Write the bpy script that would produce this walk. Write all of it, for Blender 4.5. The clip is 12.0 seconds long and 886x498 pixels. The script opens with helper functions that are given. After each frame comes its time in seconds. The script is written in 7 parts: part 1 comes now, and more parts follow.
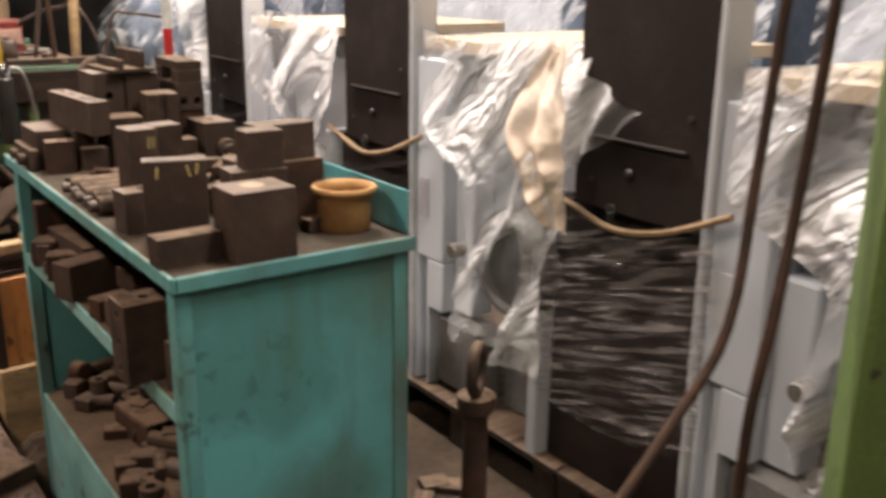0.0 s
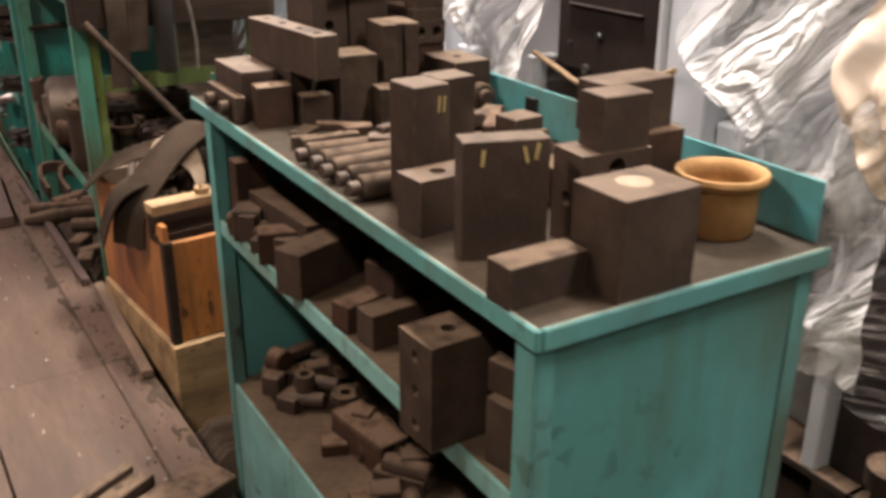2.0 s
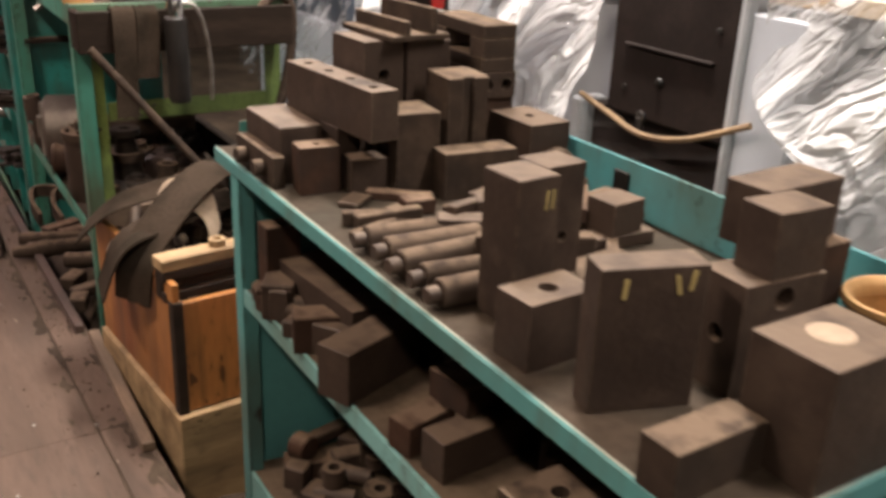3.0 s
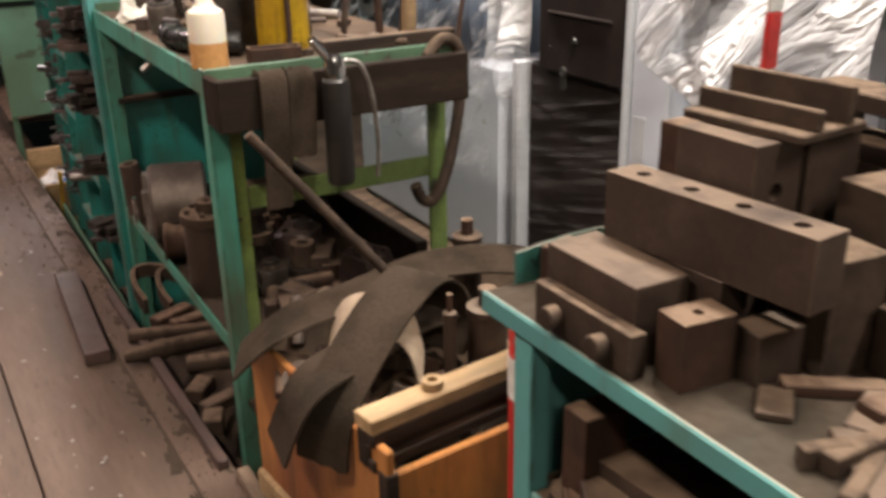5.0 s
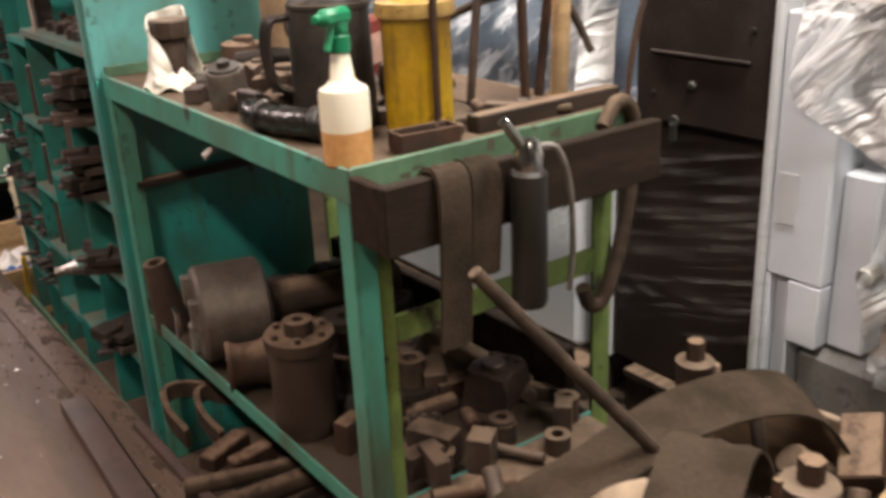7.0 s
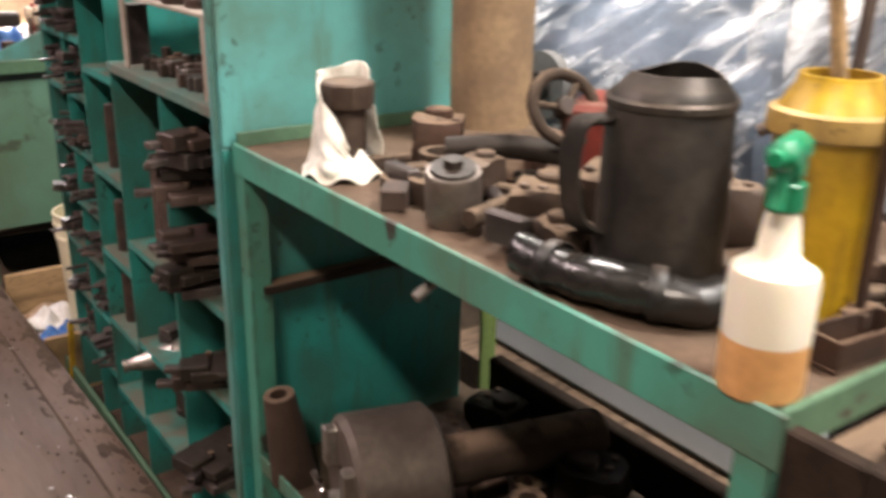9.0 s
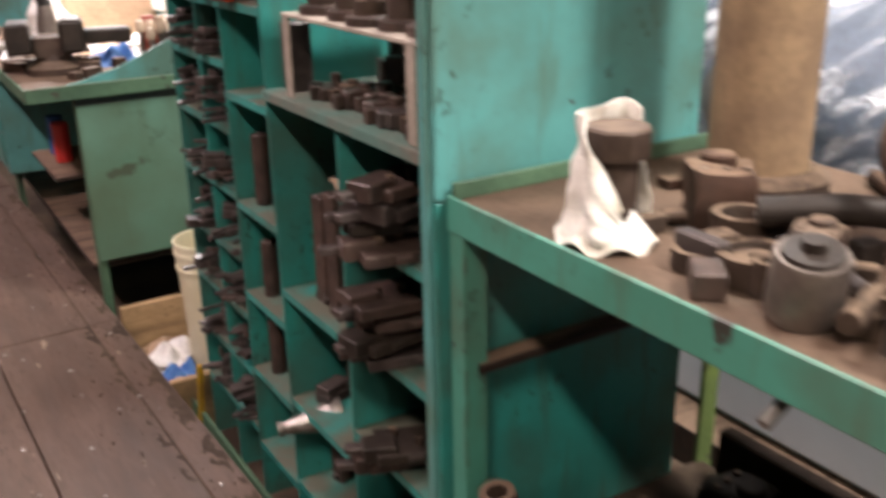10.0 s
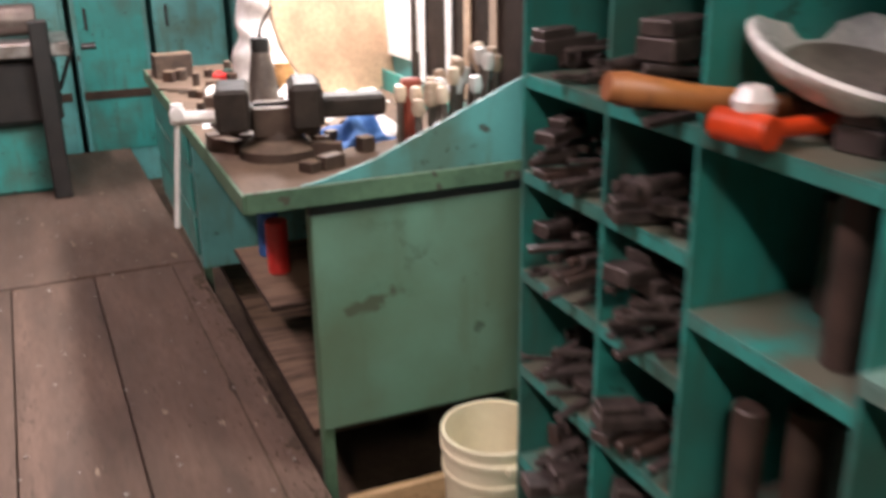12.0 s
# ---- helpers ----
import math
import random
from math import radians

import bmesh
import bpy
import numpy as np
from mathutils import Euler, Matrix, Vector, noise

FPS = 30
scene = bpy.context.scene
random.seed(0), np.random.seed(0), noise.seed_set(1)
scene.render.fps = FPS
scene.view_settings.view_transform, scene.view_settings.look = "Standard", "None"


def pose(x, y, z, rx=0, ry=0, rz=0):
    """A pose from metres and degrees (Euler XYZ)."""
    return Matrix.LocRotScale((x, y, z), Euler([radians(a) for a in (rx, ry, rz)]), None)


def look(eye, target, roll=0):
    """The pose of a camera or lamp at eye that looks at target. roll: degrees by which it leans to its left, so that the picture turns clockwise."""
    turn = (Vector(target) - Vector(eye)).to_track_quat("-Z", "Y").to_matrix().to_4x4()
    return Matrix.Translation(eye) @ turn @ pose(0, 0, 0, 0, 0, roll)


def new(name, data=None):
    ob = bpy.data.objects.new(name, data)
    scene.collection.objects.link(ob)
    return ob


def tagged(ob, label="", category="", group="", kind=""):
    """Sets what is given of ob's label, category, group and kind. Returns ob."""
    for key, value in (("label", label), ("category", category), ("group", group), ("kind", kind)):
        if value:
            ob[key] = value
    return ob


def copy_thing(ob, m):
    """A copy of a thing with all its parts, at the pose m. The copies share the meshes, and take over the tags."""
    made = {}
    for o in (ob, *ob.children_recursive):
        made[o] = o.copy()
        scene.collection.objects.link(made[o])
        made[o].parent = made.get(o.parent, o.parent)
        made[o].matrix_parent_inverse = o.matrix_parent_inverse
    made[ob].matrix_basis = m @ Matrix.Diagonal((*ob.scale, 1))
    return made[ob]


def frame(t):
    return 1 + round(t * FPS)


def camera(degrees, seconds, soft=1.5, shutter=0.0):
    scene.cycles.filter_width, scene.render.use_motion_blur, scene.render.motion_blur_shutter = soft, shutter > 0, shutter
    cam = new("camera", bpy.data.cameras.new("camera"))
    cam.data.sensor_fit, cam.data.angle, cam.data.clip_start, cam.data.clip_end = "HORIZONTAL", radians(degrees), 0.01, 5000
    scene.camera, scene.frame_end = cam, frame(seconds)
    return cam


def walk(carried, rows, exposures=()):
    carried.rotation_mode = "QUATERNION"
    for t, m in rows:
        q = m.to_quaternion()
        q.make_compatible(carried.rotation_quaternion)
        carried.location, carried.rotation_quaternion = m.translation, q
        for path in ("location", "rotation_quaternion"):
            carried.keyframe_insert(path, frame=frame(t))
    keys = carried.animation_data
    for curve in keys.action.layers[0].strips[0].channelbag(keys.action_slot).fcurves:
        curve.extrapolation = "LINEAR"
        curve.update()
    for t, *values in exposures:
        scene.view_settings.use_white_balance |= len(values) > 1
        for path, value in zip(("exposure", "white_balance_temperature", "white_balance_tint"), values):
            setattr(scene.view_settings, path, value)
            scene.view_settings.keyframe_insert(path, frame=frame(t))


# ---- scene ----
cam = camera(50.8, 12.0, soft=3.6, shutter=0.5)
PATH = [
    (0, (-0.018, 0.017, 1.443), (1.101, 1.572, 0.87), 0.8),
    (0.5, (0.029, 0.227, 1.449), (1.031, 1.854, 0.858), -0.5),
    (1, (-0.033, 0.422, 1.434), (0.892, 2.044, 0.717), 1.0),
    (1.5, (-0.101, 0.629, 1.45), (0.866, 2.221, 0.721), -1.0),
    (2, (-0.094, 0.816, 1.42), (0.854, 2.401, 0.655), 0.3),
    (2.5, (-0.045, 1.039, 1.45), (0.937, 2.624, 0.727), 0.4),
    (3, (-0.06, 1.18, 1.449), (0.919, 2.755, 0.699), 2.5),
    (3.5, (-0.111, 1.401, 1.452), (0.837, 3.002, 0.721), 1.0),
    (5.5, (-0.153, 2.219, 1.468), (0.771, 3.825, 0.716), -1.7),
    (6, (-0.255, 2.464, 1.478), (0.79, 4.029, 0.801), -3.3),
    (6.5, (-0.314, 2.644, 1.481), (0.749, 4.18, 0.766), -3.2),
    (8.5, (-0.302, 3.556, 1.483), (0.872, 5.014, 0.78), -1.3),
    (9, (-0.284, 3.752, 1.498), (0.812, 5.279, 0.814), 1.0),
    (9.2, (-0.285, 3.857, 1.484), (0.802, 5.39, 0.801), 1.3),
    (9.5, (-0.314, 4.023, 1.498), (0.756, 5.571, 0.822), -0.1),
    (9.8, (-0.35, 4.17, 1.521), (0.685, 5.725, 0.806), -1.6),
    (10, (-0.353, 4.251, 1.513), (0.633, 5.843, 0.809), -1.1),
    (10.5, (-0.287, 4.582, 1.513), (0.613, 6.251, 0.877), -0.3),
    (11, (-0.289, 4.925, 1.518), (0.484, 6.653, 0.873), 1.0),
    (11.5, (-0.335, 5.262, 1.537), (0.463, 6.967, 0.861), -0.4),
    (12, (-0.244, 5.731, 1.53), (0.478, 7.468, 0.85), -0.9),
]
walk(cam, [(t, look(eye, target, roll)) for t, eye, target, roll in PATH],
     [(0, -0.05, 6680, 12), (1, 0.36, 6650, 12), (1.5, 0.2, 6620, 12), (2.5, 0.0, 6580, 12), (3.5, -0.15, 6540, 10), (5.5, -0.16, 6560, 9), (6.5, -0.14, 6560, 8),
      (8.5, 0.26, 6400, 9), (9.5, 0.10, 6440, 10), (10.5, 0.19, 6230, 14), (11.5, 0.16, 6240, 13), (12, 0.0, 6260, 12)])

# ---- world and lamps ----
WORLD = bpy.data.worlds.new("hall_air")
scene.world = WORLD
WORLD.use_nodes = True
WORLD.node_tree.nodes["Background"].inputs[0].default_value = (0.8, 0.85, 1.0, 1)
WORLD.node_tree.nodes["Background"].inputs[1].default_value = 0.015


def lamp(x, y, z, power, sx=0.25, sy=1.2, colour=(1.0, 0.84, 0.70)):
    d = bpy.data.lights.new("lamp_light", "AREA")
    d.shape, d.size, d.size_y, d.energy, d.color = "RECTANGLE", sx, sy, power, colour
    ob = new("lamp_light", d)
    ob.matrix_world = pose(x, y, z)
    return ob


AISLE_LAMPS = [(-1.5, -1.2), (-1.5, 3.3), (-1.5, 7.0), (-1.3, 11.2)]
HALL_LAMPS = [(1.45, 0.6), (1.45, 3.4), (1.6, 6.4)]
for (lx, ly), power, tone in zip(AISLE_LAMPS, (104, 136, 138, 135), ((1.0, 0.84, 0.70), (1.0, 0.83, 0.70), (1.0, 0.78, 0.77), (1.0, 0.78, 0.77))):
    lamp(lx, ly, 3.86, power, colour=tone)
for (lx, ly), power in zip(HALL_LAMPS, (135, 235, 168)):
    lamp(lx, ly, 3.86, power, colour=(1.0, 0.92, 0.85))
lamp(0.78, 9.4, 2.05, 100, 0.12, 0.9, (1.0, 0.92, 0.90))   # strip lamp added over the bench, out of view, to brighten it


# ---- materials ----
def material(name, base, rough=0.6, metal=0.0, alt=None, scale=8.0, dust=None, dust_from=0.55, bump=0.15,
             grain=60.0, stretch=(1, 1, 1), spread=(0.42, 0.62), wear=None, wear_at=0.66, wear_soft=0.03, chips=3.0, vary=0.0, speck=0.5, stain=None, gloss=None, edge=None, edge_size=0.005):
    """Two-scale paint, metal or wood: large blotches, fine grain, worn spots, and dust on what faces up."""
    m = bpy.data.materials.new(name)
    m.use_nodes = True
    nt = m.node_tree
    n, k = nt.nodes, nt.links
    b = n["Principled BSDF"]
    tc = n.new("ShaderNodeTexCoord")
    mp = n.new("ShaderNodeMapping")
    mp.inputs["Scale"].default_value = stretch
    k.new(tc.outputs["Object"], mp.inputs[0])
    info = n.new("ShaderNodeObjectInfo")
    shift = n.new("ShaderNodeVectorMath")
    shift.operation = "SCALE"
    shift.inputs[0].default_value = (7.1, 3.3, 5.7)
    k.new(info.outputs["Random"], shift.inputs["Scale"])
    add = n.new("ShaderNodeVectorMath")
    k.new(mp.outputs[0], add.inputs[0])
    k.new(shift.outputs[0], add.inputs[1])

    def noise_at(s, detail=5.0):
        t = n.new("ShaderNodeTexNoise")
        t.inputs["Scale"].default_value, t.inputs["Detail"].default_value = s, detail
        k.new(add.outputs[0], t.inputs["Vector"])
        return t.outputs["Fac"]

    def ramp(sock, lo, hi):
        r = n.new("ShaderNodeMapRange")
        r.inputs[1].default_value, r.inputs[2].default_value = lo, hi
        k.new(sock, r.inputs[0])
        return r.outputs[0]

    def mix(fac, a, c):
        x = n.new("ShaderNodeMix")
        x.data_type = "RGBA"
        for sock, v in ((x.inputs[0], fac), (x.inputs[6], a), (x.inputs[7], c)):
            if isinstance(v, tuple):
                sock.default_value = (*v, 1)
            elif isinstance(v, float):
                sock.default_value = v
            else:
                k.new(v, sock)
        return x.outputs[2]

    alt = alt or tuple(0.62 * c for c in base)
    col = mix(ramp(noise_at(scale), *spread), base, alt)
    fine = noise_at(grain, 3.0)
    col = mix(ramp(fine, 0.35, 0.85), col, mix(speck, col, tuple(0.35 * c for c in base)))
    if stain:
        col = mix(ramp(noise_at(scale * 0.7, 8.0), 0.47, 0.66), col, mix(0.72, col, stain))
        run = n.new("ShaderNodeMapping")
        run.inputs["Scale"].default_value = (1.0, 1.0, 0.16)
        k.new(add.outputs[0], run.inputs[0])
        streak = n.new("ShaderNodeTexNoise")
        streak.inputs["Scale"].default_value, streak.inputs["Detail"].default_value = scale * 5, 6.0
        k.new(run.outputs[0], streak.inputs["Vector"])
        col = mix(ramp(streak.outputs["Fac"], 0.53, 0.72), col, mix(0.55, col, stain))
        rare = n.new("ShaderNodeMath")
        rare.operation = "MULTIPLY"
        k.new(ramp(noise_at(scale * 9, 9.0), 0.58, 0.63), rare.inputs[0])
        k.new(ramp(noise_at(scale * 1.1, 3.0), 0.54, 0.66), rare.inputs[1])
        col = mix(rare.outputs[0], col, mix(0.7, col, tuple(0.35 * c for c in stain)))
    if vary:
        col = mix(ramp(info.outputs["Random"], 1.0 - 1.0 / max(vary, 0.01), 1.0), col, mix(0.55, col, alt))
    if wear:
        col = mix(ramp(noise_at(scale * chips, 9.0), wear_at, wear_at + wear_soft), col, wear)
    # Tints edges, inner corners included: chips, rubbed metal, and painted glints.
    if edge:
        soft, hard, dot = n.new("ShaderNodeBevel"), n.new("ShaderNodeNewGeometry"), n.new("ShaderNodeVectorMath")
        soft.samples = 4
        soft.inputs["Radius"].default_value = edge_size
        dot.operation = "DOT_PRODUCT"
        k.new(soft.outputs[0], dot.inputs[0])
        k.new(hard.outputs["Normal"], dot.inputs[1])
        edge_mask = n.new("ShaderNodeMath")
        edge_mask.operation = "MULTIPLY"
        k.new(ramp(dot.outputs["Value"], 0.97, 0.86), edge_mask.inputs[0])
        k.new(ramp(noise_at(scale * 6, 7.0), 0.40, 0.60), edge_mask.inputs[1])
        col = mix(edge_mask.outputs[0], col, edge)
    if dust:
        geo = n.new("ShaderNodeNewGeometry")
        sep = n.new("ShaderNodeSeparateXYZ")
        k.new(geo.outputs["Normal"], sep.inputs[0])
        up = ramp(sep.outputs[2], dust_from, 0.95)
        mul = n.new("ShaderNodeMath")
        mul.operation = "MULTIPLY"
        k.new(up, mul.inputs[0])
        k.new(ramp(noise_at(scale * 1.7), 0.28, 0.55), mul.inputs[1])
        col = mix(mul.outputs[0], col, dust)
    k.new(col, b.inputs["Base Color"])
    b.inputs["Metallic"].default_value = metal
    b.inputs["Specular IOR Level"].default_value = gloss if gloss is not None else 0.14 if dust and dust_from < 0.65 else 0.5
    rr = n.new("ShaderNodeMapRange")
    rr.inputs[3].default_value, rr.inputs[4].default_value = max(rough - 0.13, 0.03), min(rough + 0.15, 1)
    k.new(noise_at(scale * 2.3), rr.inputs[0])
    k.new(rr.outputs[0], b.inputs["Roughness"])
    if bump:
        bp = n.new("ShaderNodeBump")
        bp.inputs["Strength"].default_value, bp.inputs["Distance"].default_value = bump, 0.004
        k.new(fine, bp.inputs["Height"])
        k.new(bp.outputs[0], b.inputs["Normal"])
    return m


DUST = (0.165, 0.112, 0.076)
TEAL = material("teal_paint", (0.105, 0.315, 0.305), 0.6, gloss=0.3, edge=(0.045, 0.040, 0.032), alt=(0.085, 0.25, 0.25), scale=2.4, speck=0.12, stain=(0.085, 0.085, 0.052), dust=(0.24, 0.24, 0.19), dust_from=0.7, bump=0.06,
                wear=(0.035, 0.035, 0.03), wear_at=0.70, chips=1.6)
PANELTEAL = material("patchy_teal_paint", (0.100, 0.330, 0.335), 0.5, gloss=0.35, edge=(0.045, 0.040, 0.032), alt=(0.075, 0.235, 0.225), scale=2.6, spread=(0.44, 0.56), speck=0.10, stain=(0.075, 0.115, 0.085), bump=0.06,
                     wear=(0.035, 0.035, 0.03), wear_at=0.68, chips=1.9)
CYAN = material("cyan_paint", (0.10, 0.39, 0.43), 0.42, edge=(0.05, 0.06, 0.05), alt=(0.11, 0.33, 0.35), scale=5, speck=0.1, stain=(0.10, 0.16, 0.13), bump=0.05, wear=(0.04, 0.05, 0.045), wear_at=0.74)
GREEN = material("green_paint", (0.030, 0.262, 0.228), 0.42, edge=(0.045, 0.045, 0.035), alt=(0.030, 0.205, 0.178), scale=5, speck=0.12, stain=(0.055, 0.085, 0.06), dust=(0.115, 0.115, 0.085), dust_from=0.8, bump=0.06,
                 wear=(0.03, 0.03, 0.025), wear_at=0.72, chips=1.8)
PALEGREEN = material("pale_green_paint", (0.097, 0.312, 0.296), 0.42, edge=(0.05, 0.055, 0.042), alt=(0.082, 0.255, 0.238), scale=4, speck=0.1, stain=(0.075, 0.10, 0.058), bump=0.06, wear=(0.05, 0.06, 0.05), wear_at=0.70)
RAILGREEN = material("rail_green_paint", (0.070, 0.285, 0.215), 0.42, edge=(0.05, 0.045, 0.03), edge_size=0.006, alt=(0.06, 0.23, 0.165), scale=4, speck=0.1, stain=(0.075, 0.075, 0.04), bump=0.06, wear=(0.035, 0.035, 0.028), wear_at=0.68, chips=2.2)
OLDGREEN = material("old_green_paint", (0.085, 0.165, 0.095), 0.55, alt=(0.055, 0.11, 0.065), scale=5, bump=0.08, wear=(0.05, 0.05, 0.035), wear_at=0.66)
OLIVE = material("olive_paint", (0.17, 0.24, 0.06), 0.5, alt=(0.11, 0.16, 0.05), scale=6, wear=(0.05, 0.045, 0.03), wear_at=0.64)
STEEL = material("oiled_steel", (0.032, 0.021, 0.016), 0.55, 0.0, alt=(0.058, 0.038, 0.028), scale=9, spread=(0.36, 0.70), dust=(0.135, 0.094, 0.065), bump=0.25, grain=90, vary=0.9, gloss=0.3, edge=(0.15, 0.105, 0.075), edge_size=0.003, wear=(0.072, 0.049, 0.036), wear_at=0.52, wear_soft=0.2, chips=1.4)
# The pale edge tone paints glints onto the parts' rubbed edges.
OILY = material("oil_dark_steel", (0.095, 0.074, 0.068), 0.42, 0.25, alt=(0.035, 0.027, 0.025), scale=22, bump=0.35, grain=70, vary=0.8, speck=0.3, edge=(0.24, 0.20, 0.18), edge_size=0.003)
OILYBROWN = material("oil_brown_steel", (0.085, 0.054, 0.043), 0.45, 0.15, alt=(0.035, 0.024, 0.020), scale=20, bump=0.35, grain=70, vary=0.8, speck=0.3, edge=(0.15, 0.11, 0.085), edge_size=0.003)
RUST = material("rusty_steel", (0.068, 0.036, 0.024), 0.7, 0.05, alt=(0.040, 0.026, 0.02), scale=16, dust=DUST, bump=0.25, vary=0.9)
BARE = material("bare_steel", (0.42, 0.40, 0.37), 0.38, 0.8, alt=(0.25, 0.22, 0.19), scale=14, bump=0.08)
DUSTY = material("dusty_iron", (0.072, 0.049, 0.035), 0.8, 0.05, edge=(0.17, 0.125, 0.09), edge_size=0.003, alt=(0.038, 0.027, 0.021), scale=18, dust=(0.145, 0.102, 0.070), bump=0.3, vary=0.9)
# Near-white with little metal: the handle's bright reflection is put into the colour.
BRIGHTSTEEL = material("pale_bright_steel", (0.80, 0.79, 0.76), 0.35, 0.35, alt=(0.66, 0.64, 0.6), scale=12, speck=0.1, bump=0.02)
CHROME = material("chrome", (0.75, 0.74, 0.72), 0.15, 1.0, bump=0)
BLACK = material("black_rubber", (0.012, 0.011, 0.010), 0.45, alt=(0.02, 0.017, 0.015), bump=0.08, dust=(0.05, 0.038, 0.03), dust_from=0.8)
PLANK = material("trodden_board", (0.162, 0.107, 0.080), 0.65, gloss=0.2, alt=(0.095, 0.066, 0.050), scale=3.5, bump=0.22, grain=22, stretch=(3, 0.6, 1), vary=0.5, stain=(0.055, 0.042, 0.034), spread=(0.36, 0.68),
                 wear=(0.26, 0.20, 0.145), wear_at=0.69)
EARTH = material("oily_ground", (0.050, 0.036, 0.026), 0.8, gloss=0.12, alt=(0.085, 0.062, 0.043), scale=3, bump=0.4, grain=35)
ORANGEWOOD = material("orange_plywood", (0.48, 0.20, 0.055), 0.5, alt=(0.24, 0.08, 0.028), scale=5, stain=(0.05, 0.028, 0.016), stretch=(1, 1, 0.35), bump=0.15, grain=45)
PALEWOOD = material("pale_wood", (0.46, 0.31, 0.16), 0.65, stain=(0.14, 0.09, 0.045), alt=(0.34, 0.22, 0.11), scale=6, stretch=(0.5, 3, 3), bump=0.15, grain=40)
DARKWOOD = material("oily_wood", (0.040, 0.027, 0.020), 0.65, gloss=0.2, alt=(0.024, 0.017, 0.013), scale=6, stretch=(0.5, 3, 3), bump=0.25, dust=DUST, dust_from=0.85)
CARD = material("card", (0.62, 0.43, 0.27), 0.85, alt=(0.48, 0.32, 0.2), scale=5, bump=0.05)
TUBECARD = material("brown_card_tube", (0.30, 0.20, 0.11), 0.8, alt=(0.20, 0.13, 0.075), scale=7, bump=0.1)
WEBBING = material("tan_webbing", (0.050, 0.036, 0.026), 0.95, gloss=0.05, alt=(0.028, 0.021, 0.015), scale=9, bump=0.5, grain=110)
DRAPE = material("brown_paper_drape", (0.42, 0.32, 0.23), 0.8, alt=(0.30, 0.22, 0.15), scale=5, bump=0.25)
RAG = material("white_rag", (0.84, 0.81, 0.74), 0.95, alt=(0.62, 0.57, 0.48), scale=14, bump=0.4, grain=160)
YELLOW = material("yellow_enamel", (0.66, 0.42, 0.02), 0.4, alt=(0.5, 0.29, 0.02), scale=8, bump=0.1, stain=(0.16, 0.09, 0.025), wear=(0.12, 0.08, 0.04), wear_at=0.70)
IRONBLACK = material("near_black_iron", (0.022, 0.017, 0.014), 0.5, gloss=0.25, alt=(0.036, 0.027, 0.021), scale=14, bump=0.25, edge=(0.09, 0.075, 0.065), edge_size=0.004)
BOARDBLACK = material("near_black_board", (0.022, 0.015, 0.011), 0.7, gloss=0.1, alt=(0.034, 0.023, 0.017), scale=6, stretch=(0.5, 3, 3), bump=0.25)
OCHRE = material("dusty_ochre_enamel", (0.42, 0.27, 0.07), 0.55, alt=(0.30, 0.19, 0.06), scale=9, bump=0.15, stain=(0.14, 0.09, 0.04))
JUGBLACK = material("sooty_metal", (0.040, 0.036, 0.033), 0.42, 0.4, alt=(0.065, 0.055, 0.047), scale=10, bump=0.15, dust=(0.12, 0.09, 0.07), dust_from=0.6)
RED = material("red_paint", (0.62, 0.03, 0.025), 0.4, alt=(0.45, 0.03, 0.025), bump=0.03)
DARKRED = material("dull_red_tin", (0.20, 0.04, 0.03), 0.5, alt=(0.13, 0.03, 0.025), scale=9, dust=(0.17, 0.08, 0.06))
PINK = material("faded_label", (0.55, 0.33, 0.26), 0.6, bump=0.05)
ORANGE = material("orange_plastic", (0.80, 0.075, 0.015), 0.35, bump=0.0)
BLUE = material("blue_cloth", (0.035, 0.12, 0.36), 0.9, alt=(0.08, 0.2, 0.45), scale=18, bump=0.3)
WHITE = material("white_paper", (0.80, 0.79, 0.76), 0.7, alt=(0.7, 0.68, 0.63), bump=0.03)
ENAMEL = material("white_enamel", (0.82, 0.81, 0.78), 0.22, alt=(0.74, 0.72, 0.68), bump=0.0)
CREAM = material("cream_plastic", (0.78, 0.72, 0.52), 0.45, speck=0.1, alt=(0.72, 0.65, 0.45), scale=7, bump=0.03)
COPPER = material("terracotta_brass", (0.42, 0.235, 0.095), 0.5, 0.25, alt=(0.33, 0.18, 0.075), scale=9, bump=0.06, dust=(0.5, 0.31, 0.15))
MACHINE = material("grey_machine_paint", (0.55, 0.58, 0.63), 0.4, alt=(0.52, 0.55, 0.60), scale=4, speck=0.04, bump=0.03)
DARKPANEL = material("dark_brown_panel", (0.017, 0.011, 0.009), 0.65, alt=(0.028, 0.019, 0.016), scale=5, bump=0.08, gloss=0.2)
SLAB = material("beige_board", (0.66, 0.54, 0.40), 0.7, alt=(0.58, 0.46, 0.33), scale=5, bump=0.05)
WALLPAINT = material("dark_grey_wall", (0.12, 0.115, 0.105), 0.85, alt=(0.085, 0.08, 0.075), scale=1.5, bump=0.1)
GLOSSBLACK = material("black_film", (0.015, 0.014, 0.013), 0.27, alt=(0.02, 0.018, 0.016), bump=0.9, grain=30)
BAREDARK = material("dull_grey_steel", (0.20, 0.165, 0.14), 0.42, 0.6, alt=(0.13, 0.105, 0.09), scale=9, bump=0.08)
PLANKDARK = material("dark_brown_iron", (0.085, 0.05, 0.04), 0.6, alt=(0.06, 0.04, 0.032), scale=7, bump=0.15)
PALELATH = material("dirty_lath", (0.22, 0.15, 0.10), 0.7, alt=(0.14, 0.10, 0.07), scale=6, stretch=(3, 0.6, 3), bump=0.2)
COLGREEN = material("column_green", (0.13, 0.20, 0.055), 0.5, alt=(0.10, 0.155, 0.045), scale=4, wear=(0.05, 0.045, 0.03), wear_at=0.68)
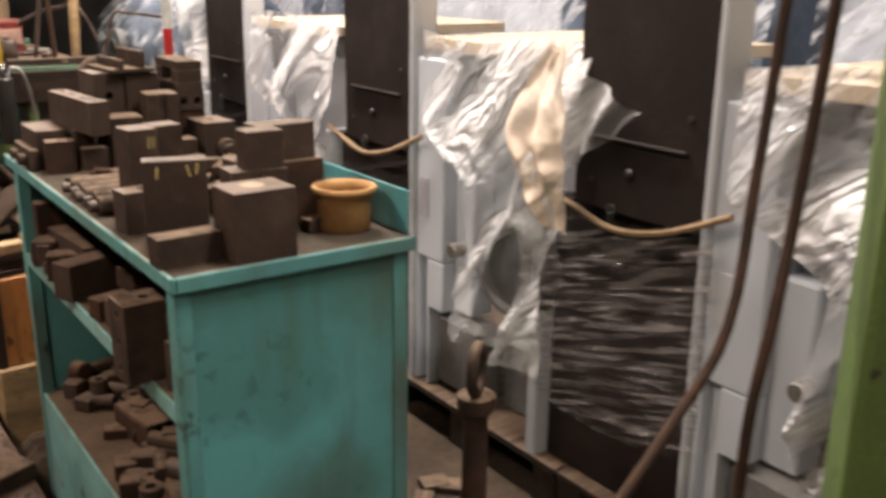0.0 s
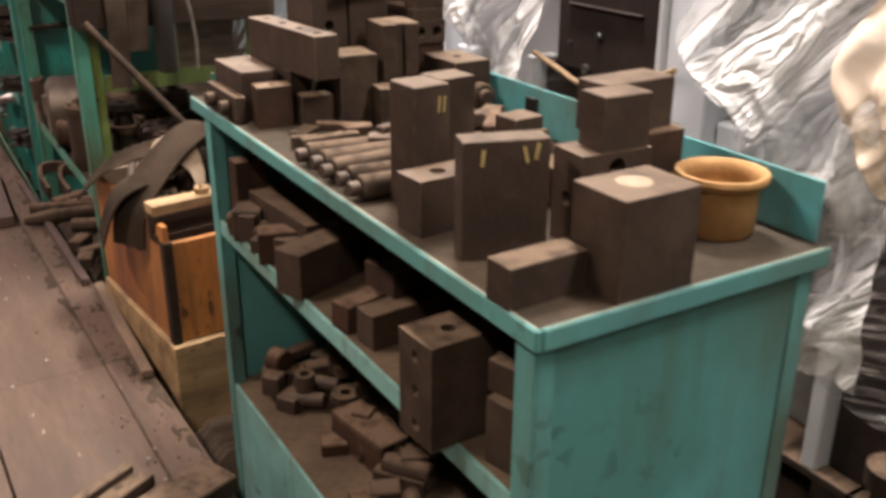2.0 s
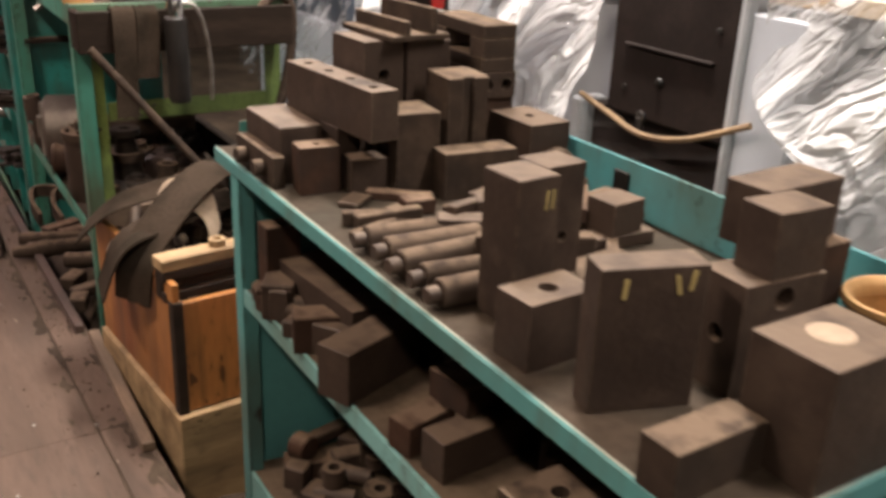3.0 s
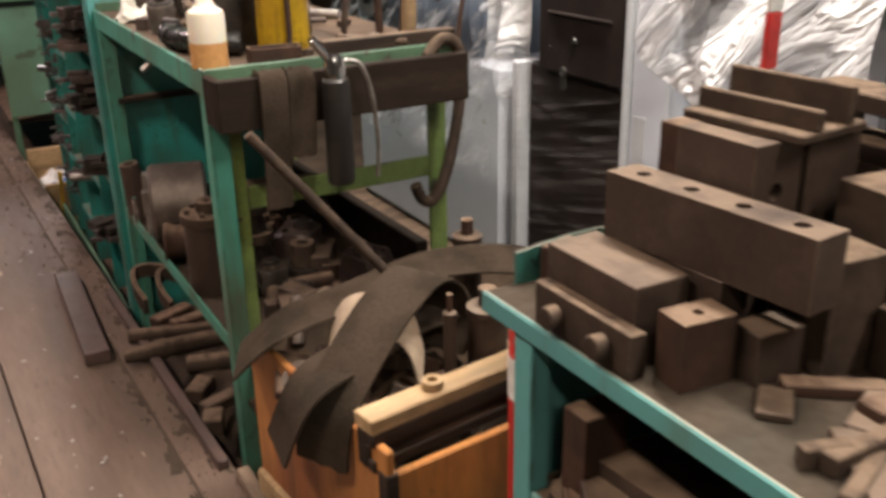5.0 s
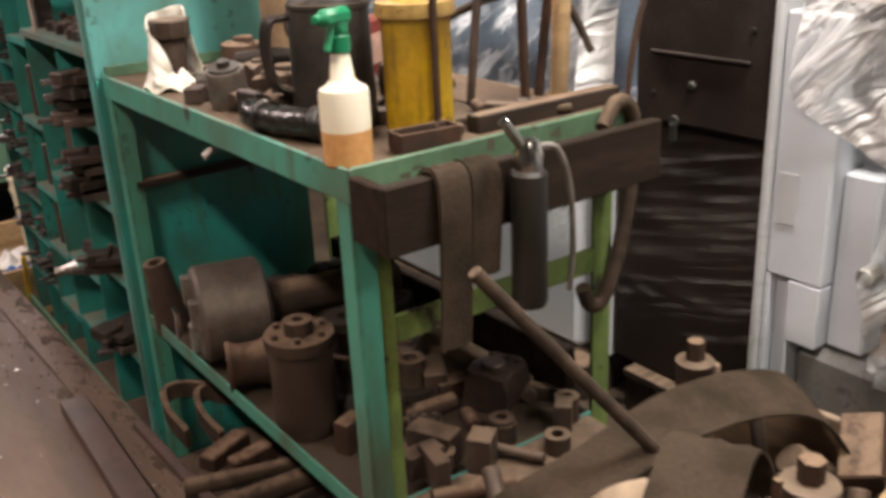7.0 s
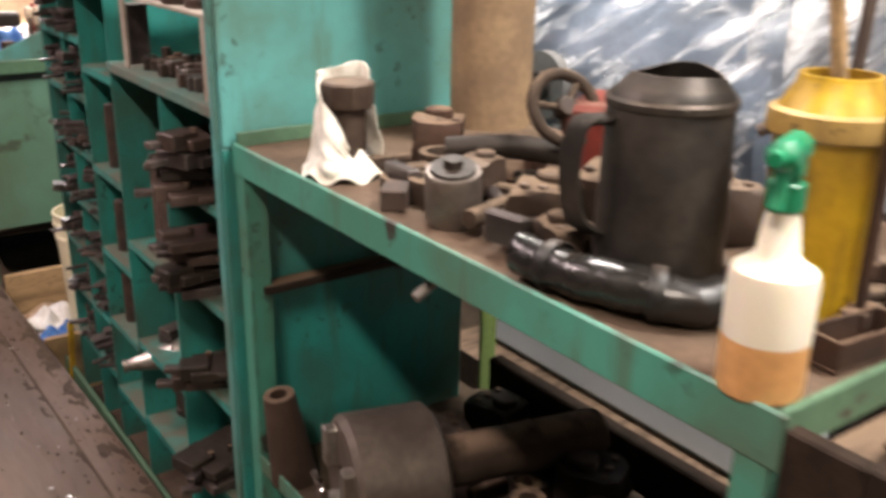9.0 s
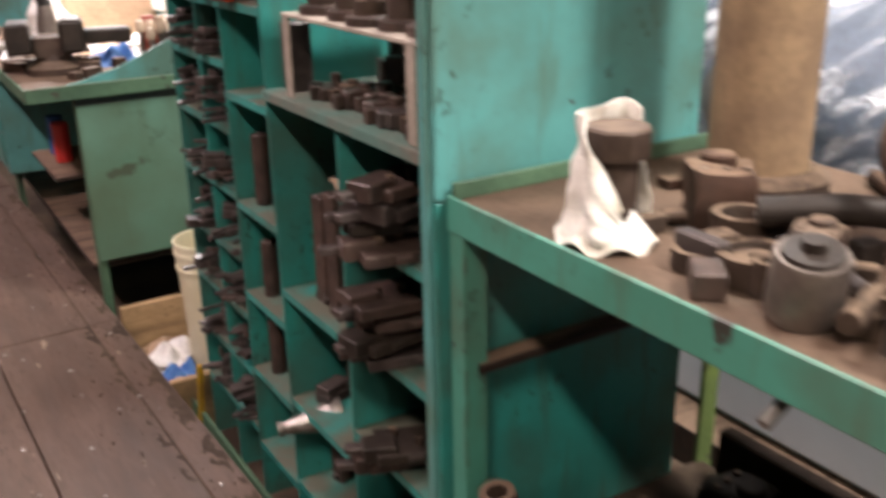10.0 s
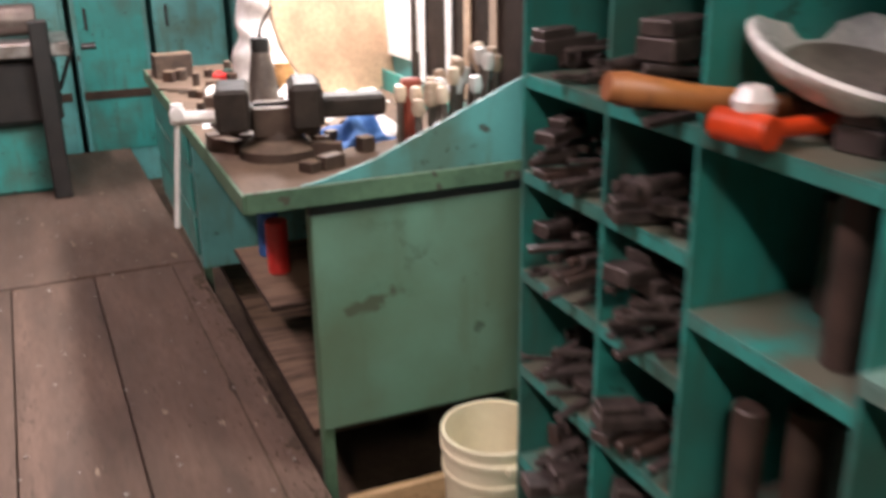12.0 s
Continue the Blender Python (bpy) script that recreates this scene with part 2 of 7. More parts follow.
PAPERSCRAP = material("wrapping_paper", (0.52, 0.38, 0.25), 0.85, alt=(0.42, 0.29, 0.18), bump=0.1)
BRICKRED = material("brick_red_handle", (0.33, 0.06, 0.03), 0.5, alt=(0.24, 0.05, 0.03), bump=0.05)
PALESHELF = material("pale_steel_shelf", (0.42, 0.36, 0.30), 0.6, alt=(0.33, 0.28, 0.23), scale=7, bump=0.1)


def film(name, base, veil, rough, wrinkle, stretch, lean, between=(0.36, 0.68), fold_at=0.055):
    """Thin clear stretch film: mostly see-through, glossy creases; its milky veil also paints glare."""
    m = bpy.data.materials.new(name)
    m.use_nodes = True
    n, k = m.node_tree.nodes, m.node_tree.links
    b, out = n["Principled BSDF"], n["Material Output"]
    b.inputs["Base Color"].default_value = (*base, 1)
    b.inputs["Roughness"].default_value = rough
    b.inputs["Specular IOR Level"].default_value = 0.9
    tc, turned, mp = n.new("ShaderNodeTexCoord"), n.new("ShaderNodeMapping"), n.new("ShaderNodeMapping")
    turned.inputs["Rotation"].default_value = (radians(lean), 0, 0)
    mp.inputs["Scale"].default_value = stretch
    k.new(tc.outputs["Object"], turned.inputs[0])
    k.new(turned.outputs[0], mp.inputs[0])
    t = n.new("ShaderNodeTexNoise")
    t.inputs["Scale"].default_value, t.inputs["Detail"].default_value, t.inputs["Distortion"].default_value = wrinkle, 4, 0.6
    k.new(mp.outputs[0], t.inputs["Vector"])
    bp = n.new("ShaderNodeBump")
    bp.inputs["Strength"].default_value, bp.inputs["Distance"].default_value = 1.0, 0.16
    fold = n.new("ShaderNodeMath")
    fold.operation = "PINGPONG"
    fold.inputs[1].default_value = fold_at
    k.new(t.outputs["Fac"], fold.inputs[0])
    k.new(fold.outputs[0], bp.inputs["Height"])
    k.new(bp.outputs[0], b.inputs["Normal"])
    r = n.new("ShaderNodeMapRange")
    r.inputs[1].default_value, r.inputs[2].default_value = between
    r.inputs[3].default_value, r.inputs[4].default_value = veil
    k.new(t.outputs["Fac"], r.inputs[0])
    clear, mx = n.new("ShaderNodeBsdfTransparent"), n.new("ShaderNodeMixShader")
    k.new(r.outputs[0], mx.inputs[0])
    k.new(clear.outputs[0], mx.inputs[1])
    k.new(b.outputs[0], mx.inputs[2])
    k.new(mx.outputs[0], out.inputs[0])
    return m


FILM = film("milky_glare_film", (0.92, 0.92, 0.93), (0.15, 0.90), 0.09, 2.6, (1.0, 0.8, 3.0), 48, (0.40, 0.62))
# Pale streaks in the veil stand for fine highlights on the dark film.
NETFILM = film("dark_stretch_film", (0.62, 0.56, 0.53), (0.02, 0.52), 0.16, 15.0, (1.0, 0.34, 4.6), 16, (0.45, 0.70), 0.03)
NETFILM2 = film("thin_dark_stretch_film", (0.60, 0.56, 0.54), (0.0, 0.16), 0.14, 11.0, (1.0, 0.18, 4.5), 14, (0.46, 0.74), 0.03)
TANFILM = film("tan_paper_film", (0.74, 0.60, 0.47), (0.74, 1.0), 0.5, 2.2, (1.0, 1.0, 0.7), 70, (0.38, 0.62), 0.6)
SILVERFILM = film("silvery_film", (0.82, 0.84, 0.88), (0.02, 0.70), 0.08, 8.5, (1.0, 0.6, 2.4), 35, (0.47, 0.66), 0.04)

BOTTLE = bpy.data.materials.new("frosted_bottle")
BOTTLE.use_nodes = True
_b = BOTTLE.node_tree.nodes["Principled BSDF"]
_b.inputs["Base Color"].default_value = (0.72, 0.67, 0.55, 1)
_b.inputs["Roughness"].default_value = 0.35
_b.inputs["Subsurface Weight"].default_value = 0.4
_b.inputs["Subsurface Radius"].default_value = (0.03, 0.02, 0.01)
LIQUID = material("amber_liquid", (0.62, 0.33, 0.13), 0.3, alt=(0.56, 0.29, 0.11), bump=0)
TRIGGER = material("green_trigger", (0.01, 0.23, 0.10), 0.4, alt=(0.01, 0.18, 0.08), bump=0)
GLOW = bpy.data.materials.new("lamp_tube")
GLOW.use_nodes = True
GLOW.node_tree.nodes["Principled BSDF"].inputs["Emission Color"].default_value = (1.0, 0.9, 0.78, 1)
GLOW.node_tree.nodes["Principled BSDF"].inputs["Emission Strength"].default_value = 6.0


# ---- mesh helpers ----
def box(sx, sy, sz, at=(0, 0, 0), bevel=0.002, turn=(0, 0, 0)):
    """A box whose base centre is at `at`."""
    bm = bmesh.new()
    bmesh.ops.create_cube(bm, size=1.0)
    bmesh.ops.scale(bm, vec=(sx, sy, sz), verts=bm.verts)
    bmesh.ops.translate(bm, vec=(0, 0, sz / 2), verts=bm.verts)
    bevel = min(bevel, 0.3 * min(sx, sy, sz))
    if bevel > 0:
        bmesh.ops.bevel(bm, geom=list(bm.edges), offset=bevel, segments=1, affect="EDGES", profile=0.5)
    bmesh.ops.transform(bm, matrix=pose(*at, *turn), verts=bm.verts)
    return bm


def span(x0, x1, y0, y1, z0, z1, bevel=0.003):
    return box(abs(x1 - x0), abs(y1 - y0), abs(z1 - z0), ((x0 + x1) / 2, (y0 + y1) / 2, min(z0, z1)), bevel)


def lathe(profile, seg=24, at=(0, 0, 0), turn=(0, 0, 0)):
    """A turned body from (radius, height) pairs."""
    bm = bmesh.new()
    rings = []
    for r, z in profile:
        if r < 1e-5:
            rings.append([bm.verts.new((0, 0, z))])
        else:
            rings.append([bm.verts.new((r * math.cos(2 * math.pi * i / seg), r * math.sin(2 * math.pi * i / seg), z)) for i in range(seg)])
    for a, b in zip(rings, rings[1:]):
        for i in range(seg):
            j = (i + 1) % seg
            if len(a) == 1 and len(b) > 1:
                bm.faces.new((a[0], b[i], b[j]))
            elif len(b) == 1 and len(a) > 1:
                bm.faces.new((a[i], a[j], b[0]))
            elif len(a) > 1:
                bm.faces.new((a[i], a[j], b[j], b[i]))
    bmesh.ops.recalc_face_normals(bm, faces=bm.faces)
    bmesh.ops.transform(bm, matrix=pose(*at, *turn), verts=bm.verts)
    return bm


def rod(r, h, at=(0, 0, 0), turn=(0, 0, 0), seg=16, edge=0.12):
    e = min(r * edge, h * 0.2)
    return lathe([(0, 0), (r - e, 0), (r, e), (r, h - e), (r - e, h), (0, h)], seg, at, turn)


def pipe(r, bore, h, at=(0, 0, 0), turn=(0, 0, 0), seg=20):
    return lathe([(bore, 0), (r, 0), (r, h), (bore, h), (bore, 0)], seg, at, turn)


def hose(points, r, seg=8, steps=6):
    """A round tube along a smooth line through the points."""
    pts = [Vector(p) for p in points]
    line = []
    for i in range(len(pts) - 1):
        p0, p1, p2, p3 = pts[max(i - 1, 0)], pts[i], pts[i + 1], pts[min(i + 2, len(pts) - 1)]
        for s in range(steps):
            t = s / steps
            line.append(0.5 * ((2 * p1) + (p2 - p0) * t + (2 * p0 - 5 * p1 + 4 * p2 - p3) * t * t + (3 * p1 - p0 - 3 * p2 + p3) * t ** 3))
    line.append(pts[-1])
    bm = bmesh.new()
    rings, side = [], None
    for i, p in enumerate(line):
        d = (line[min(i + 1, len(line) - 1)] - line[max(i - 1, 0)]).normalized()
        if side is None:
            side = d.orthogonal().normalized()
        side = (side - d * side.dot(d)).normalized()
        up = d.cross(side)
        rings.append([bm.verts.new(p + r * (math.cos(2 * math.pi * a / seg) * side + math.sin(2 * math.pi * a / seg) * up)) for a in range(seg)])
    for a, b in zip(rings, rings[1:]):
        for i in range(seg):
            bm.faces.new((a[i], a[(i + 1) % seg], b[(i + 1) % seg], b[i]))
    bm.faces.new(rings[0][::-1])
    bm.faces.new(rings[-1])
    bmesh.ops.recalc_face_normals(bm, faces=bm.faces)
    return bm


def grid(fn, nu, nv, thick=0.0):
    """A sheet through fn(u, v), u and v from 0 to 1; with thick, a closed one."""
    bm = bmesh.new()
    vs = [[bm.verts.new(fn(i / nu, j / nv)) for j in range(nv + 1)] for i in range(nu + 1)]
    for i in range(nu):
        for j in range(nv):
            bm.faces.new((vs[i][j], vs[i + 1][j], vs[i + 1][j + 1], vs[i][j + 1]))
    bm.normal_update()
    if thick:
        bmesh.ops.solidify(bm, geom=list(bm.faces), thickness=thick)
    return bm


def joined(*bms):
    out = bmesh.new()
    for b in bms:
        me = bpy.data.meshes.new("tmp")
        b.to_mesh(me)
        out.from_mesh(me)
        bpy.data.meshes.remove(me)
        b.free()
    return out


def holed(sx, sy, sz, holes=(), at=(0, 0, 0)):
    """A block with bored holes. holes: (face, count, radius, depth); the holes stand in a row along the face's longer side.
    Faces: top, front (-y), left (-x)."""
    bm = bmesh.new()
    want = {h[0]: h[1:] for h in holes}

    def face(origin, u, v, lu, lv, spec):
        n, r, depth = spec
        inward = -(u.cross(v))
        flip = lv > lu
        cells = [(i / n, (i + 1) / n) for i in range(n)]
        for a, b in cells:
            lo = (a * lu, 0.0) if not flip else (0.0, a * lv)
            hi = (b * lu, lv) if not flip else (lu, b * lv)
            cx, cy = (lo[0] + hi[0]) / 2, (lo[1] + hi[1]) / 2
            hx, hy = (hi[0] - lo[0]) / 2, (hi[1] - lo[1]) / 2
            rr = min(r, 0.8 * hx, 0.8 * hy)
            outer, inner, deep = [], [], []
            for s in range(16):
                t = 2 * math.pi * (s + 0.5) / 16 + math.pi / 16
                c, d = math.cos(t), math.sin(t)
                q = min(hx / max(abs(c), 1e-6), hy / max(abs(d), 1e-6))
                outer.append(bm.verts.new(origin + u * (cx + c * q) + v * (cy + d * q)))
                inner.append(bm.verts.new(origin + u * (cx + c * rr) + v * (cy + d * rr)))
                deep.append(bm.verts.new(origin + u * (cx + c * rr) + v * (cy + d * rr) + inward * depth))
            corners = [(hx, hy), (-hx, hy), (-hx, -hy), (hx, -hy)]
            for s in range(16):
                e = (s + 1) % 16
                bm.faces.new((outer[s], outer[e], inner[e], inner[s]))
                bm.faces.new((inner[s], inner[e], deep[e], deep[s]))
            bm.faces.new(deep)
            for qx, qy in corners:
                k = bm.verts.new(origin + u * (cx + qx) + v * (cy + qy))
                near = sorted(range(16), key=lambda s: (outer[s].co - k.co).length)[:2]
                if abs(near[0] - near[1]) in (1, 15):
                    bm.faces.new((outer[near[0]], outer[near[1]], k))

    X, Y, Z = Vector((1, 0, 0)), Vector((0, 1, 0)), Vector((0, 0, 1))
    o = Vector((-sx / 2, -sy / 2, 0))
    sides = {"top": (o + Z * sz, X, Y, sx, sy), "front": (o, X, Z, sx, sz), "left": (o + Y * sy, -Y, Z, sy, sz),
             "right": (o + X * sx, Y, Z, sy, sz), "back": (o + X * sx + Y * sy, -X, Z, sx, sz), "bottom": (o + Y * sy, X, -Y, sx, sy)}
    for key, (org, u, v, lu, lv) in sides.items():
        if key in want:
            face(org, u, v, lu, lv, want[key])
        else:
            bm.faces.new([bm.verts.new(org + u * a * lu + v * c * lv) for a, c in ((0, 0), (1, 0), (1, 1), (0, 1))])
    bmesh.ops.remove_doubles(bm, verts=bm.verts, dist=1e-5)
    bmesh.ops.recalc_face_normals(bm, faces=bm.faces)
    bmesh.ops.translate(bm, vec=at, verts=bm.verts)
    return bm


def meshed(name, bm, mat, smooth=False):
    me = bpy.data.meshes.new(name)
    bm.to_mesh(me)
    bm.free()
    me.materials.append(mat)
    if smooth:
        me.polygons.foreach_set("use_smooth", [True] * len(me.polygons))
        me.set_sharp_from_angle(angle=radians(38))
    return me


def part(name, bm, mat, parent, label="", smooth=False):
    ob = new(name, meshed(name, bm, mat, smooth))
    ob.parent = parent
    if label:
        tagged(ob, label)
    return ob


def thing(name, at=(0, 0, 0), turn=0.0, label="", category="", group="", tilt=(0, 0)):
    ob = new(name)
    ob.empty_display_size = 0.05
    ob.matrix_basis = pose(*at, tilt[0], tilt[1], turn)
    return tagged(ob, label, category, group)


def solid(name, bm, mat, at=(0, 0, 0), turn=0.0, label="", category="", group="", kind="", smooth=False, tilt=(0, 0)):
    ob = new(name, meshed(name, bm, mat, smooth))
    ob.matrix_basis = pose(*at, tilt[0], tilt[1], turn)
    return tagged(ob, label, category, group, kind)


def structure(name, bm, mat, label):
    return tagged(new(name, meshed(name, bm, mat)), label, kind="structure")


# ---- the hall ----
LOW = -0.30                                  # ground below the raised walkway
structure("ground", span(-6.2, 9.2, -6.2, 17.2, LOW - 0.2, LOW, 0), EARTH, "dark oily earth-brown hall ground")
# Walls and ceiling are added to close the hall, dark to limit bounced light.
structure("wall_north", span(-6.2, 9.2, 17.2, 17.4, LOW, 4.6, 0), WALLPAINT, "added dark grey hall wall closing the space")
structure("wall_south", span(-6.2, 9.2, -6.4, -6.2, LOW, 4.6, 0), WALLPAINT, "added dark grey hall wall closing the space")
structure("wall_west", span(-6.4, -6.2, -6.4, 17.4, LOW, 4.6, 0), WALLPAINT, "added dark grey hall wall closing the space")
structure("wall_east", span(9.2, 9.4, -6.4, 17.4, LOW, 4.6, 0), WALLPAINT, "added dark grey hall wall closing the space")
structure("ceiling", span(-6.4, 9.4, -6.4, 17.4, 4.6, 4.8, 0), WALLPAINT, "added dark grey hall ceiling, out of view")


def ceiling_light(x, y, z=3.9, w=0.3, l=1.3):
    t = thing("ceiling_light", (x, y, z), 0, "white metal strip light hanging under the ceiling", "lamp", "strip lights of the hall")
    part("housing", span(-w / 2, w / 2, -l / 2, l / 2, 0, 0.06), ENAMEL, t)
    for s in (-1, 1):
        part("tube", rod(0.013, l * 0.94, (s * 0.07, l * 0.47, -0.022), (90, 0, 0), 10), GLOW, t)
        part("hanger", rod(0.006, 4.6 - z - 0.06, (0, s * l * 0.35, 0.06), seg=8), BARE, t)


for lx, ly in AISLE_LAMPS + HALL_LAMPS:
    ceiling_light(lx, ly)

# ---- the two work tables ----
AX0, AX1, AY0, AY1, AZ = 0.53, 1.068, 1.63, 3.055, 0.89


def table_a():
    t = thing("steel_shelf_table", (0, 0, 0), 0, "worn turquoise steel table with two shelves of steel blocks", "shelf table")
    part("tabletop", span(AX0, AX1, AY0, AY1, AZ - 0.012, AZ), DUSTTOP, t, "dust-covered steel top", False)
    part("front_edge", span(AX0 - 0.006, AX0 + 0.004, AY0 - 0.004, AY1, AZ - 0.031, AZ + 0.002), TEAL, t)
    part("end_edge", span(AX0 + 0.004, AX1, AY0 - 0.006, AY0 + 0.004, AZ - 0.031, AZ + 0.002), TEAL, t)
    part("end_panel", span(AX0 + 0.032, AX1 - 0.01, AY0 + 0.012, AY0 + 0.018, LOW + 0.02, AZ - 0.031), PANELTEAL, t, "stained turquoise sheet steel end panel")
    part("far_panel", span(AX0 + 0.032, AX1 - 0.01, 2.97, 2.976, LOW + 0.02, AZ - 0.031), TEAL, t)
    part("back_panel", span(AX1 - 0.016, AX1 - 0.01, AY0 + 0.02, 2.97, LOW + 0.02, AZ - 0.031), GREEN, t)
    for y in (AY0 + 0.008, 2.935):
        part("leg", joined(span(AX0 + 0.002, AX0 + 0.008, y, y + 0.042, LOW, AZ - 0.031, 0.001), span(AX0 + 0.008, AX0 + 0.036, y, y + 0.006, LOW, AZ - 0.031, 0.001)), TEAL, t)
        part("leg", span(AX1 - 0.05, AX1 - 0.016, y, y + 0.006, LOW, AZ - 0.031, 0.001), TEAL, t)
    for z, nm in ((0.605, "shelf"), (0.14, "shelf")):
        part(nm, span(AX0 + 0.012, AX1 - 0.02, AY0 + 0.03, 2.965, z - 0.01, z), DUSTSHELF, t, "dusty steel shelf")
    part("shelf_edge", span(AX0 + 0.004, AX0 + 0.012, AY0 + 0.05, 2.935, 0.568, 0.609), PALETOE, t)
    part("toe_panel", span(AX0 + 0.004, AX0 + 0.012, AY0 + 0.05, 2.935, LOW + 0.02, 0.146), PALETOE, t, "turquoise toe panel under the bottom shelf")
    part("back_lip", span(AX1 - 0.008, AX1 - 0.003, AY0 + 0.02, 3.0, AZ, AZ + 0.098), CYAN, t, "bright turquoise upright lip along the back")
    part("far_lip", grid(lambda u, v: (AX0 + 0.05 + 0.5 * u, AY1 - 0.008 - 0.02 * math.sin(2.2 * u), AZ + v * (0.03 + 0.035 * math.sin(math.pi * min(1, 0.2 + u)))), 10, 2, 0.005), GREEN, t, "bent green lip")
    part("latch_plate", span(AX1 - 0.014, AX1 - 0.008, 2.36, 2.40, AZ + 0.03, AZ + 0.075), BLACK, t, "small dark plate on the lip")
    return t


# Paler teal than the table's other paint, for shelf edge and toe panel.
PALETOE = material("pale_toe_teal", (0.20, 0.43, 0.41), 0.6, gloss=0.3, edge=(0.05, 0.05, 0.04), alt=(0.15, 0.33, 0.31), scale=4, speck=0.12, stain=(0.13, 0.15, 0.11), bump=0.06, wear=(0.04, 0.045, 0.04), wear_at=0.70, chips=2.0)
DUSTSHELF = material("brown_dust_shelf", (0.150, 0.108, 0.074), 0.85, alt=(0.085, 0.062, 0.045), scale=7, bump=0.25, spread=(0.35, 0.7), gloss=0.06)
DUSTTOP = material("dusty_sheet_steel", (0.070, 0.051, 0.037), 0.75, alt=(0.052, 0.047, 0.037), scale=5, bump=0.15, spread=(0.35, 0.7), gloss=0.06)
TABLE_A = table_a()

BX0, BX1, BY0, BY1, BZ = 0.465, 1.17, 4.22, 5.555, 1.03


def table_b():
    t = thing("steel_work_table", (0, 0, 0), 0, "green angle-iron work table with a dusty top and a low shelf", "work table")
    part("tabletop", span(BX0 + 0.008, BX1, BY0 + 0.006, BY1, BZ - 0.02, BZ - 0.006), DUSTBROWN, t, "dusty brown steel top")
    part("front_rail", span(BX0 - 0.002, BX0 + 0.006, BY0 - 0.012, BY1, BZ - 0.062, BZ + 0.004), RAILGREEN, t)
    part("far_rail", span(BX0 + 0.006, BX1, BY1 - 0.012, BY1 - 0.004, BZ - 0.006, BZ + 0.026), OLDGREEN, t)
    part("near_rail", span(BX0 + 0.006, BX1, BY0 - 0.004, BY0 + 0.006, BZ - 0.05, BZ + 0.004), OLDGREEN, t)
    part("end_board", span(BX0 - 0.006, 1.135, BY0 - 0.128, BY0 - 0.10, BZ - 0.128, BZ - 0.004), BOARDBLACK, t, "dark oily wooden board across the end")
    part("end_cheek", span(BX0 - 0.006, BX0 + 0.016, BY0 - 0.10, BY0 - 0.013, BZ - 0.125, BZ - 0.006), BOARDBLACK, t)
    part("trough_floor", span(BX0 + 0.016, 1.13, BY0 - 0.10, BY0 - 0.006, BZ - 0.07, BZ - 0.055), DARKWOOD, t)
    part("back_board", span(0.80, 1.20, BY0 + 0.05, BY0 + 0.09, BZ - 0.006, BZ + 0.03), DARKWOOD, t)
    for y, m in ((BY0, RAILGREEN), (BY1 - 0.05, RAILGREEN)):
        part("leg", joined(span(BX0, BX0 + 0.006, y, y + 0.045, LOW, BZ - 0.06, 0.001), span(BX0 + 0.006, BX0 + 0.05, y, y + 0.006, LOW, BZ - 0.06, 0.001)), m, t)
    part("leg", span(BX1 - 0.085, BX1 - 0.03, BY0 + 0.01, BY0 + 0.02, LOW, BZ - 0.02, 0.001), OLIVE, t, "olive green back leg")
    part("leg", span(BX1 - 0.05, BX1, BY1 - 0.03, BY1 - 0.02, LOW, BZ - 0.02, 0.001), OLIVE, t)
    part("side_web", span(BX0 + 0.006, BX0 + 0.085, BY0 + 0.008, BY0 + 0.014, LOW, BZ - 0.1, 0.001), OLIVE, t, "olive green inner face of the leg")
    part("low_rail", span(BX0, BX0 + 0.006, BY0 + 0.045, BY1 - 0.05, 0.262, 0.306), RAILGREEN, t)
    part("cross_rail", span(BX0 + 0.09, BX1 - 0.05, BY0 + 0.012, BY0 + 0.02, 0.66, 0.72), OLIVE, t, "olive green cross rail")
    part("cross_rail", span(BX0 + 0.006, BX1 - 0.05, BY0 + 0.012, BY0 + 0.02, 0.24, 0.30), GREEN, t)
    # Dark ground tone here puts the shade under the table into the shelf.
    part("low_shelf", span(BX0 + 0.01, BX1 - 0.03, BY0 + 0.03, BY1 - 0.02, 0.255, 0.27), EARTH, t, "littered low shelf of sheet steel")
    part("middle_ledge", span(BX0 + 0.03, BX1, BY1 - 0.06, BY1 - 0.014, 0.70, 0.72), DARKWOOD, t)
    part("shelf_step", span(BX0 + 0.06, BX1 - 0.1, BY0 - 0.12, BY0 + 0.01, 0.28, 0.30), STEEL, t, "steel plate edge")
    part("knob", rod(0.009, 0.05, (BX0 - 0.006, 4.86, BZ - 0.10), (0, 60, 0), 10), BARE, t, "steel tap under the rail")
    return t


DUSTBROWN = material("brown_dust_top", (0.135, 0.090, 0.062), 0.8, alt=(0.085, 0.06, 0.043), scale=6, bump=0.25, spread=(0.35, 0.7), gloss=0.15)
TABLE_B = table_b()

# ---- the pigeonhole rack ----
RX0, RX1, RZ1 = 0.45, 1.08, 1.86
COLS = [5.575, 6.33, 6.61, 6.81, 7.055]


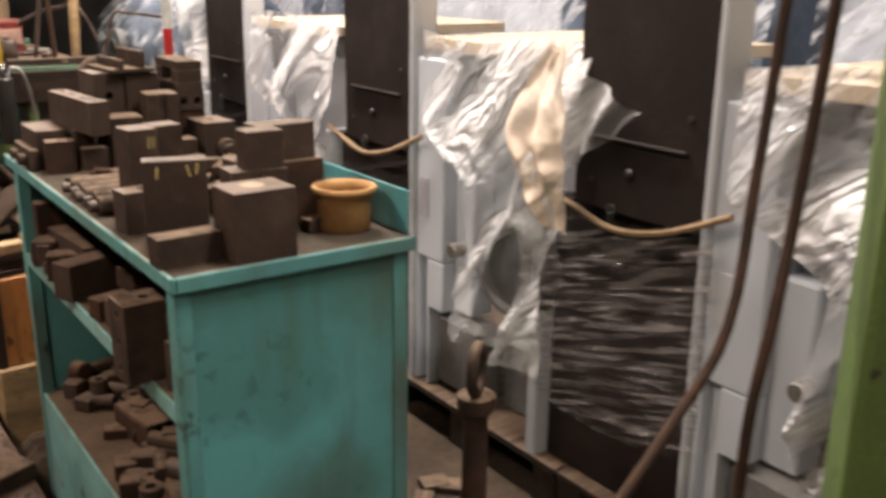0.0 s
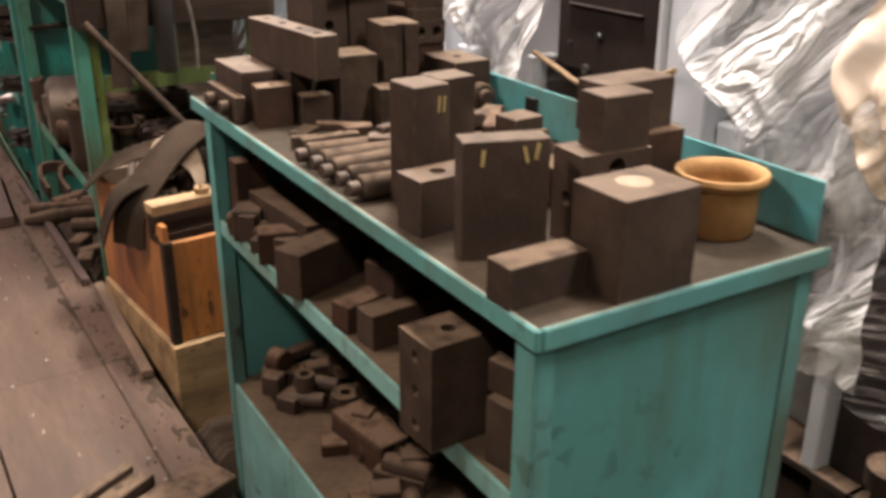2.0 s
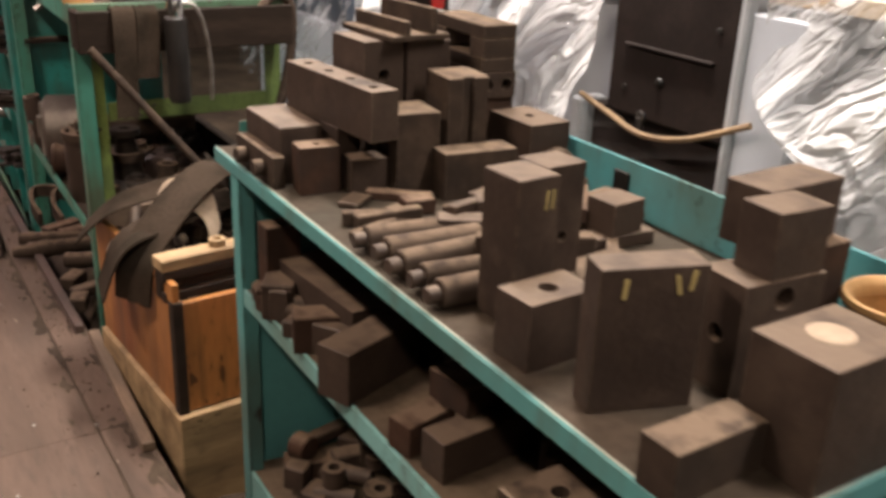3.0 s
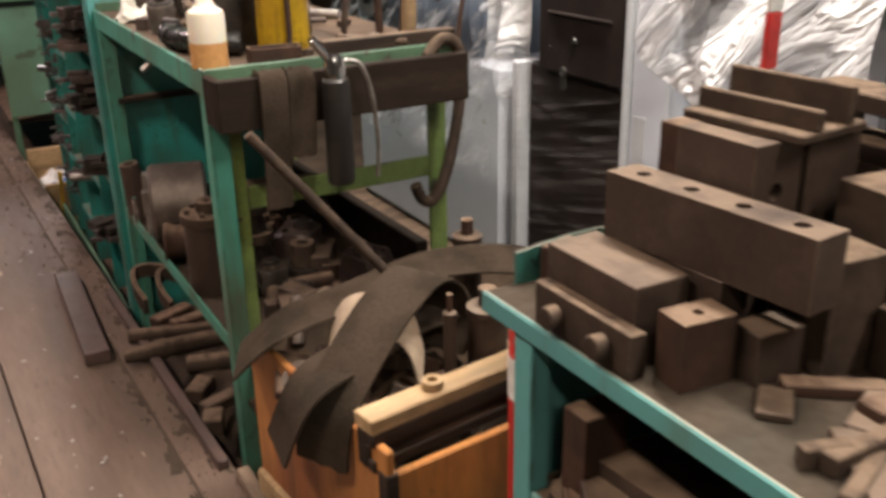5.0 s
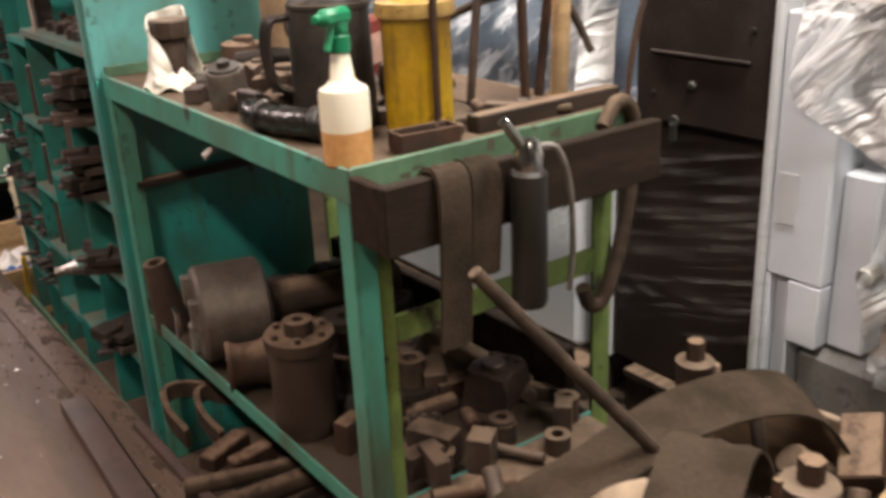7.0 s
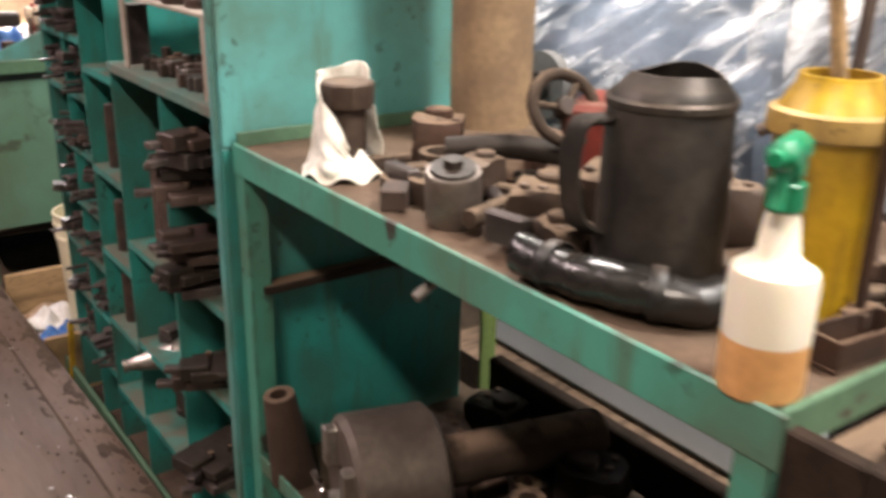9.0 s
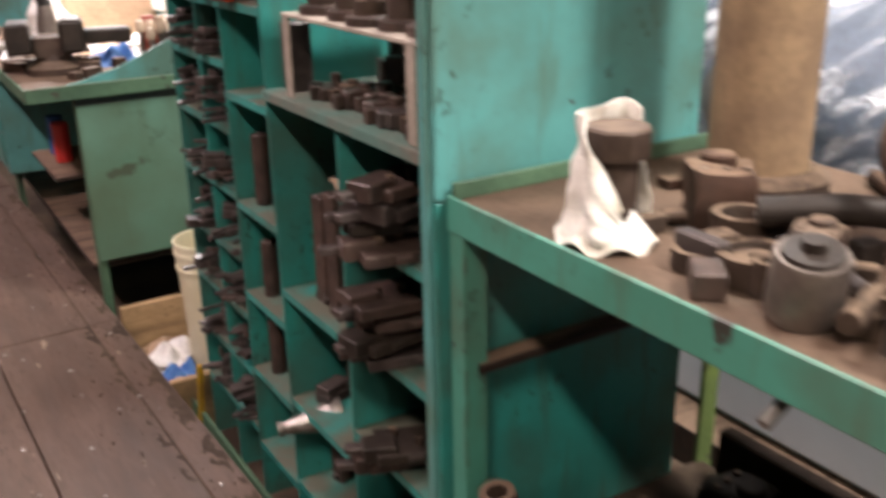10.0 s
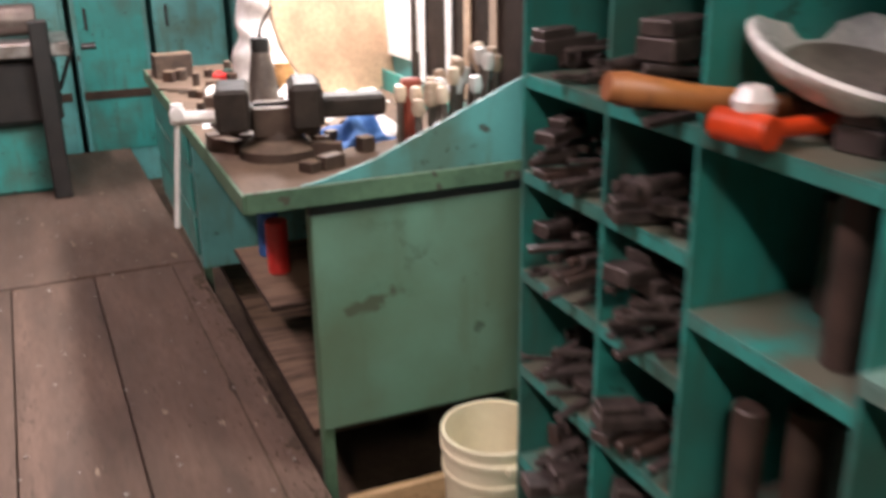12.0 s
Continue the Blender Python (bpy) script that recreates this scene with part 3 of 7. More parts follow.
def rack():
    t = thing("parts_rack", (0, 0, 0), 0, "tall green painted steel pigeonhole rack full of machine parts", "rack")
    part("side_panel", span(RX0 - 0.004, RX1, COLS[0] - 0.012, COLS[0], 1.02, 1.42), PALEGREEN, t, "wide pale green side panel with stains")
    # Same panel below tabletop height, darker: the table's shade put into its paint.
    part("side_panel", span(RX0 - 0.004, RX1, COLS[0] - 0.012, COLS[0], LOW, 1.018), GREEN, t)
    part("post", span(RX0 - 0.012, RX0 + 0.02, COLS[0], COLS[0] + 0.028, LOW, 1.42), PALEGREEN, t)
    for y in COLS[1:]:
        part("divider", span(RX0, RX1, y - 0.004, y + 0.004, LOW + 0.1, RZ1, 0.001), GREEN, t)
    part("divider", span(RX0, RX1, 5.951, 5.959, LOW + 0.1, 1.092, 0.001), GREEN, t)
    part("back_panel", span(RX1 - 0.004, RX1, COLS[0], COLS[-1], LOW + 0.1, 1.42, 0), GREEN, t)
    part("back_panel", span(RX1 - 0.004, RX1, COLS[1], COLS[-1], 1.42, RZ1, 0), GREEN, t)
    part("side_board", span(RX0 - 0.01, RX1 + 0.02, COLS[0] - 0.03, COLS[0] + 0.09, 1.42, 1.452), BLACK, t, "dark board along the top of the side")
    part("top_panel", span(RX0, RX1, COLS[1] - 0.004, COLS[-1] + 0.004, RZ1, RZ1 + 0.012), GREEN, t)
    part("base_rail", span(RX0 - 0.03, RX0 - 0.016, COLS[0], COLS[-1] + 0.25, LOW + 0.06, LOW + 0.16), OLDGREEN, t, "green base rail")

    def shelf(a, b, z, m=GREEN, front=0.0):
        part("shelf", joined(span(RX0 - front, RX1 - 0.006, a + 0.005, b - 0.005, z - 0.004, z, 0.0005), span(RX0 - front, RX0 - front + 0.004, a + 0.005, b - 0.005, z - 0.022, z - 0.004, 0.0005)), m, t)

    shelf(COLS[0], COLS[1], 1.100, PALESHELF2, 0.01)
    for z in (0.87, 0.62, 0.37, 0.10):
        shelf(COLS[0], 5.955, z)
    for z in (0.592, 0.28, 0.02):
        shelf(5.955, COLS[1], z)
    for z in (1.287, 1.055, 0.755, 0.49, 0.25, 0.0):
        shelf(COLS[1], COLS[2], z)
    for c in (2, 3):
        for z in (1.58, 1.287, 1.13, 0.955, 0.775, 0.59, 0.41, 0.23, 0.04):
            shelf(COLS[c], COLS[c + 1], z)
    return t


PALESHELF2 = material("dusty_green_shelf", (0.10, 0.19, 0.16), 0.6, alt=(0.16, 0.14, 0.11), scale=6, bump=0.1)
RACK = rack()
stand = thing("shelf_stand", (0, 0, 0), 0, "small pale steel stand on the rack shelf, carrying flanged parts", "stand")
part("top", span(RX0 + 0.004, RX0 + 0.34, 5.61, 6.21, 1.278, 1.286, 0.001), PALESHELF, stand)
for y in (5.64, 6.18):
    for x in (RX0 + 0.006, RX0 + 0.32):
        part("leg", span(x, x + 0.006, y, y + 0.03, 1.101, 1.278, 0.001), PALESHELF, stand)

# ---- the sloping-sided bench ----
NX0, NX1, NY0, NY1, NZ = 0.158, 0.97, 7.98, 10.22, 0.872


def bench():
    t = thing("fitters_bench", (0, 0, 0), 0, "green painted fitter's bench with a sloping side board", "bench")
    part("benchtop", span(NX0, NX1, NY0, NY1, NZ - 0.035, NZ), DUSTBROWN, t, "oily brown bench top")
    part("top_edge", span(NX0 - 0.008, NX0, NY0 - 0.006, NY1, NZ - 0.05, NZ + 0.002), OLDGREEN, t)
    part("end_edge", span(NX0, NX1, NY0 - 0.008, NY0, NZ - 0.05, NZ + 0.006), OLDGREEN, t)
    bm = bmesh.new()
    tri = [(0.30, NZ + 0.007), (NX1, NZ + 0.007), (NX1, 1.125), (0.50, NZ + 0.055), (0.36, NZ + 0.016)]
    near = [bm.verts.new((x, NY0 - 0.004, z)) for x, z in tri]
    far = [bm.verts.new((x, NY0 + 0.004, z)) for x, z in tri]
    bm.faces.new(near)
    bm.faces.new(far[::-1])
    for k in range(5):
        bm.faces.new((near[k], far[k], far[(k + 1) % 5], near[(k + 1) % 5]))
    bmesh.ops.recalc_face_normals(bm, faces=bm.faces)
    part("side_board", bm, PALEGREEN, t, "sloping green side board")
    part("end_panel", span(0.325, NX1, NY0 + 0.012, NY0 + 0.02, 0.155, 0.79), BENCHGREEN, t, "green end panel with dirty corners")
    # Black strip puts the shade of the gap under the top into colour.
    part("end_top", span(0.325, NX1, NY0 + 0.020, NY0 + 0.05, 0.785, NZ - 0.035), BLACK, t)
    part("back_board", span(NX1, NX1 + 0.015, NY0, NY1, 0.2, 0.95), GREEN, t)
    for y in (NY0 + 0.03, NY1 - 0.05):
        part("leg", span(0.325, 0.36, y, y + 0.035, LOW, NZ - 0.035), OLDGREEN, t)
        part("leg", span(NX1 - 0.05, NX1 - 0.015, y, y + 0.035, LOW, NZ - 0.035), OLDGREEN, t)
    d = part("drawer_unit", span(NX0 + 0.02, NX1 - 0.1, 9.05, NY1 - 0.06, 0.30, NZ - 0.036), PALEGREEN, t)
    for i in range(3):
        part("drawer_front", span(NX0 + 0.010, NX0 + 0.018, 9.09, NY1 - 0.1, 0.34 + 0.17 * i, 0.49 + 0.17 * i), GREEN, d)
    part("under_shelf", span(0.24, 0.62, NY0 + 0.2, NY0 + 0.75, 0.46, 0.475), DARKWOOD, t)
    part("low_board", span(0.31, NX1 - 0.03, NY0 + 0.08, NY1 - 0.06, 0.10, 0.125), DARKWOOD, t)
    return t


BENCHGREEN = material("bench_green", (0.125, 0.255, 0.185), 0.45, edge=(0.06, 0.07, 0.04), edge_size=0.008, alt=(0.10, 0.205, 0.14), scale=2.2, speck=0.1, stain=(0.075, 0.10, 0.055), bump=0.06, wear=(0.06, 0.08, 0.05), wear_at=0.70, chips=2)
BENCH = bench()


# ---- the row of wrapped machines ----
DARKGREY = material("dull_grey_casing", (0.20, 0.195, 0.19), 0.5, alt=(0.12, 0.115, 0.11), scale=4, bump=0.05, stain=(0.06, 0.05, 0.042))
def wrapped_machine(a, fabric=False, seed=0):
    """One machine: a dark upright panel from y = a to a + 0.48, a grey column and a round cowl before it, a board on top."""
    rnd = random.Random(seed)
    X = 1.95
    t = thing("wrapped_machine", (X, a, LOW), 0, "pale grey machine with dark upright panel, wrapped in clear film", "machine", "row of wrapped machines")
    H = -LOW
    pal = part("pallet", span(-0.06, 0.86, -0.9, 0.5, 0.14, 0.165), DARKWOOD, t, "dark wooden pallet")
    for y in (-0.88, -0.4, 0.1, 0.38):
        part("bearer", span(-0.05, 0.85, y, y + 0.11, 0.0, 0.138), DARKWOOD, pal)
    part("body", span(0.12, 0.85, -0.86, 0.0, H + 0.36, H + 1.14, 0.02), MACHINE, t)
    # Lower body in a darker grey than the upper.
    part("plinth", span(0.10, 0.85, -0.86, -0.42, 0.17, H + 0.36, 0.01), DARKGREY, t, "dark grey plinth under the body")
    part("column", span(-0.03, 0.12, -0.20, -0.022, H + 0.388, H + 1.14, 0.006), MACHINE, t)
    part("column_plate", span(-0.03, 0.12, -0.20, -0.098, H + 0.195, H + 0.386, 0.004), MACHINE, t)
    part("channel_flange", span(-0.03, 0.12, -0.039, -0.022, 0.17, H + 0.386, 0.003), MACHINE, t)
    part("channel_flange", span(-0.03, 0.12, -0.109, -0.098, 0.17, H + 0.193, 0.002), MACHINE, t)
    part("channel_back", span(0.004, 0.11, -0.097, -0.040, 0.17, H + 0.386), MACHINE, t)
    part("inset_plate", span(-0.034, -0.0305, -0.105, -0.045, H + 0.55, H + 0.70, 0.001), ENAMELGREY, t, "small inset grey plate")
    part("side_column", span(0.02, 0.12, -0.315, -0.204, H + 0.20, H + 0.72, 0.008), MACHINE, t)
    part("foot_casting", span(0.0, 0.12, -0.40, -0.112, 0.17, H + 0.185, 0.03), DARKGREY, t, "dirty dark grey foot casting")
    part("lower_panel", span(0.0, 0.06, 0.01, 0.60, 0.17, H + 0.772), DARKPANEL, t)
    part("upper_panel", span(-0.04, 0.08, 0.005, 0.495, H + 0.775, H + 1.75, 0.006), DARKPANEL, t, "dark brown upright panel")
    part("ledge", span(-0.055, -0.04, 0.07, 0.43, H + 0.985, H + 0.995), DARKPANEL, t)
    part("knob", lathe([(0, 0), (0.013, 0), (0.015, 0.006), (0.011, 0.014), (0, 0.016)], 14, (-0.04, 0.27, H + 0.90), (0, -90, 0)), BLACK, t, "black knob")
    part("latch", joined(rod(0.020, 0.012, (-0.052, 0.33, H + 0.782), (0, 90, 0), 16), box(0.014, 0.026, 0.06, (-0.047, 0.33, H + 0.722), 0.004)), BLACK, t, "black latch hanging under the panel")
    for y, z in ((0.07, 1.45), (0.42, 1.45), (0.07, 1.08), (0.42, 0.86)):
        part("screw", rod(0.009, 0.006, (-0.041, y, H + z), (0, -90, 0), 10), BLACK, t)
    for y in (0.61, -0.02):
        part("edge_post", span(-0.05, 0.06, y, y + (0.05 if y > 0 else 0.024), 0.15, H + (0.78 if y > 0 else 1.5), 0.006), ENAMELGREY, t, "pale grey edge post")
    part("top_board", span(-0.02, 0.86, -0.90, -0.06, H + 1.17, H + 1.215), SLAB, t, "beige board on top")
    ring = lathe([(0.145, -0.06), (0.160, -0.06), (0.184, -0.035), (0.190, 0.0), (0.184, 0.035), (0.160, 0.06), (0.145, 0.06), (0.145, -0.06)], 40, (-0.02, -0.62, H + 0.50), (0, 90, 0))
    part("cowl", ring, DARKGREY, t, "round grey cowl ring", True)
    # Near-black disc: the dark of the ring's hollow is put into its colour.
    part("hub", rod(0.143, 0.05, (-0.045, -0.62, H + 0.50), (0, 90, 0), 36), DARKPANEL, t, "dark disc standing for the cowl's dark interior", True)
    part("bolt", rod(0.026, 0.06, (-0.12, -0.37, H + 0.50), (0, 90, 0), 10), BARE, t)

    def drape(u, v):
        k = max(0.0, min(1.0, (v - 0.28) / 0.22))
        y = -0.93 + (0.86 - 0.30 * k * k * (3 - 2 * k)) * u
        s = v * v
        z = H + 1.235 - 1.02 * v
        x = -0.04 - 0.20 * math.sin(min(1.0, v * 1.25) * math.pi * 0.5) * (0.75 - 0.55 * u)
        q = 0.86 * u - 1.02 * v
        w = 0.045 * math.sin(11 * q + seed) + 0.05 * abs(math.sin(7.5 * q + 1.1 * u + 2 * seed)) + 0.03 * noise.noise(Vector((14 * q, 2 * u, seed)))
        w += 0.05 * noise.noise(Vector((4 * u, 3 * v, 1.7 * seed))) + 0.018 * noise.noise(Vector((18 * u + 9 * v, 6 * v, seed)))
        return (x - 0.05 * s + w * (0.25 + v) * 0.8, y, z + 0.02 * math.sin(6 * u + seed))

    part("plastic_wrap", grid(drape, 44, 44), FILM, t, "crumpled clear plastic film hanging down the front", True)

    def band(u, v):
        y = -0.06 + 0.76 * u
        sag = 0.05 * math.sin(math.pi * u)
        z = H + 0.80 - sag - (0.68 - 0.03) * v
        return (-0.066 + 0.012 * noise.noise(Vector((5 * u, 22 * v, seed))) - 0.012 * math.sin(math.pi * u), y, z)

    part("stretch_band", grid(band, 26, 40), NETFILM if a < 2 else NETFILM2, t, "dark stretch film with pale streaks that stand for highlights", True)
    if a < 4:
        part("film_rope", hose([(-0.06, -0.10, H + 0.86), (-0.08, 0.1, H + 0.775), (-0.085, 0.28, H + 0.745), (-0.08, 0.44, H + 0.775), (-0.06, 0.6, H + 0.80)], 0.010, 6), TUBECARD, t, "twisted rope of film")
    if fabric:
        def cloth(u, v):
            near = 0.50 - 0.03 * math.sin(3 * v) - 0.07 * v
            far = 0.55 + 0.13 * math.sin(min(1.0, v / 0.62) * 1.571) - 0.12 * max(0.0, v - 0.62) / 0.38
            y = near + (far - near) * u + 0.012 * noise.noise(Vector((3 * u, 7 * v, 2)))
            x = -0.10 - 0.06 * math.sin(v * 2.6) + 0.012 * math.sin(11 * u + 3 * v) * (0.3 + v) + 0.018 * noise.noise(Vector((4 * u, 5 * v, 9)))
            return (x, y, H + 1.23 - 0.53 * v + 0.03 * u * v + 0.012 * math.sin(8 * u))
        part("paper_drape", grid(cloth, 26, 32), TANFILM, t, "creased brown paper hanging over the edge post", True)

        def wing(u, v):
            return (-0.10 - 0.04 * u + 0.02 * math.sin(14 * u + 5 * v), 0.51 - 0.34 * u, H + 1.22 - 0.13 * u - v * 0.36 * (1 - 0.96 * u))
        part("film_wing", grid(wing, 20, 14), FILM, t, "flap of clear film stretched off the post", True)
    return t


ENAMELGREY = material("pale_grey_enamel", (0.49, 0.50, 0.52), 0.4, alt=(0.44, 0.45, 0.47), scale=5, bump=0.02, speck=0.05)
for i, a in enumerate((0.14, 1.53, 2.91, 4.375)):
    wrapped_machine(a, fabric=(i == 1), seed=3 * i + 1)


def wrapped_crate(x, y, h, w, d, seed):
    t = thing("wrapped_case", (x, y, LOW), 0, "tall machine case shrouded in shiny clear plastic", "machine case", "cases behind the wrapped machines")
    part("body", span(0, d, -w / 2, w / 2, 0.1, h, 0.03), MACHINE if seed % 2 else BLUEGREY, t)
    part("pallet", span(-0.04, d + 0.04, -w / 2 - 0.04, w / 2 + 0.04, 0, 0.1), DARKWOOD, t)

    def sheet(u, v):
        q = Vector((5 * u, 5 * v, seed))
        return (-0.05 - 0.10 * v + 0.06 * noise.noise(q) + 0.02 * noise.noise(q * 4), -w / 2 - 0.04 + (w + 0.08) * u, h + 0.03 - (h - 0.2) * v)
    part("shroud", grid(sheet, 36, 30), SILVERFILM, t, "", True)
    return t


BLUEGREY = material("blue_machine_paint", (0.15, 0.185, 0.24), 0.4, alt=(0.06, 0.08, 0.11), scale=3, bump=0.02)
for i in range(6):
    wrapped_crate(3.5 + 0.2 * (i % 2), 0.2 + 1.5 * i, 1.95 + 0.15 * (i % 3), 1.35, 1.0, i)


# ---- things on the shelf table ----
def steel_block(x, y, z, sx, sy, h, turn=0.0, holes=(), mat=STEEL, label="dark oily steel block with a dusty top", group="steel blocks on the shelf table"):
    bm = holed(sx, sy, h, holes) if holes else box(sx, sy, h, bevel=0.0014)
    return solid("steel_block", bm, mat, (x, y, z), turn, label, "steel block", group)


Z = AZ + 0.001
CHALK = material("yellow_chalk", (0.55, 0.42, 0.16), 0.9, bump=0.1)
cube = steel_block(0.722, 1.684, Z, 0.132, 0.104, 0.143, 1, label="large dark steel cube with a pale paper-like disc on top")
# Flat pale label lying on the cube.
part("worn_disc", lathe([(0, 0.0012), (0.022, 0.0012), (0.025, 0.0)], 20, (0.0, 0.006, 0.143)), DRAPE, cube, "pale paper-like disc")
steel_block(0.588, 1.715, Z, 0.128, 0.051, 0.060, 2, mat=DUSTY, label="low dusty steel bar lying before a cube")
tall = steel_block(0.628, 1.861, Z, 0.128, 0.046, 0.176, -18, label="tall dark steel plate block standing on edge, yellow chalk marks", mat=STEEL)
for x, z, tilt in ((-0.036, 0.140, 6), (0.030, 0.142, -12), (0.042, 0.146, 10)):
    part("chalk_mark", box(0.005, 0.0012, 0.024, (x, -0.0236, z), 0.0003, (0, tilt, 0)), CHALK, tall, "yellow chalk mark")
steel_block(0.792, 1.838, Z, 0.124, 0.074, 0.144, -4, (("front", 3, 0.015, 0.05), ("left", 1, 0.012, 0.05)), label="dark steel block with three bored holes")
steel_block(0.806, 1.832, Z + 0.144, 0.084, 0.060, 0.082, -3, label="dark steel block lying on a bored block")
steel_block(0.913, 1.886, Z, 0.108, 0.076, 0.145, 2, mat=RUST, label="brown rusty steel block behind a bored block")
steel_block(0.886, 1.902, Z + 0.145, 0.140, 0.070, 0.080, 3, label="dark dusty steel block lying on a rusty block")
steel_block(0.905, 1.785, Z, 0.05, 0.035, 0.03, 12, mat=DUSTY, label="small pale offcut between steel blocks")
steel_block(0.604, 2.000, Z, 0.108, 0.066, 0.090, 4, (("top", 1, 0.013, 0.05),), label="dusty steel block with one bored hole")
column = steel_block(0.634, 2.110, Z, 0.068, 0.074, 0.205, 4, label="tall dark steel column block with yellow marks")
for x in (0.012, 0.022):
    part("chalk_mark", box(0.004, 0.0012, 0.026, (x, -0.0376, 0.160), 0.0003, (0, 5, 0)), CHALK, column, "yellow chalk mark")
steel_block(0.704, 2.138, Z, 0.068, 0.062, 0.204, 4, (("front", 1, 0.008, 0.03),), label="tall dark steel block behind a column block")
steel_block(0.790, 2.120, Z, 0.13, 0.055, 0.045, 8, mat=DUSTY, label="flat dusty bar behind a column block")
steel_block(0.830, 2.030, Z, 0.11, 0.06, 0.06, 4, mat=RUST, label="low rusty bar behind a plate block")
steel_block(0.866, 2.572, Z, 0.148, 0.058, 0.088, -5, mat=DUSTY, label="dusty bright-topped steel bar")
steel_block(0.942, 2.262, Z, 0.070, 0.062, 0.078, 6, label="small dark steel block near the back lip")
steel_block(0.985, 2.345, Z, 0.085, 0.05, 0.05, 14, mat=DUSTY, label="low dusty block near the back lip")
bolted = steel_block(1.002, 2.595, Z, 0.092, 0.135, 0.130, 1, (("top", 1, 0.010, 0.04),), label="dark steel block with a round boss on its end")
part("boss", joined(rod(0.030, 0.03, (0.012, -0.067, 0.055), (90, 0, 0), 20), rod(0.018, 0.045, (0.012, -0.067, 0.055), (90, 0, 0), 14)), DUSTY, bolted, "round dusty boss", True)
steel_block(0.600, 2.850, Z, 0.084, 0.180, 0.108, 0, label="dusty steel block beside a long bored bar")
jaw = steel_block(0.546, 2.835, Z, 0.024, 0.195, 0.060, 0, mat=DUSTY, label="stepped dusty steel jaw with round pins")
for y in (-0.05, 0.045):
    part("pin", rod(0.016, 0.022, (-0.012, y, 0.030), (0, -90, 0), 16), DUSTY, jaw, "dusty round pin", True)
steel_block(0.640, 3.000, Z, 0.062, 0.055, 0.066, 10, mat=RUST, label="small rusty block at the table corner")
steel_block(0.606, 2.706, Z, 0.076, 0.050, 0.088, -6, (("top", 1, 0.007, 0.03),), mat=RUST, label="small rusty brown steel block")
steel_block(0.690, 2.672, Z, 0.074, 0.048, 0.066, -4, label="small dark block under a bored bar")
steel_block(0.684, 2.820, Z, 0.070, 0.200, 0.109, 3, label="dark steel block carrying a long bored bar")
steel_block(0.680, 2.764, Z + 0.109, 0.056, 0.320, 0.090, 5, (("top", 4, 0.010, 0.03),), label="long dark steel bar with four bored holes")
steel_block(0.776, 2.665, Z, 0.086, 0.098, 0.150, -6, mat=DUSTY, label="dusty steel block in the back group")
back = steel_block(0.764, 2.815, Z, 0.086, 0.130, 0.258, 2, (("front", 2, 0.012, 0.04),), label="tall dusty steel block at the back of the table")
notched = steel_block(0.880, 2.668, Z, 0.088, 0.090, 0.208, -6, mat=DUSTY, label="notched dusty steel block")
part("rib", box(0.030, 0.012, 0.208, (0.024, -0.051, 0), 0.0014), DUSTY, notched)
part("rib", box(0.030, 0.012, 0.208, (-0.028, -0.051, 0), 0.0014), DUSTY, notched)
steel_block(0.862, 2.820, Z, 0.096, 0.150, 0.255, 0, label="tall dark steel block at the back")
steel_block(0.985, 2.780, Z, 0.082, 0.200, 0.150, -3, mat=RUST, label="rusty brown steel beam in the back stack")
steel_block(0.985, 2.775, Z + 0.150, 0.082, 0.205, 0.050, -5, (("front", 2, 0.012, 0.03),), label="dark steel bar lying on a stack")
solid("slotted_bar", joined(box(0.076, 0.200, 0.026, (0, 0, 0)), box(0.076, 0.200, 0.026, (0, 0, 0.064)), box(0.076, 0.050, 0.038, (0, 0.075, 0.026)), box(0.076, 0.050, 0.038, (0, -0.075, 0.026))), DUSTY,
      (0.982, 2.775, Z + 0.2002), -2, "dusty slotted steel bar on top of a stack", "slotted bar")
steel_block(0.880, 2.960, Z, 0.14, 0.10, 0.225, 0, mat=RUST, label="rusty steel block at the table's far end")
angle = solid("angle_iron", joined(box(0.13, 0.19, 0.012, (0, 0, 0)), box(0.012, 0.19, 0.048, (0.03, 0, 0.012)), box(0.012, 0.19, 0.026, (-0.03, 0, 0.012))), DUSTY, (0.826, 2.82, Z + 0.2585), 4,
              "dusty steel channel piece lying on steel blocks", "angle iron")
strip = thing("warning_strip", (1.048, 3.03, AZ), 0, "narrow red and white striped warning strip standing on the table", "warning strip")
for i in range(7):
    part("stripe", span(-0.014, 0.014, -0.005, 0.005, 0.002 + 0.09 * i, 0.09 + 0.09 * i, 0.001), RED if i % 2 else WHITE, strip)

pot = thing("brass_pot", (0.972, 1.768, Z), 0, "orange-brown brass pot with a flared rim", "pot")
part("bowl", lathe([(0.0, 0.0), (0.054, 0.0), (0.058, 0.006), (0.060, 0.074), (0.054, 0.074), (0.052, 0.012), (0.0, 0.012)], 40), COPPER, pot, "", True)
part("rim", lathe([(0.053, 0.0745), (0.060, 0.0745), (0.069, 0.082), (0.073, 0.090), (0.071, 0.097), (0.066, 0.098), (0.058, 0.092), (0.053, 0.082), (0.053, 0.0745)], 40), COPPER, pot, "flared rolled rim", True)

for i in range(5):
    bar = thing("round_bar", (0.550 + 0.006 * (i % 2), 2.392 - 0.056 * i, Z + 0.022), -96 + 4 * (i % 3), "short dusty round steel bar lying on the table", "round bar", "row of round bars")
    part("shaft", rod(0.022, 0.15 + 0.015 * (i % 2), (0, 0, 0), (-90, 0, 0), 18), DUSTY, bar, "", True)
    part("neck", rod(0.013, 0.02, (0, 0, 0), (90, 0, 0), 14), STEEL, bar, "", True)

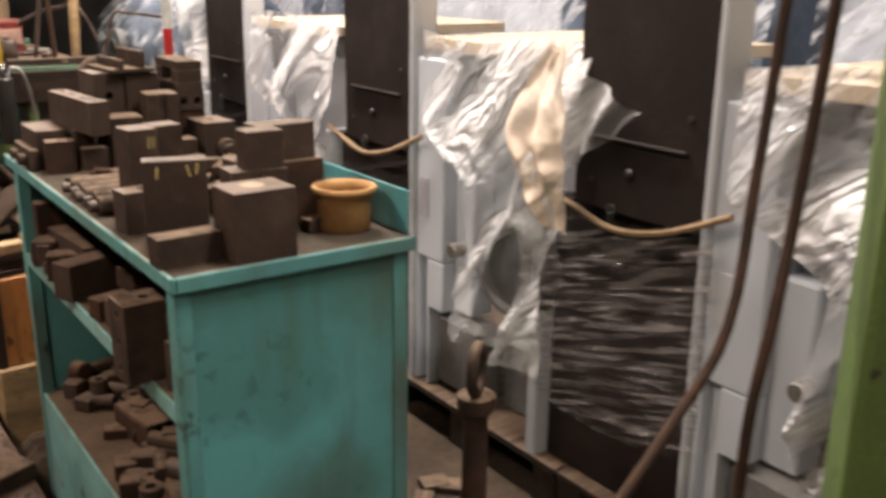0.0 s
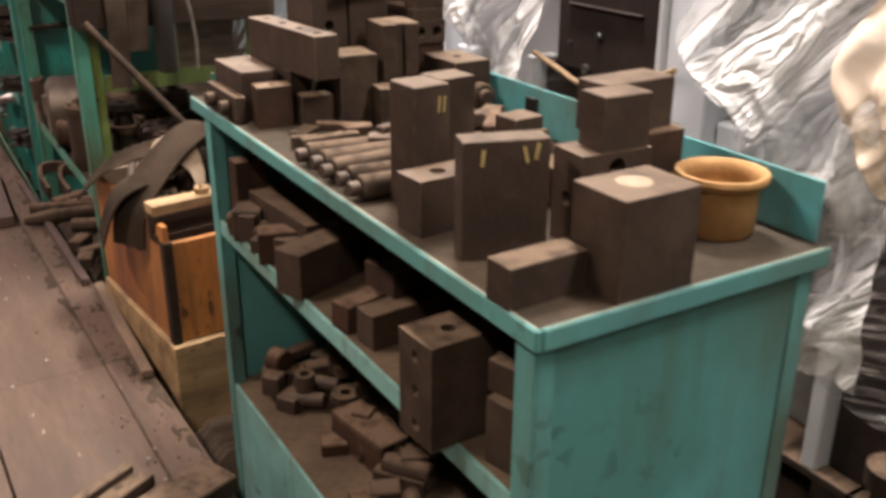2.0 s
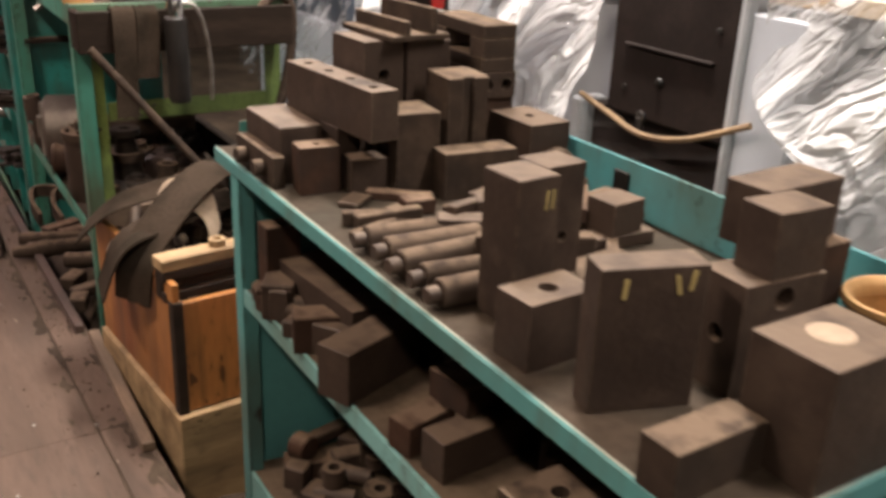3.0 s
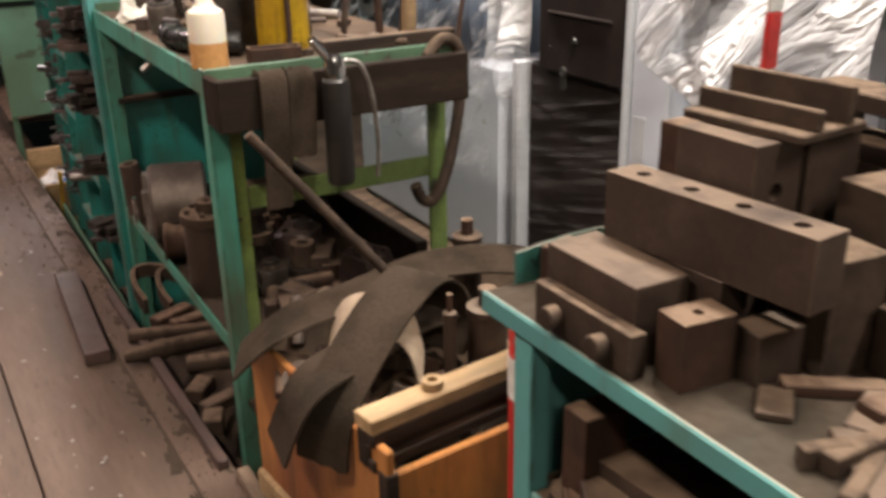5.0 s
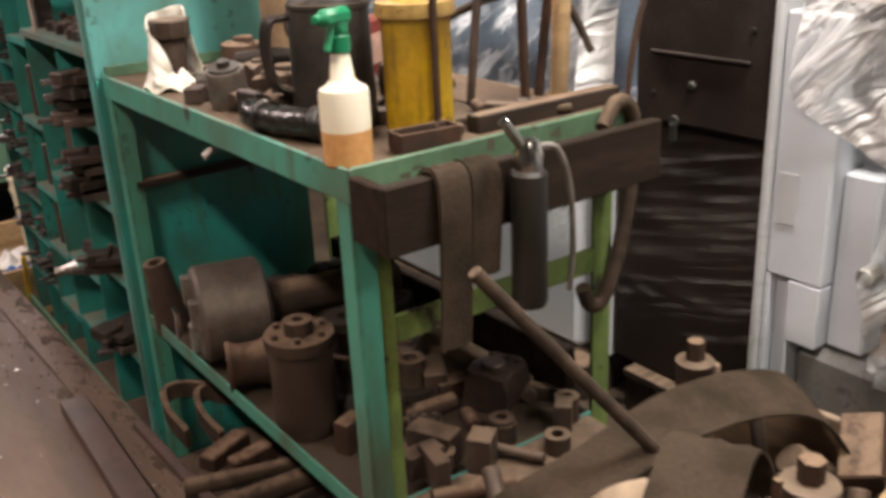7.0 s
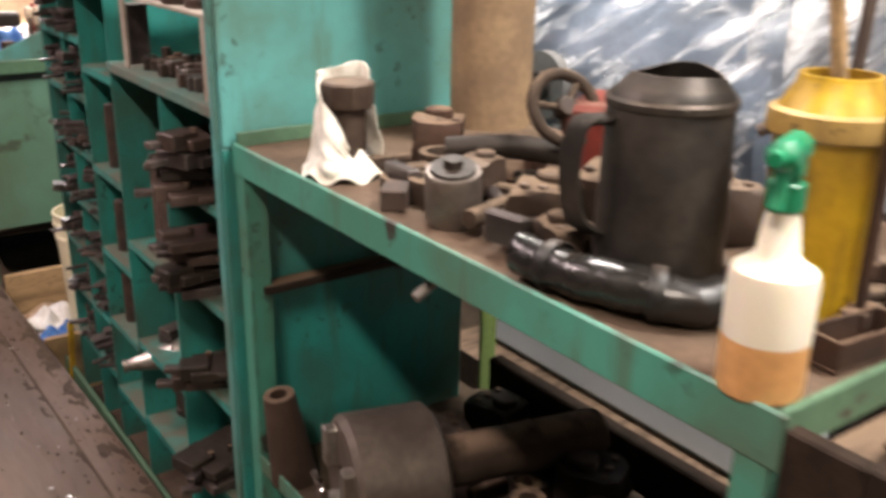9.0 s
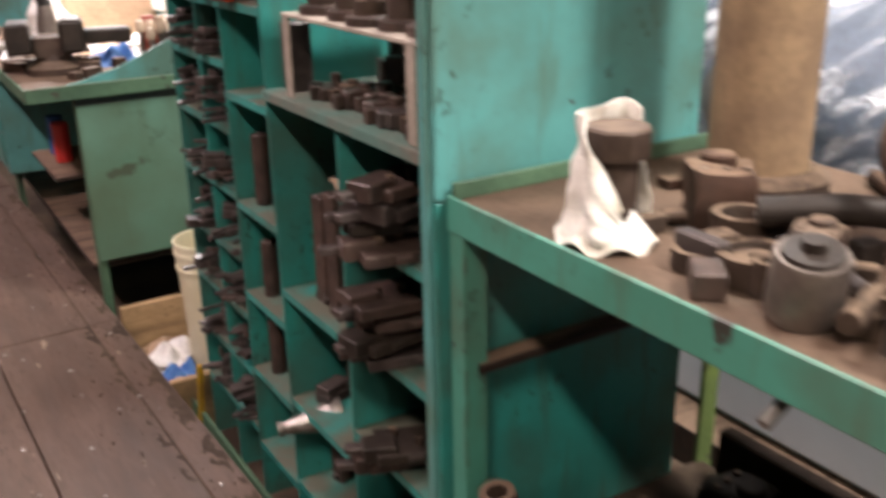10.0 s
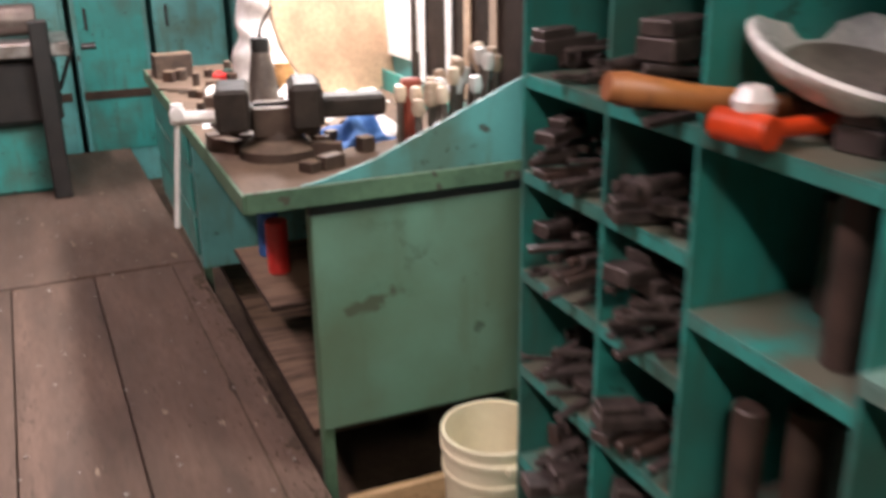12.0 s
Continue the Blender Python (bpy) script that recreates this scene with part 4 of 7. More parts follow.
rk = random.Random(11)
for i in range(58):
    x, y = rk.uniform(0.66, 0.98), rk.uniform(2.06, 2.52)
    if i < 9:
        x, y = rk.uniform(0.58, 0.72), rk.uniform(2.46, 2.62)
    if 26 < i < 38:
        x, y = rk.uniform(0.76, 0.99), rk.uniform(2.36, 2.50)
    if y < 2.20:
        y += 0.30
    l, w, h = rk.uniform(0.05, 0.15), rk.uniform(0.018, 0.05), rk.uniform(0.01, 0.032)
    solid("steel_offcut", box(l, w, h, bevel=0.002), rk.choice((DUSTY, DUSTY, RUST, STEEL)), (x, y, Z + (0.03 if i > 45 else 0.0)), rk.uniform(-40, 60),
          "dusty flat steel offcut lying on the table", "offcut", "offcuts on the shelf table")

# upper shelf
S1, S2 = 0.606, 0.141
SH = "steel parts on the table's shelves"
steel_block(0.608, 2.478, S1, 0.20, 0.072, 0.098, 22, label="large dark steel block on the middle shelf", group=SH)
steel_block(0.640, 2.70, S1, 0.10, 0.30, 0.10, 5, (("front", 1, 0.012, 0.03),), label="long dark steel bar on the middle shelf", group=SH)
steel_block(0.590, 2.86, S1, 0.075, 0.05, 0.17, 0, mat=RUST, label="upright rusty steel block in the shelf corner", group=SH)
steel_block(0.640, 2.185, S1, 0.17, 0.055, 0.07, 6, label="dark steel bar on the middle shelf", group=SH)
steel_block(0.590, 2.265, S1, 0.10, 0.05, 0.055, 14, mat=RUST, label="small rusty block on the middle shelf", group=SH)
steel_block(0.700, 2.25, S1 + 0.071, 0.17, 0.09, 0.05, 10, mat=RUST, label="rusty plate lying on shelf blocks", group=SH)
steel_block(0.547, 1.872, S1, 0.118, 0.088, 0.176, 3, (("left", 3, 0.010, 0.04), ("top", 1, 0.012, 0.04)), mat=DUSTY, label="upright drilled steel block at the shelf's edge", group=SH)
steel_block(0.625, 1.752, S1, 0.135, 0.075, 0.11, 14, label="stepped steel jaw on the middle shelf", group=SH)
steel_block(0.622, 1.756, S1 + 0.111, 0.10, 0.09, 0.05, 16, mat=DUSTY, label="dusty steel jaw top on the middle shelf", group=SH)
steel_block(0.78, 1.82, S1, 0.12, 0.14, 0.14, 0, label="dark steel block deep on the shelf", group=SH)
steel_block(0.82, 2.35, S1, 0.16, 0.2, 0.12, 0, label="dark steel block deep on the shelf", group=SH)
# bottom shelf
tube = solid("square_tube", joined(box(0.085, 0.20, 0.008), box(0.085, 0.20, 0.008, (0, 0, 0.077)), box(0.008, 0.20, 0.069, (-0.0385, 0, 0.008)), box(0.008, 0.20, 0.069, (0.0385, 0, 0.008))), RUST,
             (0.705, 2.475, S2), 9, "short rusty square steel tube, open end forward", "square tube", SH)
for i in range(104):
    low = i > 44
    x, y = rk.uniform(0.565, 0.86), rk.uniform(1.75, 2.92)
    z = S2 if low else S1
    if not low:
        x, y = rk.choice(((rk.uniform(0.555, 0.60), rk.uniform(2.54, 2.9)), (rk.uniform(0.7, 0.95), rk.uniform(1.7, 2.9))))
    k = rk.random()
    lift = rk.choice((0, 0, 0.02, 0.05)) if low else 0
    if k < 0.35:
        bm = rod(rk.uniform(0.015, 0.035), rk.uniform(0.03, 0.12), (0, 0, 0.03), (90, 0, 0), 14)
        nm, lb, ct = "steel_bush", "dirty round steel bush on a shelf", "bush"
    elif k < 0.55:
        bm = pipe(rk.uniform(0.025, 0.04), 0.014, rk.uniform(0.02, 0.06), seg=16)
        nm, lb, ct = "steel_ring", "dirty steel ring on a shelf", "ring"
    else:
        bm = box(rk.uniform(0.04, 0.14), rk.uniform(0.03, 0.07), rk.uniform(0.02, 0.08), bevel=0.003)
        nm, lb, ct = "steel_offcut", "dusty steel offcut on a shelf", "offcut"
    solid(nm, bm, rk.choice((DUSTY, RUST, STEEL, STEEL)), (x, y, z + lift), rk.uniform(-60, 80), lb, ct, SH, smooth=nm != "steel_offcut")

# ---- beside the shelf table ----
ext = thing("fire_extinguisher", (0.705, 3.15, LOW + 0.585), 0, "red fire extinguisher with a white band, standing on a box", "fire extinguisher")
part("cylinder", lathe([(0, 0), (0.052, 0), (0.056, 0.01), (0.056, 0.46), (0.045, 0.49), (0.02, 0.51), (0, 0.512)], 28), RED, ext, "", True)
part("band", lathe([(0.057, 0.33), (0.0575, 0.33), (0.0575, 0.41), (0.057, 0.41)], 28), WHITE, ext, "white paper band", True)
part("valve", joined(rod(0.016, 0.05, (0, 0, 0.50), seg=12), box(0.02, 0.05, 0.012, (0, 0.01, 0.545))), BARE, ext)
part("safety_tag", box(0.02, 0.05, 0.02, (0.06, 0.01, 0.53)), BLUE, ext, "blue tag")
solid("wooden_box", box(0.17, 0.14, 0.58, bevel=0.004), DARKWOOD, (0.71, 3.145, LOW), 0, "dark wooden box under a fire extinguisher", "box")
eye = thing("lifting_eye", (1.145, 1.50, LOW), 38, "rusty lifting eye on a screw jack standing on the ground", "eye bolt")
part("shank", lathe([(0, 0), (0.07, 0), (0.07, 0.04), (0.045, 0.06), (0.040, 0.50), (0.030, 0.56), (0.028, 0.80), (0.042, 0.81), (0.042, 0.845), (0, 0.845)], 18), RUST, eye, "", True)
part("ring", hose([(0.040 * math.cos(a * math.pi / 8), 0, 0.905 + 0.052 * math.sin(a * math.pi / 8)) for a in range(-4, 13)], 0.014, 10, 2), DUSTY, eye, "dusty ring", True)
for i in range(14):
    x, y = rk.uniform(1.2, 1.8), rk.uniform(1.2, 2.4)
    solid("wood_scrap", box(rk.uniform(0.06, 0.25), rk.uniform(0.04, 0.1), rk.uniform(0.015, 0.05)), rk.choice((DARKWOOD, PALEWOOD, DUSTY)), (x, y, LOW), rk.uniform(0, 180),
          "dirty scrap piece lying on the ground", "scrap", "scrap on the ground")
col = thing("green_column", (1.60, 0.80, LOW), 40, "olive green painted steel column with a bracket", "column")
part("web", box(0.02, 0.16, 4.88), COLGREEN, col)
for s in (-1, 1):
    part("flange", box(0.18, 0.02, 4.88, (0, s * 0.09, 0)), COLGREEN, col)
part("bracket", box(0.06, 0.05, 0.03, (-0.12, 0, 0.75)), BARE, col)
RODS = "crossing iron rods"
solid("iron_rod", hose([(1.56, 1.09, 1.9), (1.506, 1.079, 1.393), (1.465, 1.072, 1.077), (1.391, 1.045, 0.801), (1.27, 1.06, 0.62), (1.05, 1.09, 0.36), (0.86, 1.12, 0.1), (0.7, 1.14, LOW)], 0.011, 8, 4), RUST,
      label="thin bent rusty iron rod standing before a column", category="rod", group=RODS, smooth=True)
solid("iron_rod", hose([(1.60, 1.01, 1.9), (1.555, 1.011, 1.392), (1.50, 1.005, 1.0), (1.439, 0.985, 0.807), (1.41, 0.99, 0.6), (1.42, 1.0, 0.2), (1.43, 1.0, LOW)], 0.012, 8, 4), RUST,
      label="thin bent rusty iron rod standing before a column", category="rod", group=RODS, smooth=True)

# ---- the crate of belts ----
CX0, CX1, CY0, CY1 = 0.41, 1.22, 3.315, 3.92
crate = thing("plywood_crate", (0, 0, 0), 0, "open orange plywood crate full of belts and scrap parts", "crate")
part("left_side", span(CX0, CX0 + 0.018, CY0, CY1, 0.10, 0.47), ORANGEWOOD, crate)
part("near_side", span(CX0 + 0.018, CX1, CY0, CY0 + 0.018, 0.10, 0.415), ORANGEWOOD, crate)
part("far_side", span(CX0 + 0.018, CX1, CY1 - 0.018, CY1, 0.10, 0.48), PALELATH, crate, "dirty wooden far side")
part("right_side", span(CX1 - 0.018, CX1, CY0 + 0.018, CY1 - 0.018, 0.10, 0.46), PALELATH, crate)
part("bottom", span(CX0 + 0.018, CX1 - 0.018, CY0 + 0.018, CY1 - 0.018, 0.10, 0.13), DARKWOOD, crate)
# Added post, standing for a brown-black stain at the crate's corner.
part("corner_post", span(CX0 - 0.003, CX0 + 0.026, CY0 - 0.003, CY0 + 0.03, 0.09, 0.42), DARKWOOD, crate, "dark post standing in for a stain on the corner")
part("base_box", span(CX0 - 0.01, CX1 + 0.01, CY0 - 0.02, CY1 + 0.01, LOW, 0.095), PALEWOOD, crate, "pale wooden base box")
crate.matrix_basis = pose(0.432, 3.92, 0, 0, 0, 5.5) @ Matrix.Translation((-0.42, -3.92, 0))
beam = thing("slotted_beam", (0, 0, 0), 0, "pale wooden beam with a slotted steel bar, lying across the crate", "beam")
part("wood_bar", span(0.455, 1.40, 3.335, 3.395, 0.503, 0.535), PALEWOOD, beam)
part("slot_bar", joined(span(0.457, 1.38, 3.335, 3.36, 0.42, 0.445), span(0.457, 1.38, 3.335, 3.36, 0.475, 0.502), span(0.457, 1.38, 3.352, 3.362, 0.445, 0.475), span(0.457, 1.38, 3.362, 3.392, 0.42, 0.502)), DARKWOOD, beam, "dark slotted bar")
part("nut", pipe(0.022, 0.011, 0.018, (0.62, 3.365, 0.536), seg=14), PALEWOOD, beam, "", True)

beam.matrix_basis = pose(0.468, 3.35, -0.012, 0, 0, 7.5) @ Matrix.Translation((-0.455, -3.335, 0))


def ribbon(points, wide, thick=0.006, steps=7):
    """A flat strap along a smooth line; wide: its half-width vector at each point."""
    pts, ws = [Vector(p) for p in points], [Vector(w) for w in wide]

    def at(seq, t):
        i = min(int(t), len(seq) - 2)
        f = t - i
        p0, p1, p2, p3 = seq[max(i - 1, 0)], seq[i], seq[i + 1], seq[min(i + 2, len(seq) - 1)]
        return 0.5 * ((2 * p1) + (p2 - p0) * f + (2 * p0 - 5 * p1 + 4 * p2 - p3) * f * f + (3 * p1 - p0 - 3 * p2 + p3) * f ** 3)
    n = len(pts) - 1
    return grid(lambda u, v: at(pts, u * n) + at(ws, u * n) * (2 * v - 1) + Vector((0, 0, 0.003 * math.sin(21 * v + 5 * u))), n * steps, 6, thick)


W = (0.02, 0.055, 0.0)
solid("webbing_strap", ribbon([(0.37, 3.86, 0.44), (0.46, 3.80, 0.535), (0.62, 3.77, 0.58), (0.80, 3.76, 0.615), (0.98, 3.74, 0.605), (1.10, 3.70, 0.57), (1.16, 3.66, 0.48)], [(0.03, 0.06, 0.01)] * 7), WEBBING,
      label="wide worn tan webbing strap lying across the crate", category="strap", group="webbing straps", smooth=True)
solid("webbing_strap", ribbon([(0.36, 3.60, 0.36), (0.42, 3.56, 0.51), (0.56, 3.58, 0.55), (0.70, 3.62, 0.57), (0.86, 3.66, 0.56)], [(0.01, 0.075, 0.0)] * 5), WEBBING,
      label="wide brown webbing strap hanging over the crate's edge", category="strap", group="webbing straps", smooth=True)
solid("webbing_strap", ribbon([(0.425, 3.50, 0.36), (0.445, 3.50, 0.47), (0.53, 3.53, 0.57), (0.62, 3.57, 0.635), (0.71, 3.61, 0.665), (0.77, 3.625, 0.63), (0.78, 3.60, 0.55), (0.74, 3.58, 0.50)], [(0.03, -0.06, 0.0)] * 8), WEBBING,
      label="looped end of a wide tan webbing strap", category="strap", group="webbing straps", smooth=True)
solid("webbing_strap", ribbon([(0.54, 3.72, 0.50), (0.555, 3.66, 0.585), (0.60, 3.60, 0.615), (0.65, 3.54, 0.585), (0.66, 3.50, 0.50)], [(0.02, 0.03, 0.03)] * 5), DRAPE,
      label="pale loop of webbing in the crate", category="strap", group="webbing straps", smooth=True)
for x, y, z, r, h in ((0.82, 3.505, 0.44, 0.042, 0.19), (0.985, 3.86, 0.45, 0.035, 0.19), (0.725, 3.50, 0.45, 0.014, 0.19)):
    ro = thing("roller", (x, y, z), 0, "dark steel roller standing upright in the crate", "roller", "rollers in the crate")
    part("drum", lathe([(0, 0), (r, 0), (r, h * 0.8), (r * 1.08, h * 0.82), (r * 1.08, h * 0.9), (r * 0.6, h * 0.92), (0, h * 0.92)], 20), STEEL, ro, "", True)
    part("hex_end", lathe([(0, h * 0.92), (r * 0.5, h * 0.92), (r * 0.5, h * 1.12), (0, h * 1.12)], 6), RUST, ro)
solid("iron_bar", rod(0.0115, 0.68, seg=12), DUSTY, (0.442, 3.836, 0.965), 0, "long dusty iron bar leaning into the crate", "bar", smooth=True).matrix_basis = \
    Matrix.Translation((0.442, 3.836, 0.965)) @ (Vector((0.80, 3.70, 0.50)) - Vector((0.442, 3.836, 0.965))).to_track_quat("Z", "Y").to_matrix().to_4x4()
for i in range(70):
    x, y = rk.uniform(0.46, 1.17), rk.uniform(3.43, 3.88)
    if i > 45:
        x, y = rk.uniform(0.5, 1.2), rk.uniform(3.93, 4.2)
    z = 0.37 + rk.uniform(0, 0.10) if i <= 45 else rk.uniform(-0.02, 0.03)
    k = rk.random()
    if k < 0.4:
        bm, nm = rod(rk.uniform(0.012, 0.035), rk.uniform(0.06, 0.16), (0, 0, 0), (rk.uniform(0, 90), rk.uniform(0, 60), 0), 12), "scrap_pin"
    elif k < 0.6:
        bm, nm = pipe(rk.uniform(0.03, 0.055), 0.018, rk.uniform(0.02, 0.05), (0, 0, 0), (rk.uniform(-60, 60), rk.uniform(-40, 40), 0), 18), "scrap_ring"
    else:
        bm, nm = box(rk.uniform(0.05, 0.18), rk.uniform(0.03, 0.08), rk.uniform(0.02, 0.06), (0, 0, 0), 0.004, (rk.uniform(-30, 30), rk.uniform(-30, 30), 0)), "scrap_casting"
    solid(nm, bm, rk.choice((DUSTY, RUST, STEEL, DUSTY)), (x, y, z), rk.uniform(0, 180), "dirty scrap machine part in the heap", "scrap part", "scrap heap of machine parts", smooth=nm != "scrap_casting")


def mound(x0, x1, y0, y1, top, seed):
    def fn(u, v):
        e = min(1.0, 5 * min(u, 1 - u, v, 1 - v))
        n = noise.noise(Vector((9 * u, 14 * v, seed))) * 0.5 + noise.noise(Vector((30 * u, 40 * v, seed))) * 0.25
        return (x0 + (x1 - x0) * u, y0 + (y1 - y0) * v, LOW + (top - LOW) * e * (0.85 + 0.25 * n))
    return grid(fn, 30, 50)


solid("swarf_heap", mound(0.36, 1.25, 3.95, 5.6, -0.02, 2), EARTH, label="heap of oily swarf and dirt under the tables", category="dirt heap", kind="stuff", smooth=True)
solid("swarf_heap", mound(0.36, 1.2, 2.98, 3.29, -0.1, 4), EARTH, label="heap of oily swarf and dirt between table and crate", category="dirt heap", kind="stuff", smooth=True)
solid("scrap_bed", mound(0.432, 1.195, 3.335, 3.895, 0.40, 7), EARTH, label="mass of oily dirt filling the crate", category="dirt", kind="stuff", smooth=True)

# ---- on and under the green work table ----
T = BZ - 0.005
spray = thing("spray_bottle", (0.503, 4.272, T), 20, "translucent spray bottle with amber liquid and a green trigger head", "spray bottle")
part("liquid", lathe([(0, 0.0), (0.040, 0.0), (0.0455, 0.006), (0.0455, 0.066), (0.0, 0.066)], 24), LIQUID, spray, "amber liquid showing through the plastic", True)
part("bottle", lathe([(0.0455, 0.066), (0.0455, 0.128), (0.043, 0.138), (0.030, 0.146), (0.022, 0.155), (0.0175, 0.190), (0.014, 0.206), (0, 0.206)], 24), BOTTLE, spray, "cloudy white plastic", True)
head = part("trigger_head", joined(rod(0.019, 0.03, (0, 0, 0.200), seg=18), box(0.030, 0.026, 0.030, (0.002, 0, 0.228), 0.006), box(0.075, 0.030, 0.030, (-0.010, 0, 0.246), 0.010)), TRIGGER, spray, "green plastic spray head", True)
part("nozzle", rod(0.008, 0.014, (-0.047, 0, 0.262), (0, -90, 0), 12), TRIGGER, head)
part("trigger", box(0.010, 0.014, 0.05, (-0.034, 0, 0.205), 0.003, (0, 22, 0)), TRIGGER, head)

jug = thing("black_jug", (0.640, 4.545, T), 0, "tall sooty black metal jug with a strap handle", "jug")
bm = lathe([(0, 0.002), (0.086, 0.002), (0.088, 0.01), (0.082, 0.25), (0.080, 0.262), (0.072, 0.27), (0.060, 0.285), (0.056, 0.285), (0.066, 0.268), (0.074, 0.255), (0.078, 0.02), (0, 0.02)], 36)
for v in bm.verts:
    a = math.atan2(v.co.y, v.co.x)
    if v.co.z > 0.25:
        v.co.z += (v.co.z - 0.25) * (0.10 * math.sin(2 * a + 0.6) + 0.06 * math.sin(3 * a))
        v.co.x += (v.co.z - 0.25) * 0.22
    v.co += 0.0022 * Vector((noise.noise(v.co * 22), noise.noise(v.co * 25 + Vector((3, 0, 0))), 0))
part("body", bm, JUGBLACK, jug, "", True)
part("handle", ribbon([(-0.082, 0.03, 0.235), (-0.115, 0.045, 0.225), (-0.125, 0.05, 0.17), (-0.115, 0.045, 0.10), (-0.085, 0.03, 0.075)], [(0.004, -0.014, 0)] * 5, 0.006), JUGBLACK, jug, "", True)
part("collar", lathe([(0.0825, 0.243), (0.085, 0.246), (0.085, 0.254), (0.080, 0.258)], 36), JUGBLACK, jug, "", True)
roll = thing("wrapped_roll", (0, 0, 0), 0, "shiny black plastic-wrapped roll lying before a jug", "roll")
bm = hose([(0.500, 4.66, T + 0.034), (0.505, 4.58, T + 0.032), (0.525, 4.49, T + 0.036), (0.565, 4.42, T + 0.031), (0.625, 4.40, T + 0.034)], 0.030, 18, 12)
for v in bm.verts:
    v.co += 0.005 * Vector((noise.noise(v.co * 34), noise.noise(v.co * 41), 0.6 * noise.noise(v.co * 27) + 0.2))
part("film_skin", bm, GLOSSBLACK, roll, "crinkled black plastic film", True)
for c, w in (((0.505, 4.60, T + 0.034), 4), ((0.545, 4.455, T + 0.036), 38)):
    part("tape_band", lathe([(0.034, -0.010), (0.0355, -0.008), (0.0355, 0.008), (0.034, 0.010)], 20, c, (90, 0, w)), BLACK, roll, "black tape", True)
yellow = thing("yellow_oil_can", (0.735, 4.375, T), 12, "chipped yellow enamel oil can with a wide open mouth", "oil can")
part("body", lathe([(0, 0.002), (0.066, 0.002), (0.068, 0.008), (0.068, 0.235), (0.074, 0.243), (0.074, 0.250), (0.070, 0.256), (0.050, 0.29), (0.048, 0.300), (0.042, 0.300), (0.044, 0.288), (0.060, 0.25), (0.062, 0.02), (0, 0.02)], 32), YELLOW, yellow, "", True)
part("collar", lathe([(0.070, 0.228), (0.078, 0.232), (0.079, 0.240), (0.077, 0.258), (0.068, 0.262)], 32), OCHRE, yellow, "dusty ochre collar", True)
part("handle_rod", joined(rod(0.0075, 0.24, (-0.03, -0.075, 0.03), seg=10), box(0.05, 0.03, 0.02, (-0.03, -0.075, 0.015))), RUST, yellow, "rusty rod standing against the can")
part("stick", hose([(0.02, -0.02, 0.10), (-0.0, 0.0, 0.28), (-0.03, 0.03, 0.5)], 0.010, 8), PALEWOOD, yellow, "pale wooden stick in the mouth", True)
ragthing = thing("rag_wrapped_part", (0.565, 5.245, T), -18, "white rag draped round a dark steel part", "rag")


def rag(u, v):
    a = 0.3 + 4.2 * u
    r = 0.054 + 0.020 * (1 - v) ** 1.5 + 0.007 * math.sin(5 * a + 3 * v) + 0.008 * noise.noise(Vector((5 * u, 6 * v, 2)))
    z = 0.005 + 0.190 * v * (1 - 0.72 * max(0, u - 0.66) / 0.34)
    return (r * math.cos(a), r * math.sin(a), z + 0.008 * math.sin(9 * u))


part("rag", grid(rag, 40, 18, 0.003), RAG, ragthing, "creased white cotton rag", True)
part("rag_foot", grid(lambda u, v: (-0.01 + 0.075 * math.cos(2.4 + 3.6 * u) * (0.5 + 0.5 * v), 0.078 * math.sin(2.4 + 3.6 * u) * (0.5 + 0.5 * v), 0.004 + 0.04 * (1 - v) + 0.008 * math.sin(24 * u)), 36, 8, 0.003), RAG, ragthing, "", True)
part("steel_core", joined(rod(0.034, 0.13, (0, 0, 0), seg=20), lathe([(0, 0.13), (0.05, 0.13), (0.052, 0.135), (0.052, 0.172), (0.048, 0.176), (0, 0.176)], 8)), STEEL, ragthing, "dark steel fitting", True)
drum = thing("card_tube", (0.945, 5.30, T), 0, "thick brown card tube standing on a flange", "tube")
part("tube", pipe(0.086, 0.074, 0.72, (0, 0, 0.03), seg=32), TUBECARD, drum, "", True)
part("flange", lathe([(0, 0), (0.118, 0), (0.123, 0.006), (0.123, 0.03), (0.102, 0.045), (0.088, 0.045), (0.088, 0.03), (0, 0.03)], 32), DUSTY, drum, "dusty flange ring", True)
tin = thing("red_tin", (0.905, 4.915, T), 34, "dented dull red tin with a faded label", "tin")
part("tin_body", box(0.18, 0.12, 0.165, bevel=0.01), DARKRED, tin)
part("label_plate", box(0.15, 0.004, 0.075, (-0.005, -0.0615, 0.05), 0.001), PINK, tin, "faded pinkish label")
hand = thing("handwheel", (0.806, 4.92, T + 0.157), 0, "dirty steel handwheel on a valve stem", "handwheel", tilt=(58, -16))
part("stem", rod(0.012, 0.16, (0, 0, 0), (122, 0, 0), 10), RUST, hand)
part("rim", hose([(0.062 * math.cos(a * math.pi / 8), 0.062 * math.sin(a * math.pi / 8), 0) for a in range(17)], 0.011, 10, 2), DUSTY, hand, "", True)
for a in (0, 120, 240):
    part("spoke", rod(0.007, 0.06, (0, 0, 0), (90, 0, a), 8), DUSTY, hand)
part("hub", rod(0.018, 0.03, (0, 0, -0.015), seg=14), STEEL, hand, "", True)
TB = "machine parts on the work table"
cup = thing("steel_cup", (0.560, 4.90, T + 0.006), 0, "short dull steel cylinder leaning among castings", "cylinder", TB, tilt=(10, -9))
part("body", lathe([(0, 0), (0.040, 0), (0.046, 0.006), (0.046, 0.084), (0.043, 0.090), (0, 0.090)], 28), BAREDARK, cup, "", True)
